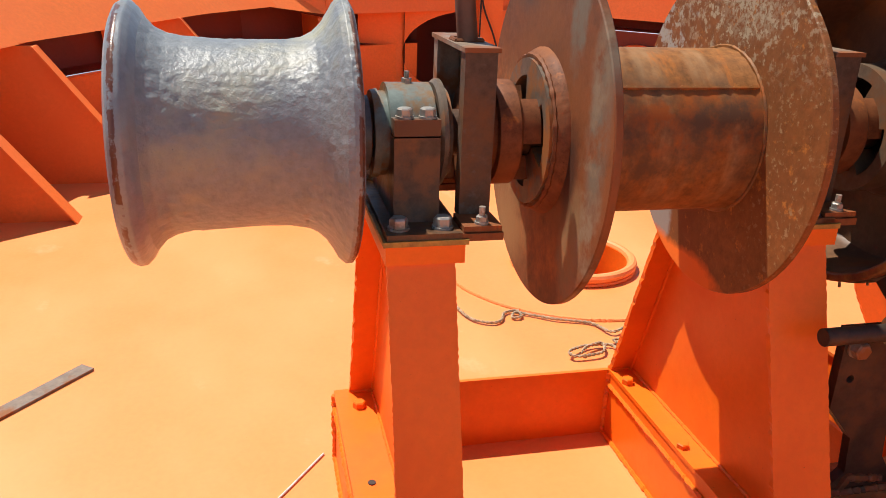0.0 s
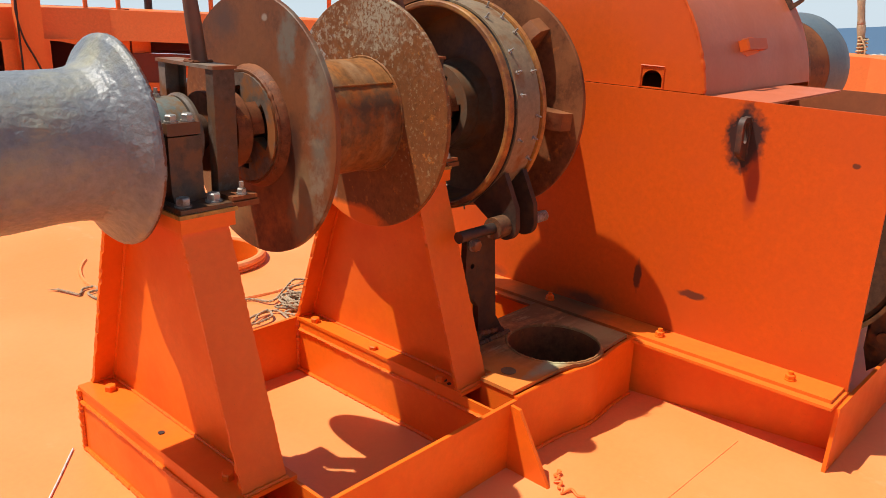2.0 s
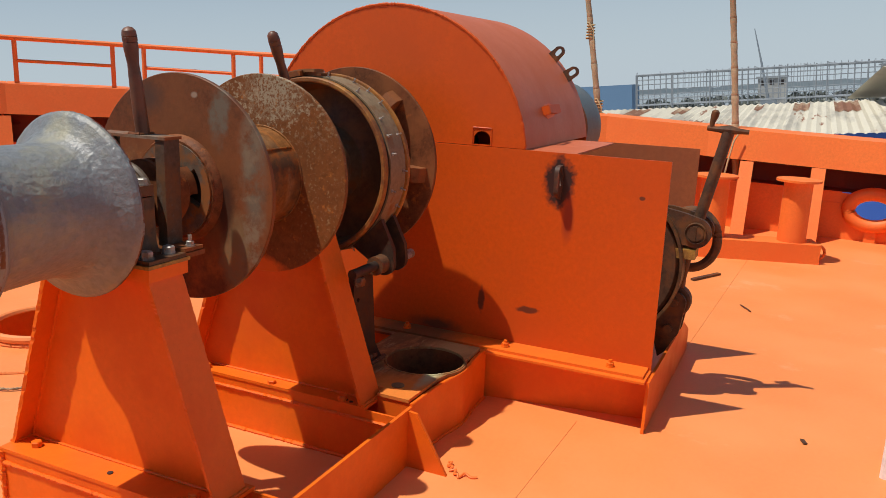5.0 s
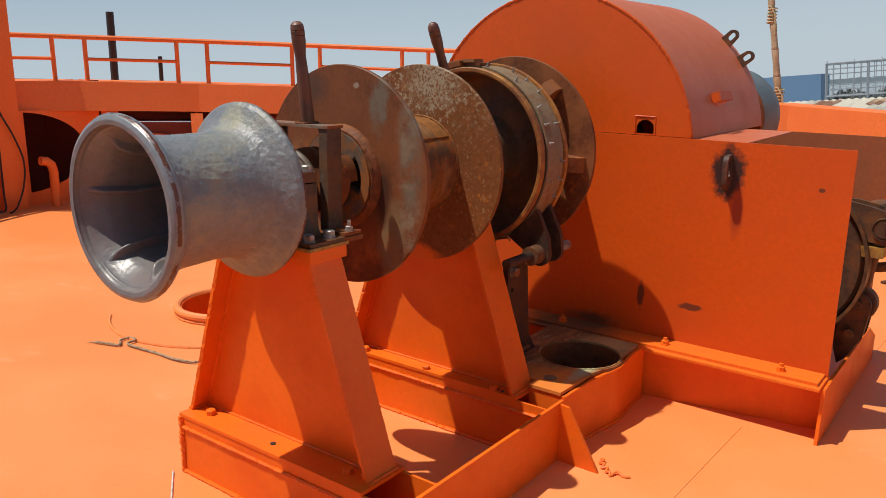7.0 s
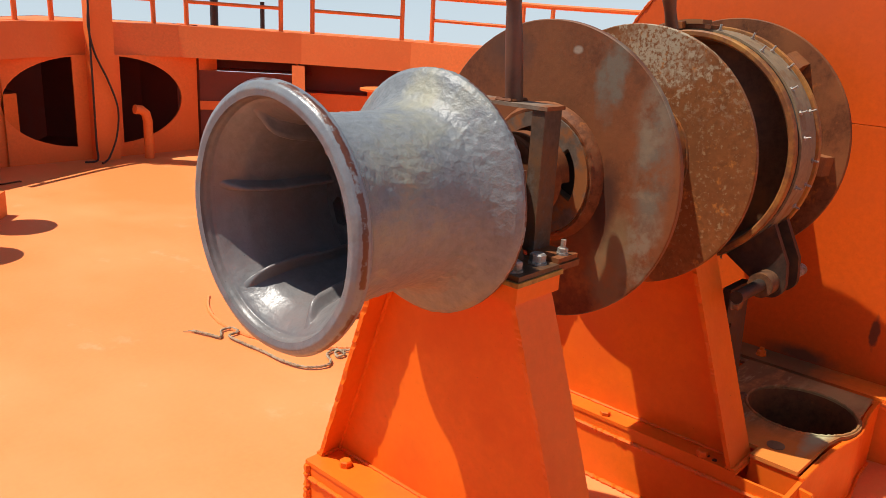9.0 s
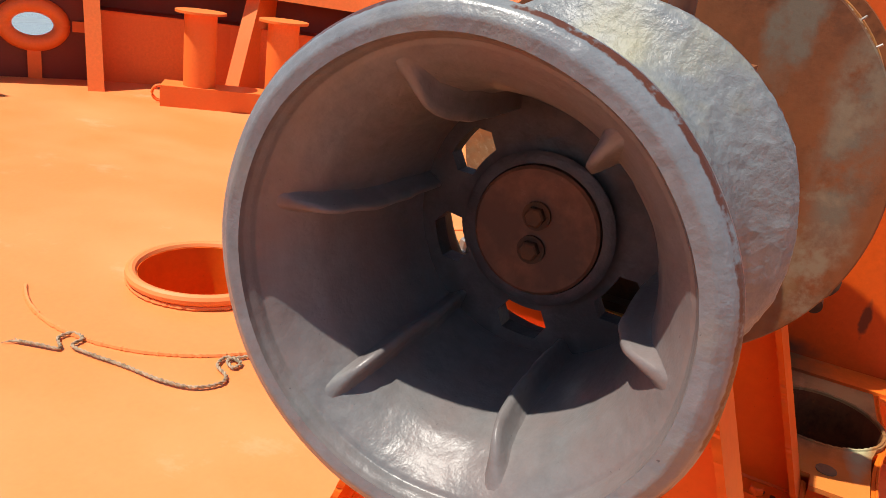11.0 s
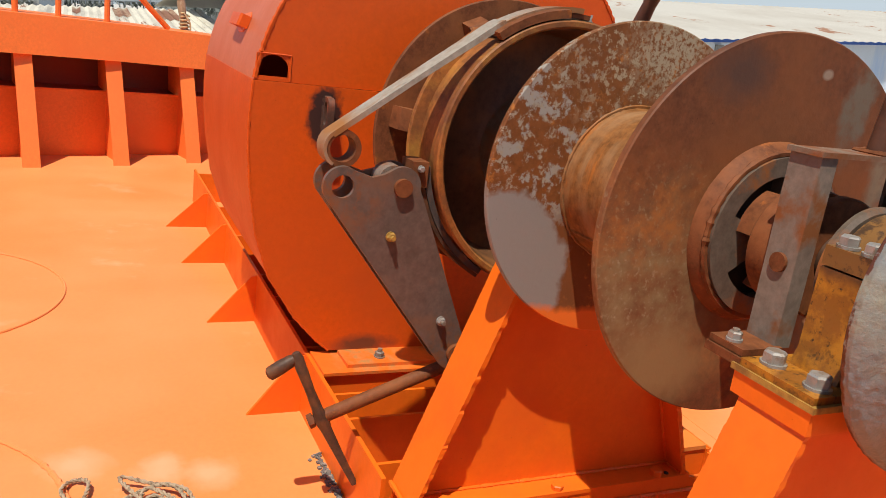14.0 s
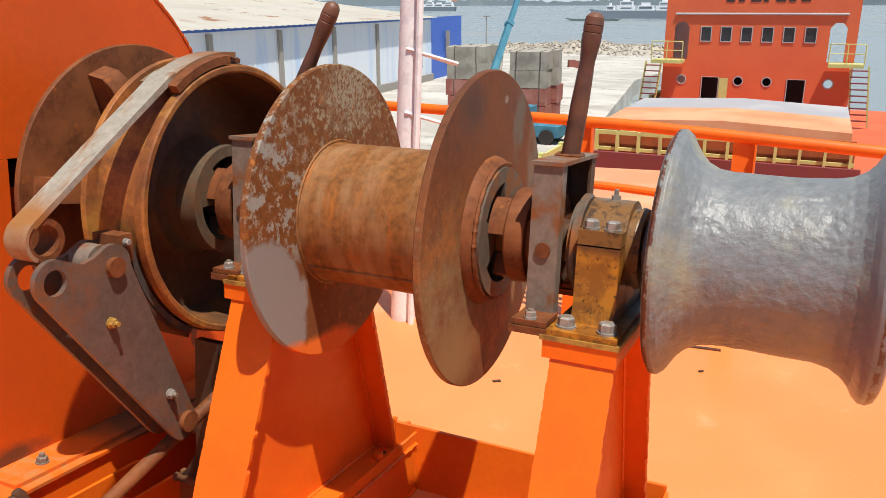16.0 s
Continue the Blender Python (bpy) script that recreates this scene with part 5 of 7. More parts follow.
# ---- crank spindle ----
crank = thing("brake_crank", "rusty brown crank handle on a long brake spindle", "crank")
bm = B()
rod(bm, (1.995, 0.650, 0.342), (1.885, 0.06, 0.640), 0.022, n=18)
rod(bm, (1.995, 0.650, 0.342), (2.000, 0.676, 0.330), 0.017, n=12)
rod(bm, (2.000, 0.668, 0.334), (2.002, 0.684, 0.326), 0.024, n=6)
part("spindle", bm, RUST, crank)
bm = B()
tube(bm, [(2.001, 0.745, 0.570), (1.999, 0.738, 0.552), (1.993, 0.690, 0.440), (1.990, 0.660, 0.372), (1.990, 0.646, 0.342), (1.985, 0.628, 0.305), (1.972, 0.580, 0.215), (1.953, 0.523, 0.112)], [0.012, 0.019, 0.015, 0.018, 0.026, 0.018, 0.014, 0.011], 10)
part("arm", bm, IRON, crank)
bm = B()
tube(bm, [(2.000, 0.738, 0.556), (2.004, 0.756, 0.542), (2.008, 0.790, 0.518), (2.013, 0.818, 0.497), (2.014, 0.824, 0.493)], [0.012, 0.020, 0.023, 0.022, 0.012], 14)
part("grip", bm, IRON, crank)

# ---- gear case ----
case = thing("gear_case", "large orange sheet steel gear case with a rounded top", "gear case")
CY, CZ, CR = 0.0, 1.240, 0.808
arc_top = ring(CY, CZ, CR, 48, 6.5, 173.5)


def arch(y0, y1, z0, z1):
    r = (y1 - y0) / 2
    return [(y0, z0), (y1, z0)] + [(y1 - r + r * math.cos(radians(a)), z1 - r * 0.9 + r * 0.9 * math.sin(radians(a))) for a in range(0, 181, 15)]


bm = B()
prism(bm, [*arc_top], "x", 2.642, 2.650, holes=[arch(-0.605, -0.512, 1.338, 1.408), arch(0.683, 0.790, 1.347, 1.422)])
part("upper_side", bm, CASE_ORANGE, case)
bm = B()
lower = [(0.806, 1.330), (0.812, 1.20), (0.808, 1.08), (0.793, 0.947), (0.762, 0.77), (0.70, 0.60), (0.59, 0.435), (0.49, 0.330), (0.44, 0.289), (-1.543, 0.276), (-1.543, 1.328)]
prism(bm, lower + [(-0.20, 1.329), (-0.20, 1.10), (0.228, 1.10), (0.228, 1.330)], "x", 2.630, 2.640)
part("lower_side", bm, SIDE_ORANGE, case)
# curved top cover
bm = B()
arc2 = ring(CY, CZ, CR, 48, 6, 174)
arc2i = ring(CY, CZ, CR - 0.01, 48, 174, 6)
prism(bm, arc2 + arc2i, "x", 2.651, 3.83)
part("top_cover", bm, COVER, case)
bm = B()
shell = lower[:9]
inner = [(y - 0.01, z) for y, z in reversed(shell)]
prism(bm, shell + inner, "x", 2.645, 3.83)
part("curved_shell", bm, CASE_ORANGE, case)
bm = B()
prism(bm, [*arc_top, (-0.80, 0.28), (0.44, 0.28), (0.69, 0.59), (0.78, 0.95)], "x", 3.822, 3.83)
part("rear_side", bm, CASE_ORANGE, case)
bm = B()
bead(bm, [(2.645, y, z) for y, z in ring(CY, CZ, CR - 0.003, 90, 7, 173)], 0.0085, 20)
part("weld", bm, CASE_ORANGE, case)
bm = B()
bead(bm, [(2.633, y, z) for y, z in lower[:9]], 0.0055, 21)
part("weld", bm, CASE_ORANGE, case)
# side trough over the near end
bm = B()
box(bm, 2.646, 3.49, -1.065, -0.795, 1.318, 1.326)
part("cover_shelf", bm, COVER, case)
bm = B()
box(bm, 3.60, 3.608, -1.545, -0.79, 0.30, 1.318, 0.002)
part("rear_plate", bm, TROUGH_RED, case)
bm = B()
box(bm, 2.646, 3.60, -0.80, -0.792, 0.27, 1.317)
part("inner_plate", bm, TROUGH_RED, case)
for y, z in ((-1.0, 1.185), (0.535, 1.215)):
    bm = B()
    prism(bm, ring(2.598, z + 0.048, 0.034, 10, 70, 180) + ring(2.602, z - 0.040, 0.036, 8, 190, 250) + [(2.637, z - 0.095), (2.637, z + 0.085)], "y", y - 0.012, y + 0.012, holes=[ring(2.602, z + 0.048, 0.016, 8, 10, 170) + ring(2.602, z - 0.005, 0.016, 8, 190, 350)])
    lug = part("lifting_lug", bm, SCORCH, case, "burnt welded lifting lug")
    for s in (-0.014, 0.014):
        bm = B()
        bead(bm, [(2.634, y + s, z - 0.085), (2.634, y + s, z + 0.075)], 0.006, 31)
        part("weld", bm, SCORCH, lug)
for a in (19.5, 160.5):
    place_on = Matrix.Translation((3.12, CY + CR * math.cos(radians(a)), CZ + CR * math.sin(radians(a)))) @ Matrix.Rotation(radians(a - 90), 4, "X")
    bm = B()
    prism(bm, [(-0.115, 0.001), (-0.085, 0.001), (-0.080, 0.022), (0.075, 0.022), (0.080, 0.001), (0.11, 0.001), (0.108, 0.030), (0.098, 0.040), (-0.105, 0.044), (-0.113, 0.036)], "y", -0.024, 0.024, 0.004)
    bmesh.ops.transform(bm, matrix=place_on, verts=bm.verts)
    handle = part("cover_handle", bm, CASE_ORANGE, case)
    bm = B()
    prism(bm, [(-0.09, -0.03), (-0.05, -0.045), (0.02, -0.038), (0.085, -0.03), (0.09, 0.03), (0.03, 0.042), (-0.06, 0.036)], "z", -0.012, 0.002)
    bmesh.ops.transform(bm, matrix=place_on, verts=bm.verts)
    part("painted_pad", bm, ORANGE, handle)
for y0, y1 in ((-0.612, -0.505), (0.676, 0.797)):
    bm = B()
    bead(bm, [(2.640, y0, 1.333), (2.640, y0, 1.425), (2.640, y1, 1.425), (2.640, y1, 1.333)], 0.0032, 23)
    part("weld", bm, CASE_ORANGE, case)
for a in (135, 145.5):
    bm = B()
    c, s = math.cos(radians(a)), math.sin(radians(a))
    prism(bm, [(0.028 * math.cos(q), 0.050 + 0.028 * math.sin(q)) for q in [radians(v) for v in range(0, 181, 20)]] + [(-0.032, -0.006), (0.032, -0.006)], "x", -0.010, 0.010, holes=[ring(0, 0.050, 0.014, 8, 0, 180) + ring(0, 0.032, 0.014, 8, 180, 360)])
    bmesh.ops.transform(bm, matrix=Matrix.Translation((3.74, CY + CR * c, CZ + CR * s)) @ Matrix.Rotation(radians(a - 90), 4, "X") @ Matrix.Scale(1.15, 4), verts=bm.verts)
    part("lifting_eye", bm, IRON, case)

# ---- second wheel and motor behind the case ----
far_drum = thing("gypsy_wheel", "blue-grey painted wheel with a rusty disc behind the gear case", "wheel")
bm = B()
lathe(bm, [(5.2, 0.06), (5.2, 0.29), (5.38, 0.315), (5.55, 0.355), (5.55, 0.06)], 72)
part("boss", bm, RUST, far_drum, "rusty unpainted boss")
bm = B()
lathe(bm, [(5.552, 0.06), (5.552, 0.357), (5.6, 0.37), (5.74, 0.40), (5.82, 0.405), (5.88, 0.39), (5.88, 0.06)], 72)
part("wheel", bm, BLUE_GREY, far_drum)
bm = B()
lathe(bm, [(5.0, 0.06), (5.0, 0.407), (5.006, 0.41), (5.02, 0.41), (5.025, 0.407), (5.025, 0.06)], 96)
part("disc", bm, RUST, far_drum, "rusty steel disc")

# ---- hand brake at the open end of the trough ----
hb = thing("hand_brake", "dark greasy hand brake with a long screw and handle", "brake")
bm = B()
lathe(bm, [(2.98, 0.10), (2.98, 0.40), (3.00, 0.42), (3.10, 0.42), (3.12, 0.40), (3.12, 0.10)], 72, cy=-1.16, cz=0.73)
part("small_brake_wheel", bm, IRON, hb)
bm = B()
lathe(bm, [(2.96, 0.424), (2.96, 0.44), (3.10, 0.44), (3.10, 0.424)], 40, cy=-1.16, cz=0.73, start=95, stop=265)
part("small_brake_band", bm, GREASE, hb)
bm = B()
for x in (3.0, 3.12):
    prism(bm, ring(-1.640, 0.930, 0.080, 16, 105, 300) + [(-1.52, 0.86), (-1.38, 0.96), (-1.40, 1.035), (-1.49, 1.046), (-1.58, 1.030)], "x", x, x + 0.03, 0.006)
part("crosshead", bm, IRON, hb)
bm = B()
lathe(bm, [(2.975, 0.0), (2.975, 0.040), (2.984, 0.040), (2.984, 0.046), (2.978, 0.052), (2.998, 0.056), (3.17, 0.056), (3.17, 0.0)], 28, closed=False, cy=-1.642, cz=0.932)
box(bm, 2.970, 2.976, -1.646, -1.638, 0.897, 0.967)
part("trunnion", bm, GREASE, hb)
bm = B()
tube(bm, [(3.20, -1.60 + 0.135 * math.cos(q), 0.86 + 0.16 * math.sin(q)) for q in [2 * math.pi * i / 40 for i in range(40)]], 0.026, 10, closed=True)
part("strap_loop", bm, IRON, hb)
bm = B()
rod(bm, (3.09, -1.55, 0.45), (3.09, -1.625, 0.95), 0.026, n=14)
for k in range(14):
    f = k / 14
    rod(bm, (3.09, -1.555 - 0.05 * f, 0.50 + 0.34 * f), (3.09, -1.556 - 0.05 * f, 0.508 + 0.34 * f), 0.030, n=14)
rod(bm, (3.09, -1.640, 0.99), (3.10, -1.737, 1.455), 0.030, n=16)
part("screw", bm, IRON, hb)
bm = B()
tube(bm, [(3.10, -1.630, 1.472), (3.10, -1.68, 1.468), (3.10, -1.737, 1.467), (3.10, -1.79, 1.464), (3.10, -1.835, 1.462)], [0.014, 0.015, 0.026, 0.015, 0.012], 10)
part("cross_bar", bm, IRON, hb)
bm = B()
tube(bm, [(3.10, -1.650, 1.47), (3.10, -1.652, 1.50), (3.10, -1.660, 1.535), (3.10, -1.664, 1.556), (3.10, -1.666, 1.566)], [0.013, 0.013, 0.020, 0.020, 0.008], 12)
part("grip", bm, IRON, hb)
bm = B()
box(bm, 2.985, 3.12, -1.652, -1.550, 0.790, 0.842, 0.008)
part("nut_block", bm, BRASSY, hb)
for x in (3.02, 3.15):
    bm = B()
    prism(bm, ring(-1.568, 0.535, 0.062, 12, 0, 180) + ring(-1.548, 0.385, 0.060, 12, 180, 360), "x", x, x + 0.02, 0.003)
    part("link_plate", bm, IRON, hb)
bm = B()
lathe(bm, [(3.06, 0.03), (3.06, 0.080), (3.07, 0.088), (3.13, 0.088), (3.14, 0.080), (3.14, 0.03)], 32, cy=-1.560, cz=0.530)
part("pivot_collar", bm, IRON, hb)
bm = B()
prism(bm, [(-1.62, 0.50), (-1.60, 0.36), (-1.54, 0.24), (-1.50, 0.20), (-1.47, 0.30), (-1.47, 0.50)], "x", 3.07, 3.11, 0.005)
part("lower_arm", bm, GREASE, hb)
for z, y in ((0.540, -1.568), (0.390, -1.550)):
    bm = B()
    rod(bm, (2.995, y, z), (3.19, y, z), 0.024, n=14)
    part("link_pin", bm, GREASE, hb)

# ---- loose things on the deck ----
def twisted(bm, pts, r=0.0075, pitch=0.045):
    """Two strands laid round each other along a line."""
    line = []
    for a, b in zip(pts, pts[1:]):
        k = max(1, int((b - a).length / 0.008))
        line += [a.lerp(b, i / k) for i in range(k)]
    line.append(pts[-1])
    for half_turn in (0, math.pi):
        out, run = [], 0.0
        for i, p in enumerate(line):
            d = (line[min(i + 1, len(line) - 1)] - line[max(i - 1, 0)])
            run += (p - line[max(i - 1, 0)]).length
            side = Vector((-d.y, d.x, 0)).normalized() if d.length else Vector((1, 0, 0))
            a = run / pitch * 2 * math.pi + half_turn
            out.append(p + (side * math.cos(a) + Vector((0, 0, 1)) * math.sin(a)) * r * 0.55)
        tube(bm, out, r * 0.62, 6)


rnd = random.Random(12)
rope_line = [(1.15, 2.19), (1.18, 2.11), (1.21, 2.04), (1.26, 2.11), (1.32, 2.105), (1.315, 2.04), (1.25, 2.02), (1.25, 1.92), (1.27, 1.76), (1.275, 1.59), (1.315, 1.47), (1.395, 1.42), (1.45, 1.445), (1.486, 1.518), (1.555, 1.535), (1.556, 1.466), (1.511, 1.463), (1.54, 1.514), (1.604, 1.486), (1.71, 1.415), (1.87, 1.35)]
rope_heap = [(1.93, 1.23), (2.10, 1.34), (2.21, 1.40), (2.30, 1.37), (2.26, 1.32), (2.11, 1.335), (2.10, 1.21), (2.055, 1.135), (2.24, 1.23), (2.215, 1.13), (2.14, 1.035), (2.06, 1.01), (1.945, 1.045), (1.945, 1.15), (2.09, 1.165), (2.085, 1.08), (1.94, 1.105), (2.01, 1.27), (2.13, 1.24), (2.185, 1.08), (2.02, 1.03), (1.895, 1.155)]
rope_tail = [(1.98, 1.20), (2.05, 1.06), (1.895, 1.06), (1.905, 0.955), (1.93, 0.875), (1.865, 0.86), (1.83, 0.93), (1.86, 1.015), (1.87, 1.11), (1.765, 1.12), (1.65, 1.065), (1.66, 1.025), (1.79, 1.04), (1.82, 1.115), (1.74, 1.09), (1.70, 1.05)]
coil = []
for k in range(26):                                   # loose turns in the middle of the heap
    coil.append((2.04 + 0.13 * math.cos(k * 2.1) * rnd.uniform(0.4, 1.1), 1.13 + 0.12 * math.sin(k * 2.1) * rnd.uniform(0.4, 1.1)))
lift = lambda pts, h: [Vector((x, y, 0.011 + h * rnd.random())) for x, y in pts]
bm = B()
twisted(bm, smooth_line(lift(rope_line, 0.004) + lift(rope_heap + coil, 0.035) + lift(rope_tail, 0.02)))
for a in (-0.5, 0.1, 0.6):                            # the frayed end
    tube(bm, [(1.15, 2.19, 0.010), (1.145 - 0.02 * a, 2.21, 0.012), (1.14 - 0.05 * a, 2.235, 0.006)], [0.004, 0.003, 0.001], 5)
solid("rope", bm, ROPE, "weathered tan rope lying in a tangle on the deck", "rope")
bm = B()
tube(bm, smooth_line([(5.20, 3.92, 0.012), (5.03, 3.75, 0.012), (4.97, 3.42, 0.012), (4.78, 3.45, 0.012), (4.79, 3.74, 0.012), (5.03, 3.75, 0.018), (4.97, 3.54, 0.012), (4.66, 3.44, 0.012), (4.48, 3.35, 0.012), (4.28, 3.13, 0.012), (4.155, 2.97, 0.012), (4.22, 2.79, 0.012), (4.33, 2.76, 0.012), (4.36, 2.755, 0.09)]), 0.0055, 6)
solid("loose_wire", bm, IRON, "thin dark wire lying in a loose curl on the deck", "wire")
bm = B()
box(bm, 0, 0.62, -0.034, 0.034, 0.001, 0.012, 0.002)
solid("steel_flat_bar", bm, STEEL_GREY, "grey-brown flat steel bar lying on the deck", "metal bar", m=pose(-0.752, 0.79, 0, 0, 0, 51.6))
bm = B()
tube(bm, [(0.27, 0.18, 0.005), (0.40, 0.35, 0.005), (0.525, 0.52, 0.005)], 0.004, 6)
solid("welding_rod", bm, material("pale_grey_electrode", (0.58, 0.57, 0.55), 0.6, second=(0.40, 0.38, 0.35), second_scale=20, grain=0.08), "thin pale grey welding rod lying on the deck", "rod")
bm = B()
box(bm, -0.2, 0.2, -0.02, 0.02, 0.001, 0.02, 0.002)
solid("wood_strip", bm, IRON, "short dark strip of wood lying on the deck", "wood", m=pose(5.91, -1.43, 0, 0, 0, -27))

# flakes of grey scale beside the winch rail
bm = B()
rnd = random.Random(8)
for k in range(130):
    x, y = rnd.uniform(1.93, 2.33), 0.528 + abs(rnd.gauss(0, 0.014))
    r = rnd.uniform(0.004, 0.011)
    prism(bm, [(x + r * rnd.uniform(0.6, 1.3) * math.cos(q), y + r * rnd.uniform(0.6, 1.3) * math.sin(q)) for q in (0, 1.2, 2.6, 3.9, 5.1)], "z", 0.001, 0.003 + rnd.uniform(0, 0.006))
FLAKE = material("grey_black_scale", (0.12, 0.11, 0.10), 0.8, second=(0.25, 0.22, 0.18), second_scale=60, grain=0.2)
solid("paint_scale", bm, FLAKE, "grey black flakes of scale along the winch rail", "debris", kind="stuff", smooth=0)
bm = B()
tube(bm, smooth_line([(1.735, -0.845, 0.005), (1.72, -0.865, 0.016), (1.70, -0.855, 0.006), (1.685, -0.885, 0.018), (1.665, -0.880, 0.006), (1.672, -0.905, 0.014), (1.645, -0.910, 0.008), (1.640, -0.930, 0.014), (1.627, -0.938, 0.005), (1.663, -0.952, 0.012), (1.655, -0.985, 0.005), (1.668, -1.009, 0.006)]), 0.0055, 6)
solid("wire_scrap", bm, BULWARK, "short kinked scrap of wire painted over on the deck", "wire")
for x, y, a, ln in ((1.70, 6.25, 15, 0.20), (1.68, -1.93, 40, 0.045), (2.77, -2.28, 20, 0.05), (0.68, -2.69, 60, 0.03), (0.74, -3.125, 7, 0.25)):
    bm = B()
    box(bm, -ln / 2, ln / 2, -0.008 - ln * 0.08, 0.006, 0.001, 0.009, 0.002)
    solid("steel_chip", bm, IRON, "small dark steel offcut lying on the deck", "scrap", "steel offcuts", m=pose(x, y, 0, 0, 0, a))

bm = B()
tube(bm, [(4.99, -1.87, 0.009), (5.06, -1.83, 0.011), (5.14, -1.785, 0.008)], 0.005, 6)
solid("steel_rod", bm, IRON, "short thin dark steel rod lying on the deck", "scrap")

# ---- aft edge of the foredeck ----
aft_rail = thing("aft_rail", "orange painted pipe rail on flat posts at the aft deck edge", "railing", kind="structure")
RAIL = [(8.2, -3.62, 1.42), (3.0, -3.40, 1.41), (1.35, -3.33, 1.38), (-0.12, -3.28, 1.312), (-2.2, -3.2, 1.25)]
bm = B()
tube(bm, RAIL, 0.038, 12)
part("handrail", bm, ORANGE, aft_rail)
for dz in (0.42, 0.84):
    bm = B()
    tube(bm, [(x, y, z - dz) for x, y, z in RAIL], 0.028, 10)
    part("mid_rail", bm, ORANGE, aft_rail)
for x, y, z in ((-1.2, -3.24, 1.24), (0.625, -3.31, 1.31), (1.66, -3.35, 1.35), (3.0, -3.40, 1.37), (4.3, -3.46, 1.37), (5.6, -3.51, 1.37), (6.9, -3.56, 1.38)):
    bm = B()
    box(bm, x - 0.07, x + 0.07, y - 0.006, y + 0.006, 0.0, z, 0.003)
    box(bm, x - 0.07, x - 0.06, y + 0.006, y + 0.06, 0.0, z, 0.003)
    part("post", bm, ORANGE, aft_rail)

# ---- chocks in the bulwark ----
for n, (f, zc) in CHOCKS.items():
    a, b = RIM_LINE[n], RIM_LINE[n + 1]
    a, b = Vector((*a, 0)), Vector((*b, 0))
    t = (b - a).normalized()
    inward = Vector((-t.y, t.x, 0))
    c = a.lerp(b, f) + Vector((0, 0, zc)) + inward * 0.04
    chock = thing("panama_chock", "orange oval cast mooring chock set in the bulwark", "chock", "mooring chocks")
    bm = B()
    tube(bm, [c + inward * 0.03 + t * 0.25 * math.cos(q) + Vector((0, 0, 0.18 * math.sin(q))) for q in [2 * math.pi * i / 40 for i in range(40)]], 0.075, 12, closed=True)
    part("ring", bm, BULWARK, chock)
    for s in (-1, 1):
        bm = B()
        m = Matrix(((*t[:2], 0), (*inward[:2], 0), (0, 0, 1))).transposed().to_4x4()
        m.translation = c
        box(bm, s * 0.34 if s > 0 else -0.62, 0.62 if s > 0 else -0.34, 0.01, 0.035, -0.05, 0.05, 0.012, m=m)
        part("side_flat", bm, BULWARK, chock)
    bm = B()
    box(bm, -0.06, 0.06, 0.02, 0.06, -zc, -0.22, 0.02, m=m)
    part("leg_flat", bm, BULWARK, chock)

# ---- bamboo poles, pole with steps ----
def bamboo(x, y, lean, top):
    bm = B()
    pts, rad, z, k = [], [], 0.25, 0
    while z < top:                                    # a swelling and a groove at every joint
        for dz, f in ((0.0, 1.13), (0.012, 1.0), (0.018, 1.08), (0.05, 0.97), (0.20, 0.96)):
            q = z + dz
            pts.append((x + lean[0] * q + 0.006 * math.sin(q * 1.7 + y), y + lean[1] * q + 0.008 * math.sin(q * 1.3 + x), q))
            rad.append((0.045 - 0.004 * q) * f)
        z += 0.30 + 0.03 * math.sin(7 * k)
        k += 1
    tube(bm, pts, rad, 12)
    solid("bamboo_pole", bm, BAMBOO, "tall brown bamboo pole tied upright at the bulwark", "bamboo pole", "bamboo poles")


bamboo(8.76, 0.160, (0.0, 0.172), 5.6)
bamboo(8.76, -1.428, (0.0, 0.13), 5.6)
WRAP = material("white_plastic_wrap", (0.80, 0.77, 0.77), 0.45, second=(0.68, 0.64, 0.64), second_scale=12, grain=0.04, bump=0.8, bump_scale=22)
mast = thing("step_pole", "white plastic-wrapped steel pole with projecting foot rungs", "pole")
bm = B()
tube(bm, [(2.67, -2.70, 0.0), (2.67, -2.70, 1.0), (2.67, -2.70, 2.0), (2.67, -2.70, 3.4)], [0.085, 0.08, 0.075, 0.07], 12)
part("pole", bm, WRAP, mast)
bm = B()
tube(bm, [(2.57, -2.62, 0.0), (2.57, -2.62, 1.7), (2.575, -2.62, 3.4)], 0.022, 8)
part("side_pipe", bm, WRAP, mast)
for z in (0.95, 1.35, 1.75, 2.15, 2.55):
    bm = B()
    tube(bm, [(2.70, -2.72, z + 0.06), (2.44, -2.86, z - 0.02), (2.36, -2.76, z - 0.02), (2.66, -2.62, z + 0.06)], 0.011, 8)
    part("rung", bm, WRAP, mast)

# ---- hatches and the deckhouse of the ship ----
EARTH = Matrix()
PALE = material("faded_orange_grey_cover", (0.62, 0.27, 0.13), 0.6, second=(0.70, 0.36, 0.2), second_scale=0.3, second_amount=(0.4, 0.6), grain=0.04)
GREYCOVER = material("grey_hatch_cover_paint", (0.36, 0.38, 0.41), 0.6, second=(0.42, 0.42, 0.43), second_scale=0.3, grain=0.04)
MAROON = material("maroon_primer", (0.22, 0.045, 0.04), 0.6, grain=0.06)
LIME = material("yellow_green_paint", (0.55, 0.56, 0.20), 0.55, second=(0.46, 0.45, 0.18), second_scale=1, grain=0.05)
HOUSE = material("deckhouse_orange_paint", (0.66, 0.13, 0.045), 0.55, second=(0.60, 0.11, 0.04), second_scale=0.4, second_amount=(0.4, 0.7), grain=0.04)
hatch1 = thing("fore_hatch", "orange painted cargo hatch cover with maroon coaming", "hatch cover", "hatch covers", base=EARTH)
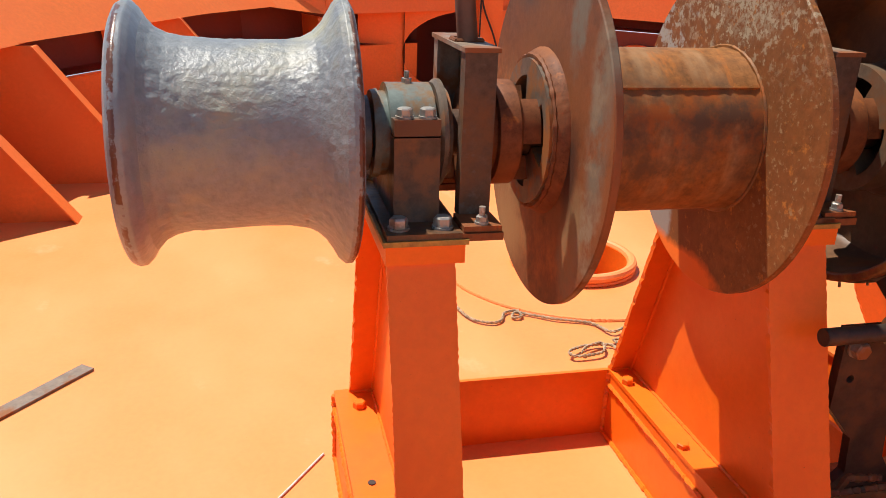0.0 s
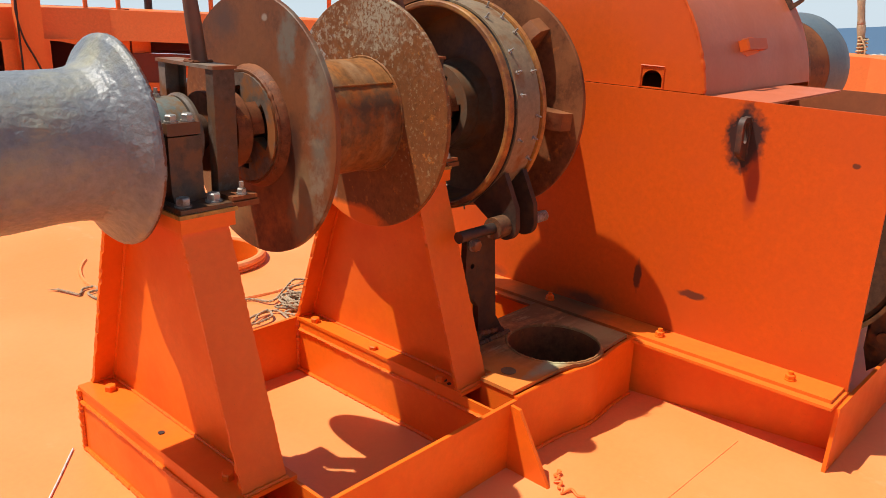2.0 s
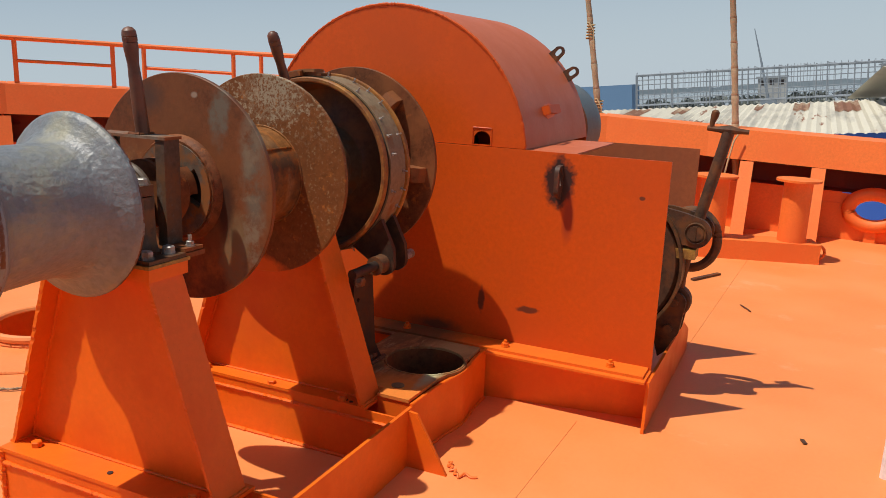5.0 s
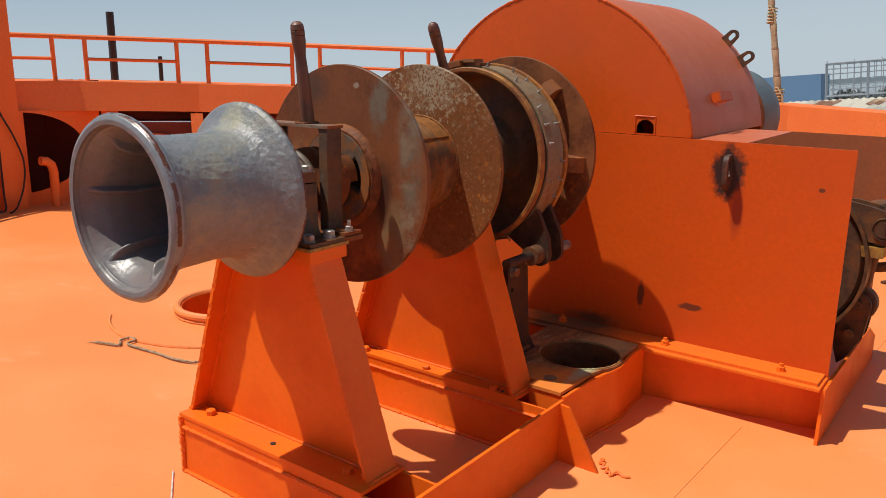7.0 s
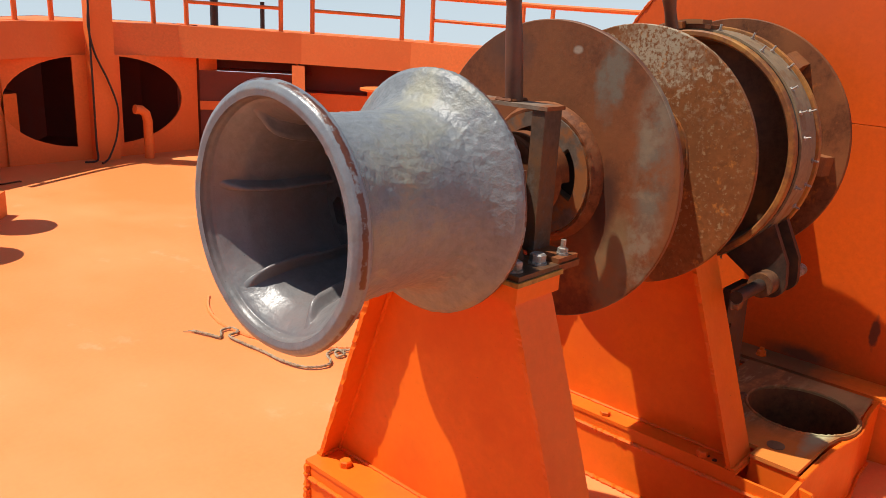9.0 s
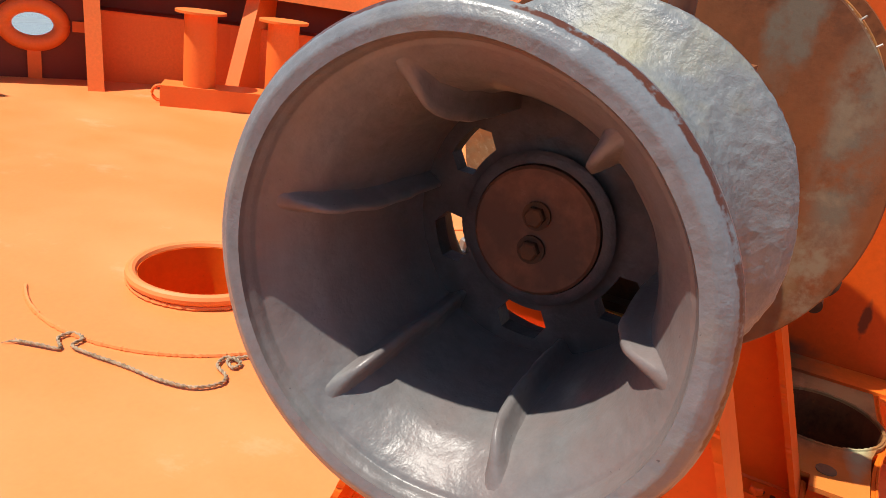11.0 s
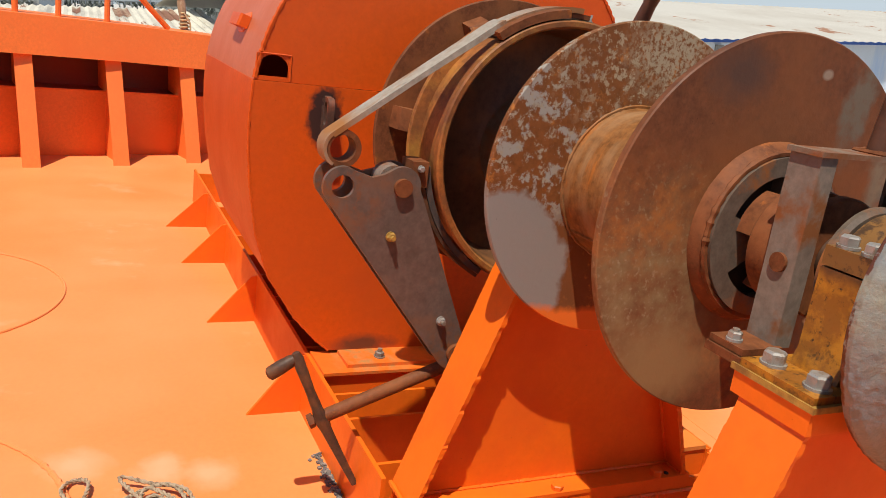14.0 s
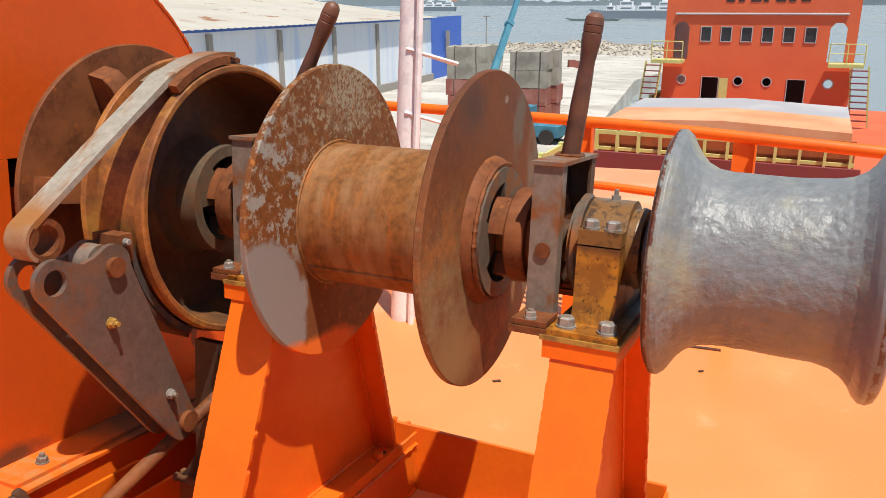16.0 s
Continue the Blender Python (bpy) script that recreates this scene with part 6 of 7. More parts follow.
bm = B()
prism(bm, [(-1.4, -4.2), (9.2, -4.2), (9.2, -3.85), (3.9, -3.68), (-1.4, -3.85)], "y", -25.5, -5.2, 0.02)
part("cover", bm, PALE, hatch1)
bm = B()
box(bm, -1.5, 9.3, -29.2, -29.0, -5.4, -3.85, 0.01)
part("coaming", bm, MAROON, hatch1)
hatch2 = thing("aft_hatch", "grey and pale orange cargo hatch cover on yellow-green coaming", "hatch cover", "hatch covers", base=EARTH)
bm = B()
prism(bm, [(-1.4, -3.95), (9.4, -3.95), (9.4, -3.62), (4.0, -3.38), (-1.4, -3.62)], "y", -46.0, -41.3, 0.02)
part("cover_rear", bm, GREYCOVER, hatch2, "grey rear half of the cover")
bm = B()
prism(bm, [(-1.4, -3.95), (9.4, -3.95), (9.4, -3.62), (4.0, -3.38), (-1.4, -3.62)], "y", -41.3, -36.3, 0.02)
part("cover_front", bm, PALE, hatch2)
bm = B()
box(bm, -1.6, 9.6, -35.95, -35.8, -4.25, -4.05, 0.01)
box(bm, -1.6, 9.6, -35.95, -35.8, -5.0, -4.85, 0.01)
part("coaming_rail", bm, LIME, hatch2)
bm = B()
box(bm, -1.6, 9.6, -36.3, -36.1, -5.4, -3.95, 0.01)
part("coaming_plate", bm, TROUGH_RED, hatch2)
for k in range(12):
    bm = B()
    box(bm, -1.5 + k, -1.38 + k, -35.95, -35.6, -5.3, -4.05, 0.01)
    part("coaming_stay", bm, LIME, hatch2)
hull = thing("ship_hull", "orange and yellow-green ship hull behind the foredeck", "ship hull", kind="structure", base=EARTH)
bm = B()
prism(bm, [(-2.6, -4.2), (8.6, -4.2), (10.6, -12.0), (10.6, -60.0), (-4.6, -60.0), (-4.6, -12.0)], "z", -9.05, -5.4)
part("side", bm, HOUSE, hull)
for x in (-4.5, 10.5):
    bm = B()
    box(bm, x - 0.06, x + 0.06, -58, -12, -5.4, -4.4, 0.01)
    part("side_bulwark", bm, LIME, hull)
    for k in range(15):
        bm = B()
        box(bm, x - 0.12, x + 0.12, -57.2 + 3 * k, -56.9 + 3 * k, -5.4, -4.3, 0.02)
        part("side_frame", bm, LIME, hull)
for x in (10.3, 9.9):
    bm = B()
    box(bm, x - 0.1, x + 0.1, -33.4, -33.1, -5.4, -4.0, 0.03)
    part("yellow_bollard", bm, LIME, hull)

house = thing("deckhouse", "orange painted ship deckhouse with a row of square windows", "deckhouse", base=EARTH)
YH, XC0 = -52.6, 4.0
bm = B()
holes = []
W0 = [(XC0 - 3.05 + 1.22 * k, -0.18) for k in range(6)]
for wx, wz in W0:
    holes.append([(wx - 0.29, wz - 0.42), (wx + 0.29, wz - 0.42), (wx + 0.29, wz + 0.42), (wx - 0.29, wz + 0.42)])
for wx in (XC0 - 2.55, XC0 + 2.55):
    holes.append([(wx - 0.5, -5.2), (wx + 0.5, -5.2), (wx + 0.5, -2.85), (wx - 0.5, -2.85)])
for wx in (XC0 - 4.55, XC0 + 4.55):
    holes.append([(wx - 0.46, -1.75), (wx + 0.46, -1.75), (wx + 0.46, 0.25), (wx + 0.2, 0.55), (wx - 0.2, 0.55), (wx - 0.46, 0.25)])
PORT = [(XC0 - 4.35, -3.05), (XC0 - 0.85, -3.05), (XC0 + 0.85, -3.05), (XC0 + 4.35, -3.05)]
for wx, wz in PORT:
    holes.append(ring(wx, wz, 0.25, 16))
prism(bm, [(XC0 - 5.6, -5.4), (XC0 + 5.6, -5.4), (XC0 + 5.6, 4.6), (XC0 - 5.6, 4.6)], "y", YH, YH - 0.12, holes=holes)
part("front_wall", bm, HOUSE, house)
for x in (XC0 - 5.6, XC0 + 5.5):
    bm = B()
    box(bm, x, x + 0.1, YH - 10, YH - 0.13, -5.4, 4.6)
    part("side_wall", bm, HOUSE, house)
bm = B()
box(bm, XC0 - 5.5, XC0 + 5.5, YH - 10, YH + 0.3, 4.6, 4.75)
part("roof", bm, HOUSE, house)
bm = B()
box(bm, XC0 - 3.9, XC0 + 3.9, YH - 2.0, YH - 1.9, -5.4, 4.6)
part("inner_wall", bm, BLACK, house)
for wx, wz in W0:
    bm = B()
    prism(bm, [(wx - 0.34, wz - 0.47), (wx + 0.34, wz - 0.47), (wx + 0.34, wz + 0.47), (wx - 0.34, wz + 0.47)], "y", YH + 0.05, YH + 0.001, holes=[[(wx - 0.29, wz - 0.42), (wx + 0.29, wz - 0.42), (wx + 0.29, wz + 0.42), (wx - 0.29, wz + 0.42)]])
    w0 = part("window_frame", bm, GREYCOVER, house)
    bm = B()
    box(bm, wx - 0.3, wx + 0.3, YH - 0.06, YH - 0.05, wz - 0.43, wz + 0.43)
    part("pane", bm, material("dark_window_glass", (0.03, 0.035, 0.04), 0.15, grain=0.02) if "dark_window_glass" not in bpy.data.materials else bpy.data.materials["dark_window_glass"], w0)
for wx, wz in PORT:
    bm = B()
    prism(bm, ring(wx, wz, 0.31, 18), "y", YH + 0.04, YH + 0.001, holes=[ring(wx, wz, 0.25, 16)])
    part("porthole_rim", bm, GREYCOVER, house)
for s, wx in ((-1, XC0 - 2.55), (1, XC0 + 2.55)):
    bm = B()
    tube(bm, [(wx - 0.52, YH + 0.02, -5.2), (wx - 0.52, YH + 0.02, -2.85), (wx + 0.52, YH + 0.02, -2.85), (wx + 0.52, YH + 0.02, -5.2)], 0.035, 6)
    part("door_frame", bm, GREYCOVER, house)
bm = B()
box(bm, XC0 + 1.45, XC0 + 1.98, YH + 0.02, YH + 0.08, -5.1, -2.9, 0.02)
part("open_door", bm, LIME, house, "yellow-green open door leaf")
bm = B()
rod(bm, (XC0 - 5.0, YH + 0.08, 1.05), (XC0 + 5.0, YH + 0.08, 1.05), 0.07, n=8)
part("wire_pipe", bm, GREYCOVER, house)
for k, w in enumerate((0.5, 0.35, 0.6, 0.3, 0.55, 0.4, 0.5)):
    bm = B()
    box(bm, XC0 + 2.0 - 0.72 * k - w, XC0 + 2.0 - 0.72 * k, YH + 0.005, YH + 0.03, 1.78, 2.10)
    part("letter_bar", bm, BLACK, house)
for s in (-1, 1):
    x0 = XC0 + s * 4.2
    bm = B()
    box(bm, min(x0, x0 + s * 1.9), max(x0, x0 + s * 1.9), YH + 0.12, YH + 1.6, -1.95, -1.75, 0.02)
    part("side_platform", bm, LIME, house)
    for k in range(3):
        bm = B()
        rod(bm, (x0 + s * 0.95 * k, YH + 1.55, -1.75), (x0 + s * 0.95 * k, YH + 1.55, -0.6), 0.035, n=6)
        part("platform_post", bm, LIME, house)
    bm = B()
    rod(bm, (x0, YH + 1.55, -0.6), (x0 + s * 1.9, YH + 1.55, -0.6), 0.035, n=6)
    rod(bm, (x0, YH + 1.55, -1.15), (x0 + s * 1.9, YH + 1.55, -1.15), 0.03, n=6)
    part("platform_rail", bm, LIME, house)
    for dx in (0.0, 0.95):
        bm = B()
        x1 = x0 + s * (1.2 + dx)
        prism(bm, [(x1 - 0.05, -1.8), (x1 + 0.05, -1.8), (x1 + 0.05 + s * 0.35, -5.3), (x1 - 0.05 + s * 0.35, -5.3)], "y", YH + 1.7, YH + 1.85)
        part("stair_side", bm, LIME, house)
    for k in range(9):
        bm = B()
        z = -2.1 - 0.36 * k
        x1 = x0 + s * (1.2 + 0.035 * k)
        box(bm, min(x1, x1 + s * 0.95), max(x1, x1 + s * 0.95), YH + 1.68, YH + 1.95, z, z + 0.06)
        part("stair_tread", bm, MAROON, house)

# ---- river and shore ----
bm = B()
box(bm, -4000, 4000, -4000, 4000, -9.6, -9.0)
WATER = material("muddy_river_water", (0.22, 0.26, 0.27), 0.25, second=(0.27, 0.30, 0.31), second_scale=0.01, grain=0.02, bump=0.6, bump_scale=0.8)
solid("water", bm, WATER, "calm grey river water", "water", kind="structure", base=EARTH)
bm = B()
prism(bm, [(13, 60), (13, -30), (15.5, -62), (20, -95), (18, -120), (30, -165), (90, -160), (105, -115), (420, -60), (420, 320)], "z", -9.4, -7.2)
LAND = material("pale_dry_ground", (0.42, 0.40, 0.355), 0.95, second=(0.53, 0.51, 0.47), second_scale=0.22, second_amount=(0.42, 0.58), third=(0.24, 0.23, 0.19), third_scale=0.9, third_amount=(0.56, 0.66), stretch=(0.6, 1, 1), grain=0.16)
solid("shore", bm, LAND, "pale dry shipyard ground along the river", "ground", kind="structure", base=EARTH)
rnd = random.Random(31)
bm = B()


def heap_height(x, y):
    """Height of the rubble over the ground: a ragged bank with two crests."""
    f = (x - 24) / 40
    crest = 1.5 * math.exp(-((f - 0.42) / 0.16) ** 2) + 1.1 * math.exp(-((f - 0.12) / 0.16) ** 2) + 0.9 * math.exp(-((f - 0.75) / 0.22) ** 2)
    across = math.exp(-((y + 152) / 4.5) ** 2)
    return across * crest * (1 + 0.5 * noise.noise((x * 0.45, y * 0.45, 0))) + 0.25 * abs(noise.noise((x * 1.3, y * 1.3, 4)))


nx, ny = 110, 30
grid = [[bm.verts.new((22 + 46 * i / nx, -163 + 24 * j / ny, -7.25 + heap_height(22 + 46 * i / nx, -163 + 24 * j / ny))) for j in range(ny + 1)] for i in range(nx + 1)]
for a, b in zip(grid, grid[1:]):
    for j in range(ny):
        bm.faces.new((a[j], b[j], b[j + 1], a[j + 1]))
for k in range(2600):
    x, y = rnd.uniform(22, 68), -152 + rnd.gauss(0, 5)
    q = rnd.uniform(0.07, 0.24) * (1.8 if k % 16 == 0 else 1)
    box(bm, -q, q, -q * 0.7, q * 0.7, -q * 0.45, q * 0.45, m=Matrix.Translation((x, y, -7.2 + heap_height(x, y) + q * 0.2)) @ Euler((rnd.uniform(-0.7, 0.7), rnd.uniform(-0.7, 0.7), rnd.uniform(0, 3))).to_matrix().to_4x4())
solid("rubble_heap", bm, material("pale_rubble", (0.44, 0.40, 0.34), 0.95, second=(0.33, 0.29, 0.24), second_scale=0.5, grain=0.12), "long heap of pale rubble at the shore edge", "rubble", kind="stuff", base=EARTH, smooth=0)
bm = B()
top = []
n = 1500
for i in range(n + 1):
    a = radians(40 + 300 * i / n)
    r = 2300
    hh = 15 + 9 * noise.noise((i * 0.03, 0, 0)) + 4 * noise.noise((i * 0.31, 3, 0)) + 4 * noise.noise((i * 0.83, 7, 0))
    top.append((bm.verts.new((r * math.sin(a), r * math.cos(a), -9.0)), bm.verts.new((r * math.sin(a), r * math.cos(a), -9.0 + max(5, hh)))))
for (a, b), (c, d) in zip(top, top[1:]):
    bm.faces.new((a, c, d, b))
# aerial haze of the far bank is mixed into the tree colour
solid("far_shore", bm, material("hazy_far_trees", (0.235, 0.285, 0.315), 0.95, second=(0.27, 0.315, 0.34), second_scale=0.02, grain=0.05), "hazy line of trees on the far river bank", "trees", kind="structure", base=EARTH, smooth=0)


# ---- sheds ----
def corrugated(bm, p, along_v, up_v, length, height, pitch=0.6, depth=0.05):
    """A ribbed sheet from corner p."""
    a, u = Vector(along_v).normalized(), Vector(up_v).normalized()
    nrm = a.cross(u)
    k = int(length / pitch * 2)
    prev = None
    for i in range(k + 1):
        o = Vector(p) + a * (length * i / k) + nrm * (depth if i % 2 else 0)
        cur = (bm.verts.new(o), bm.verts.new(o + u * height))
        if prev:
            bm.faces.new((prev[0], cur[0], cur[1], prev[1]))
        prev = cur
    return bm


ROOF = material("cream_corrugated_roof", (0.50, 0.475, 0.41), 0.6, second=(0.42, 0.39, 0.33), second_scale=0.12, second_amount=(0.45, 0.65), third=(0.30, 0.15, 0.08), third_scale=0.22, third_amount=(0.60, 0.63), grain=0.05)
WALL_BLUE = material("weathered_pale_blue_sheet", (0.68, 0.74, 0.80), 0.6, second=(0.50, 0.62, 0.80), second_scale=0.55, second_amount=(0.52, 0.66), stretch=(1, 1, 0.12), grain=0.04)
BLUE = material("strong_blue_sheet", (0.045, 0.13, 0.52), 0.55, grain=0.04)
GREYPOST = material("grey_concrete_post", (0.30, 0.28, 0.25), 0.85, grain=0.08)
shed = thing("river_shed", "long warehouse with pale blue sheet walls and cream roof", "warehouse", base=EARTH)
P0, P1 = Vector((42.6, -86.0, -7.2)), Vector((36.7, -7.0, -7.2))
wall_dir = (P1 - P0).normalized()
out_dir = Vector((wall_dir.y, -wall_dir.x, 0))          # away from the ship
ln = (P1 - P0).length
bm = B()
corrugated(bm, P0 + Vector((0, 0, 0.8)), wall_dir, (0, 0, 1), ln, 6.3, 0.7, 0.06)
part("sheet_wall", bm, WALL_BLUE, shed)
bm = B()
corrugated(bm, P0 + Vector((0, 0, 7.05)) - out_dir * 0.08, wall_dir, (0, 0, 1), ln, 0.25, 0.7, 0.06)
part("blue_fascia", bm, BLUE, shed)
bm = B()
box(bm, 0, ln, 0.0, 0.3, 0, 0.8, m=Matrix.Translation(P0) @ Matrix.Rotation(math.atan2(wall_dir.y, wall_dir.x), 4, "Z"))
part("plinth", bm, GREYPOST, shed)
for k in range(9):
    bm = B()
    box(bm, -0.25, 0.25, -0.3, 0.2, 0, 6.9, m=Matrix.Translation(P0 + wall_dir * (6 + 9.2 * k)) @ Matrix.Rotation(math.atan2(wall_dir.y, wall_dir.x), 4, "Z"))
    part("wall_post", bm, GREYPOST, shed)
bm = B()
slope = (out_dir * 18 + Vector((0, 0, 2.1))).normalized()
corrugated(bm, P0 + Vector((0, 0, 7.3)) - out_dir * 0.8, wall_dir, slope, ln, 19, 0.9, 0.06)
part("roof_sheet", bm, ROOF, shed)
bm = B()
corrugated(bm, P0 + Vector((0, 0, 7.3)) - out_dir * 0.8 + slope * 19, wall_dir, (out_dir * 18 - Vector((0, 0, 2.1))).normalized(), ln, 19, 0.9, 0.06)
part("roof_sheet", bm, ROOF, shed)
bm = B()
corrugated(bm, P0 + Vector((0.15, -0.1, 0)), (0.1, -0.99, 0), (0, 0, 1), 12.0, 7.3, 0.7, 0.06)
part("gable_wall", bm, BLUE, shed, "strong blue end wing wall")
bm = B()
box(bm, 0, 0.4, -0.4, 0.0, 3.0, 5.6, m=Matrix.Translation(P0 + Vector((0.4, -5.0, 0))) @ Matrix.Rotation(math.atan2(-0.99, 0.1), 4, "Z"))
part("gable_door", bm, GREYPOST, shed)
for k, s in enumerate((14.0, 18.2)):
    bm = B()
    box(bm, 0, 1.3, -0.12, 0.05, 1.6, 3.0, m=Matrix.Translation(P0 + wall_dir * (s - 11)) @ Matrix.Rotation(math.atan2(wall_dir.y, wall_dir.x), 4, "Z"))
    part("wall_window", bm, BLACK, shed)

shed2 = thing("side_shed", "long low shed with a rust-patched cream corrugated roof", "warehouse", base=EARTH)
Q0 = Vector((43.6, -6.6, -1.0))
wd = Vector((0, 1, 0))
Q1 = Q0 + wd * 23
od = Vector((wd.y, -wd.x, 0))
sl = Vector((19.4, 0, 1.2)).normalized()
ROOF_OLD = material("rust_patched_old_roof", (0.60, 0.565, 0.46), 0.7, second=(0.36, 0.34, 0.29), second_scale=0.5, second_amount=(0.50, 0.62), stretch=(0.14, 1, 1), third=(0.24, 0.105, 0.055), third_scale=0.55, third_amount=(0.60, 0.63), grain=0.08)
bm = B()
corrugated(bm, Q0, wd, sl, (Q1 - Q0).length, 19.44, 0.50, 0.12)
part("roof_sheet", bm, ROOF_OLD, shed2)
bm = B()
corrugated(bm, Q0 + Vector((0, 0, -6.2)) + od * 0.6, wd, (0, 0, 1), (Q1 - Q0).length, 6.1, 0.7, 0.06)
part("sheet_wall", bm, BLUE, shed2)
bm = B()
corrugated(bm, Q0 + sl * 19.44, wd, (od * 24 - Vector((0, 0, 2.0))).normalized(), (Q1 - Q0).length, 20, 0.50, 0.12)
part("roof_sheet", bm, ROOF_OLD, shed2)

RUST_SHEET = material("rusted_roof_sheet", (0.22, 0.10, 0.055), 0.8, second=(0.40, 0.30, 0.20), second_scale=0.9, second_amount=(0.48, 0.62), stretch=(0.3, 1, 1), grain=0.15)
rnd = random.Random(5)
for y, u, w, h in ((-4.6, 11.5, 1.6, 7.0), (-1.4, 13.0, 1.0, 5.5), (1.2, 14.5, 0.5, 3.5), (4.4, 6.5, 0.5, 2.0), (9.6, 12.0, 1.6, 6.5), (13.3, 10.0, 2.6, 9.0), (6.4, 14.0, 0.8, 4.0)):
    bm = B()
    pitch = (Q1 - Q0).length / int((Q1 - Q0).length / 0.50 * 2) * 2           # laid rib on rib
    corrugated(bm, Q0 + wd * (pitch * round((y + 6.6) / pitch)) + sl * u + Vector((0, 0, 0.02)), wd, sl, pitch * max(1, round(w / pitch)) + 1e-4, min(h, 19.3 - u), pitch, 0.12)
    part("rusted_sheet", bm, RUST_SHEET if w < 2.5 else GREYPOST, shed2, "rust-brown roof sheet" if w < 2.5 else "weathered grey roof sheets")

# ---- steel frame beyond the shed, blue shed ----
# grey steel with the distance haze put into its colour
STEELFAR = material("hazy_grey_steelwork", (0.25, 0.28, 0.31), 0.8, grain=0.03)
frame_ob = thing("frame_building", "long unfinished grey steel frame building with rails", "steel frame", base=EARTH)
F0, F1 = Vector((137, 26.2, -1.4)), Vector((150, -44, -1.4))
fd = (F1 - F0).normalized()
fo = Vector((-fd.y, fd.x, 0))
fl = (F1 - F0).length
for k in range(73):
    p = F0 + fd * (fl * k / 72)
    for off in (0, 9):
        bm = B()
        rod(bm, p + fo * off, p + fo * off + Vector((0, 0, 5.6 + 0.6 * math.sin(k * 0.045))), 0.13 if k % 6 == 0 else 0.055, n=6)
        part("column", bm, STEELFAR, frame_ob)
for off in (0, 9):
    for h, r in ((0.5, 0.12), (1.5, 0.05), (2.3, 0.05), (3.1, 0.05), (4.0, 0.05), (4.8, 0.05), (5.6, 0.14)):
        bm = B()
        rod(bm, F0 + fo * off + Vector((0, 0, h)), F1 + fo * off + Vector((0, 0, h + 0.3)), r, n=6)
        part("beam", bm, STEELFAR, frame_ob)
for k in range(19):
    p = F0 + fd * (fl * k / 18)
    bm = B()
    rod(bm, p + Vector((0, 0, 5.6)), p + fo * 9 + Vector((0, 0, 6.2)), 0.1, n=5)
    part("rafter", bm, STEELFAR, frame_ob)
bm = B()
box(bm, 180, 188, 36, 80, -6, 3.15)
# the sheet's blue is dulled by haze in the colour itself
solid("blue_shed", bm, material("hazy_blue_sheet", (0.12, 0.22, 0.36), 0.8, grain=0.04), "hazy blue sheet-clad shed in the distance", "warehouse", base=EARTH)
rnd = random.Random(77)
bm = B()
for k in range(150):                                  # crowns of leaf cards along the belt
    f = k / 149
    c = Vector((204 + rnd.gauss(0, 5), 76 - 172 * f + rnd.uniform(-1.5, 1.5), rnd.uniform(-3.6, -1.6) + 0.9 * noise.noise((f * 9, 0, 5))))
    w, h = rnd.uniform(1.6, 3.2), rnd.uniform(1.2, 2.6) * (0.75 + 0.5 * noise.noise((f * 7, 1, 2)))
    for q in range(80):
        d = Vector((rnd.gauss(0, 1), rnd.gauss(0, 1), rnd.gauss(0, 1))).normalized() * rnd.uniform(0.35, 1.0)
        p = c + Vector((d.x * w * 0.8, d.y * w, abs(d.z) * h if rnd.random() < 0.8 else d.z * h))
        m = Matrix.Translation(p) @ Euler((rnd.uniform(0, 3), rnd.uniform(0, 3), rnd.uniform(0, 3))).to_matrix().to_4x4()
        r = rnd.uniform(0.35, 0.8)
        bm.faces.new([bm.verts.new(m @ Vector(v)) for v in ((-r, 0, 0), (0, -r * 0.6, 0), (r, 0, 0.1), (0, r * 0.6, 0.1))])
    box(bm, c.x - 0.15, c.x + 0.15, c.y - 0.15, c.y + 0.15, -6, c.z)
# foliage greyed by haze that is part of the colour
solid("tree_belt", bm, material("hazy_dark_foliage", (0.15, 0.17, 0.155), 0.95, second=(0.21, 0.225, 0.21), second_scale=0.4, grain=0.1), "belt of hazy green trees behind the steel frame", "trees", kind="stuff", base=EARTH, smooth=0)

# wall colour includes the haze in front of the far buildings
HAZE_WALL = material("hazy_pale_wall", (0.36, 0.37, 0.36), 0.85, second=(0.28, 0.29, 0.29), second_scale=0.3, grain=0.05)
for y, w, h in ((-18, 8, 4.6), (-26, 5, 3.4), (8, 6, 3.2)):
    far_house = thing("far_building", "hazy pale concrete building among the far trees", "building", "buildings among the trees", base=EARTH)
    bm = B()
    box(bm, 198, 203, y - w / 2, y + w / 2, -6, h)
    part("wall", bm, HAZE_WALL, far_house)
    bm = B()
    box(bm, 197.6, 203.4, y - w / 2 - 0.4, y + w / 2 + 0.4, h, h + 0.3)
    part("roof", bm, STEELFAR, far_house)
    for k in range(int(w / 2)):
        bm = B()
        box(bm, 197.96, 198.05, y - w / 2 + 0.5 + 2 * k, y - w / 2 + 1.5 + 2 * k, h - 1.7, h - 0.6)
        part("window", bm, BLACK, far_house)

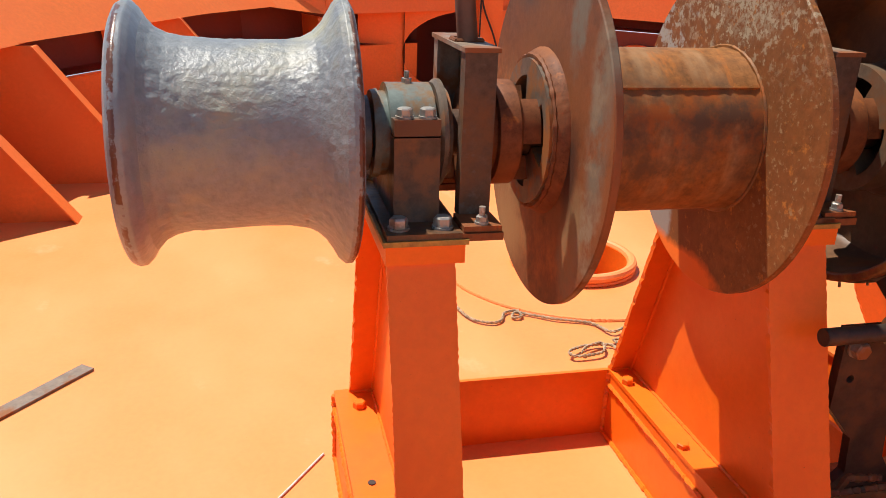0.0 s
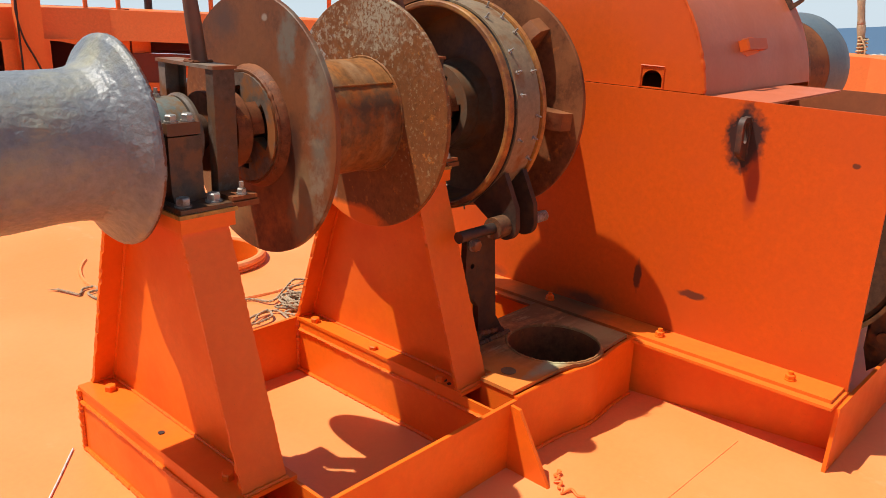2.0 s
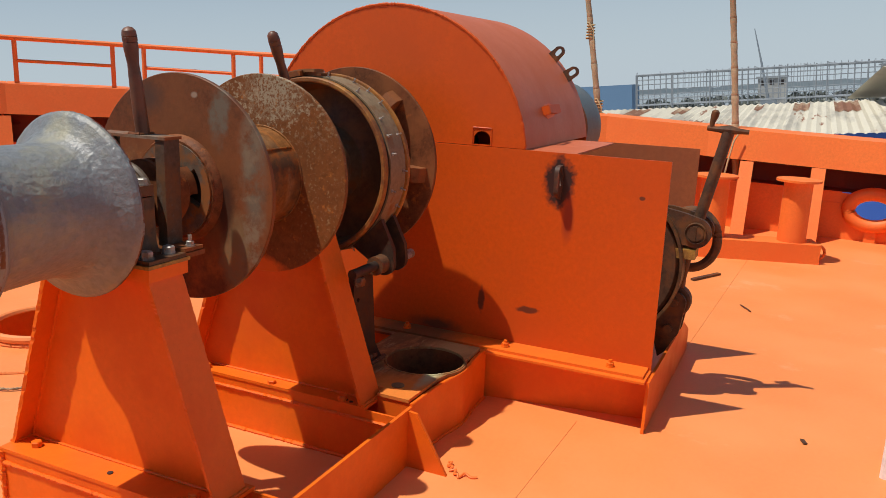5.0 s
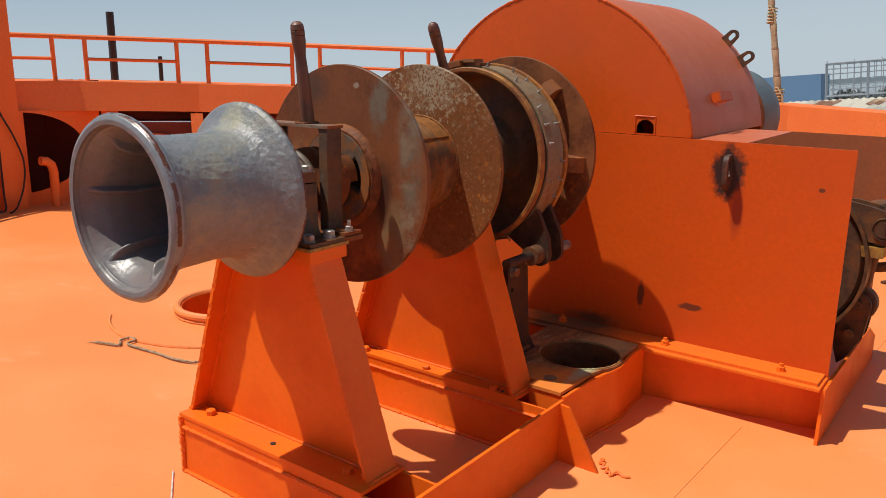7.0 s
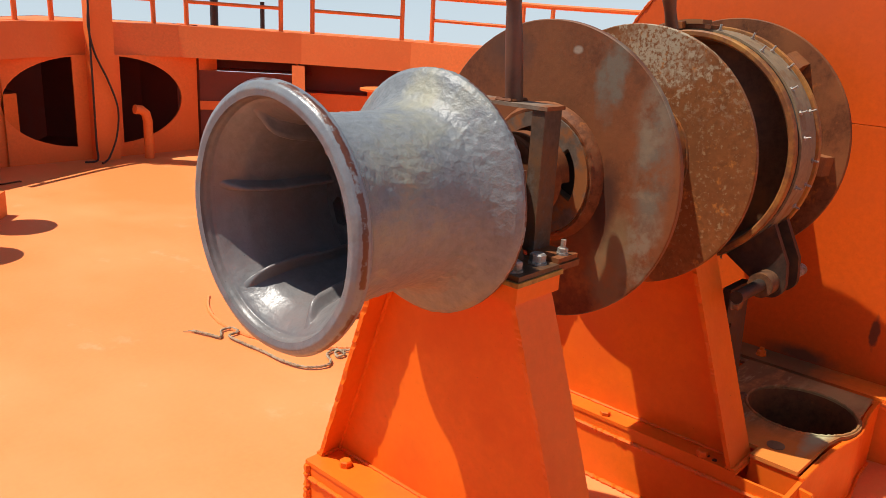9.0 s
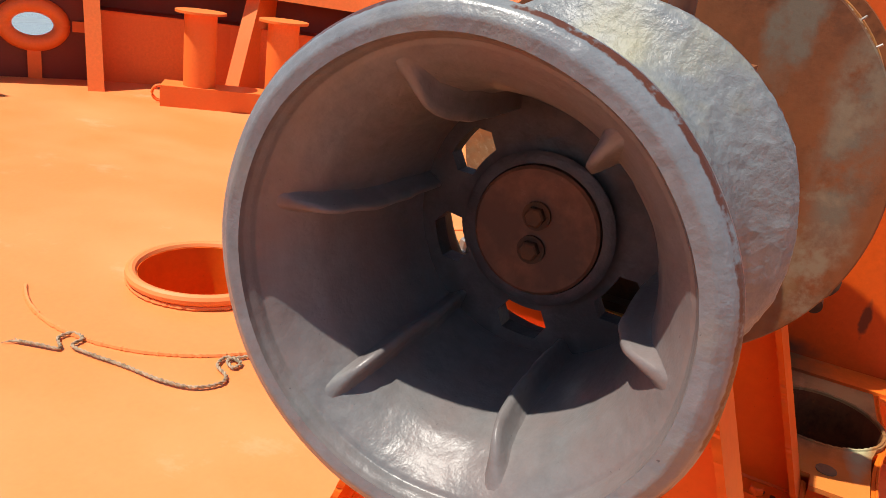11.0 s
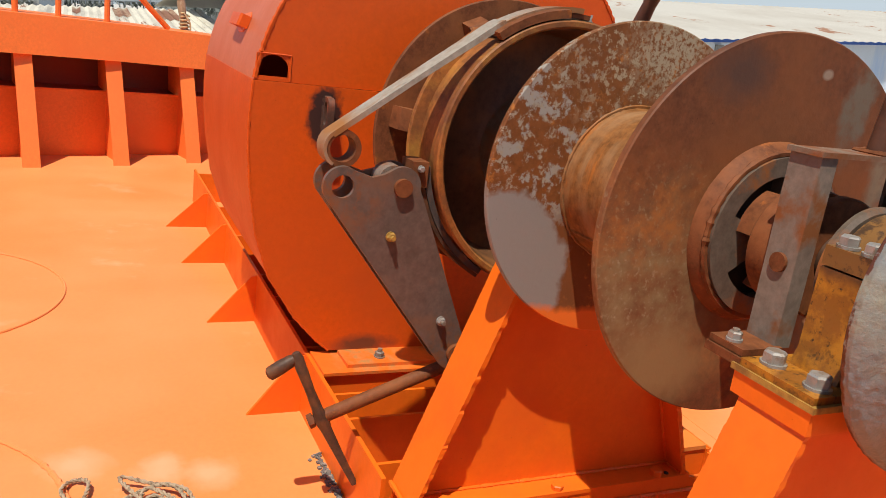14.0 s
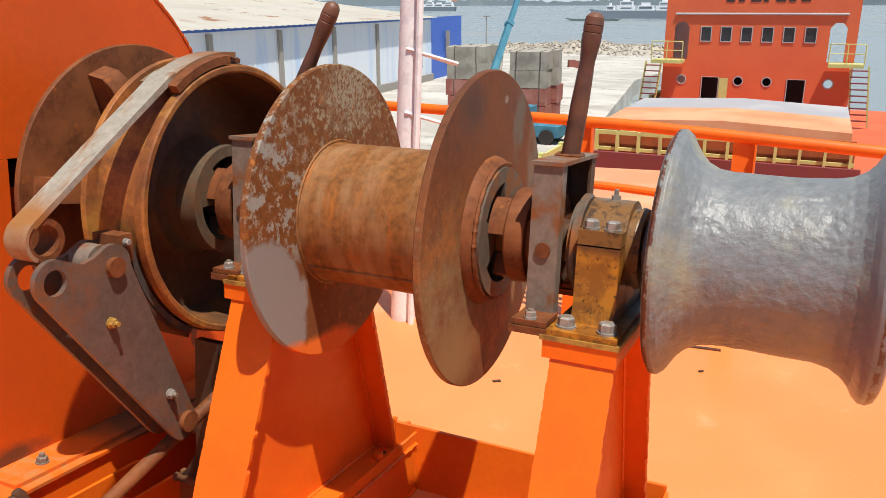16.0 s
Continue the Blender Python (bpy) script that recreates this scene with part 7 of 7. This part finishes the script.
# ---- concrete block stacks and crane ----
CONC = material("weathered_concrete_block", (0.36, 0.34, 0.29), 0.9, second=(0.24, 0.22, 0.19), second_scale=0.6, second_amount=(0.48, 0.64), grain=0.08)
BRICK_RED = material("brick_red_block", (0.30, 0.10, 0.075), 0.9, second=(0.36, 0.17, 0.14), second_scale=0.5, grain=0.08)
rnd = random.Random(9)
STRAP_DARK = material("dark_lifting_strap", (0.09, 0.075, 0.065), 0.85, grain=0.1)
for cx, cy, wide in ((20.35, -57.6, 1.42), (27.6, -62.4, 1.68)):
    for iy in range(2):
        for iz in range(4):
            red = iz < 2
            blk = thing("concrete_block", "large cast block stacked in the shipyard, " + ("brick red" if red else "weathered grey concrete"), "concrete block", "stacked blocks", base=EARTH, m=pose(cx + rnd.uniform(-0.10, 0.10), cy - 2.7 * iy + rnd.uniform(-0.1, 0.1), -7.2 + 1.36 * iz, 0, 0, 8 + rnd.uniform(-2, 2)))
            bm = B()
            box(bm, -wide, wide, -1.28, 1.28, 0.0, 1.33, 0.09)
            for v in bm.verts:                          # chipped, uneven arrises
                v.co += 0.05 * noise.noise_vector(v.co * 1.7 + Vector((iz, iy, cx)))
            part("body", bm, BRICK_RED if red else CONC, blk)
            for u in (-0.9, 0.95):
                bm = B()
                box(bm, u - 0.03, u + 0.03, -1.31, 1.31, 0.0, 1.355)
                part("lifting_strap", bm, STRAP_DARK, blk)
for x, y in ((32.6, -111.8), (31.1, -110.4), (29.3, -109.1)):
    bm = B()
    box(bm, -0.5, 0.5, -0.5, 0.5, 0.0, 1.0, 0.05)
    solid("red_block", bm, BRICK_RED, "small brick red block standing on the dry ground", "concrete block", "loose red blocks", base=EARTH, m=pose(x, y, -7.2, 0, 0, 12 * x))
bm = B()
rod(bm, (61.25, -150, -7.2), (61.25, -150, -1.0), 0.16, 0.09, n=8)
box(bm, 60.6, 61.9, -150.2, -149.8, -1.05, -0.85, 0.03)
solid("lamp_pole", bm, GREYPOST, "thin grey lamp pole standing at the shore", "lamp pole", base=EARTH)
TEAL = material("teal_crane_paint", (0.05, 0.19, 0.27), 0.5, second=(0.07, 0.24, 0.32), second_scale=1, grain=0.05)
crane = thing("mobile_crane", "teal truck crane with a raised telescopic boom", "crane", base=EARTH)
CB = Vector((20.9, -49.3, -4.6))
CT = Vector((21.5, -58.5, 3.3))
bm = B()
for f0, f1, w in ((-0.06, 0.62, 0.31), (0.58, 0.90, 0.25)):
    rod(bm, CB.lerp(CT, f0), CB.lerp(CT, f1), w, w * 0.94, n=4)
part("boom", bm, TEAL, crane)
bm = B()
rod(bm, CB.lerp(CT, 0.86), CB.lerp(CT, 1.55), 0.19, 0.17, n=4)
part("boom_extension", bm, GREYPOST, crane, "bare grey telescopic boom section")
for f in (0.60, 0.88):
    bm = B()
    rod(bm, CB.lerp(CT, f), CB.lerp(CT, f + 0.03), 0.38, n=4)
    part("boom_collar", bm, TEAL, crane)
bm = B()
box(bm, 15.2, 21.2, -50.6, -48.2, -6.75, -6.0, 0.05)
part("carrier", bm, TEAL, crane)
bm = B()
box(bm, 19.0, 20.3, -50.3, -48.5, -6.0, -4.0, 0.12)
part("turret", bm, TEAL, crane)
bm = B()
box(bm, 17.4, 18.9, -50.3, -48.6, -6.0, -4.9, 0.15)
part("cab", bm, TEAL, crane)
for x in (16.0, 17.6, 20.4):
    for y in (-50.6, -48.2):
        bm = B()
        rod(bm, (x, y - 0.18, -6.72), (x, y + 0.18, -6.72), 0.5, n=18)
        part("wheel", bm, BLACK, crane)
bm = B()
rod(bm, Vector((20.0, -49.4, -5.4)), CB.lerp(CT, 0.42) - Vector((0, 0, 0.4)), 0.14, n=8)
part("lift_ram", bm, GREYPOST, crane)

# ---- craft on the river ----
# hull and superstructure colours with river haze painted in
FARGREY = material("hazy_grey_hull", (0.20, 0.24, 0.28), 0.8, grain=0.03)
FARWHITE = material("white_paint_with_haze", (0.78, 0.80, 0.82), 0.8, grain=0.03)
for x, y, L, ang in ((113, -540, 54, 6), (430, -900, 52, 4)):
    far = thing("moored_ship", "hazy grey cargo ship moored out on the river", "ship", "ships on the river", base=EARTH, m=pose(x, y, -9, 0, 0, ang))
    bm = B()
    prism(bm, [(-L / 2, 0), (L / 2, 0), (L / 2 + 3, 6.2), (L / 2 - 4, 5.0), (-L / 2 - 1, 5.0)], "y", -4, 4)
    part("hull", bm, FARGREY, far)
    for a, b, h in ((-0.46, -0.24, 10.5), (-0.22, 0.0, 8.2), (0.02, 0.22, 10.8), (0.24, 0.38, 8.0)):
        bm = B()
        box(bm, L * a, L * b, -3, 3, 5.0, h - 2.5)
        box(bm, L * (a + 0.02), L * (b - 0.03), -2.8, 2.8, h - 2.5, h)
        box(bm, L * (a + 0.06), L * (b - 0.06), -2.2, 2.2, h, h + 1.8)
        house = part("superstructure", bm, FARWHITE, far)
        for row, z in enumerate((6.0, h - 1.6)):
            bm = B()
            box(bm, L * (a + 0.03), L * (b - 0.04), 3.0 if row == 0 else 2.8, 3.05, z, z + 0.9)
            part("window_band", bm, FARGREY, house)
        bm = B()
        rod(bm, (L * (a + b) / 2, 0, h + 1.8), (L * (a + b) / 2, 0, h + 5.5), 0.25, n=5)
        part("mast", bm, FARGREY, house)
boat = thing("wooden_boat", "long low wooden cargo boat on the river", "boat", base=EARTH, m=pose(122, -468, -9, 0, 0, 6))
bm = B()
prism(bm, [(-16, 1.3), (-13, 0), (13, 0), (17, 1.6), (12, 1.0), (-10, 0.9)], "y", -1.6, 1.6)
part("hull", bm, material("dark_boat_wood", (0.12, 0.17, 0.16), 0.8, grain=0.05), boat)
bm = B()
box(bm, -12, -4, -1.2, 1.2, 0.9, 2.0)
part("cabin", bm, FARGREY, boat)

# ---- dark poles at the bow, far crane jib, lashings ----
for x, y, top, r in ((4.42, 7.20, 2.21, 0.046), (4.86, 6.87, 1.685, 0.026)):
    bm = B()
    rod(bm, (x, y, 1.02), (x, y, top), r, n=12)
    solid("dark_pole", bm, BLACK, "short dark steel pole welded outside the bow bulwark", "pole", "poles outside the bow")
jib = thing("far_crane", "thin dark crane jib rising over the steel frame", "crane", base=EARTH)
bm = B()
tube(bm, [(168.4, 7.1, -1.2), (168.4, 8.4, 5.6), (168.3, 9.83, 12.4)], [0.30, 0.20, 0.07], 6)
part("jib", bm, FARGREY, jib)
bm = B()
box(bm, 166.5, 169.5, 5.5, 8.5, -6.0, -1.0, 0.1)
part("base", bm, FARGREY, jib)
LASH = material("straw_lashing_rope", (0.52, 0.40, 0.22), 0.9, grain=0.12, bump=0.5, bump_scale=200)
for x, y, z0 in ((8.76, 0.545, 2.14), (8.76, 0.37, 1.22)):
    bm = B()
    pts = [(x + 0.05 * math.cos(k * 0.7), y + 0.05 * math.sin(k * 0.7), z0 + 0.004 * k) for k in range(50)]
    tube(bm, pts + [(x - 0.06, y - 0.05, z0 + 0.10), (x - 0.05, y - 0.07, z0 - 0.12)], 0.008, 6)
    solid("lashing", bm, LASH, "straw coloured rope lashing round a bamboo pole", "rope", "pole lashings")
bm = B()
tube(bm, [(8.40, -1.38, 1.16), (8.36, -1.32, 1.04), (8.34, -1.28, 0.80), (8.33, -1.26, 0.64), (8.34, -1.25, 0.60), (8.34, -1.29, 0.55), (8.33, -1.32, 0.42)], 0.011, 6)
solid("straw_rope", bm, LASH, "pale straw cord hanging over the bulwark band", "rope")
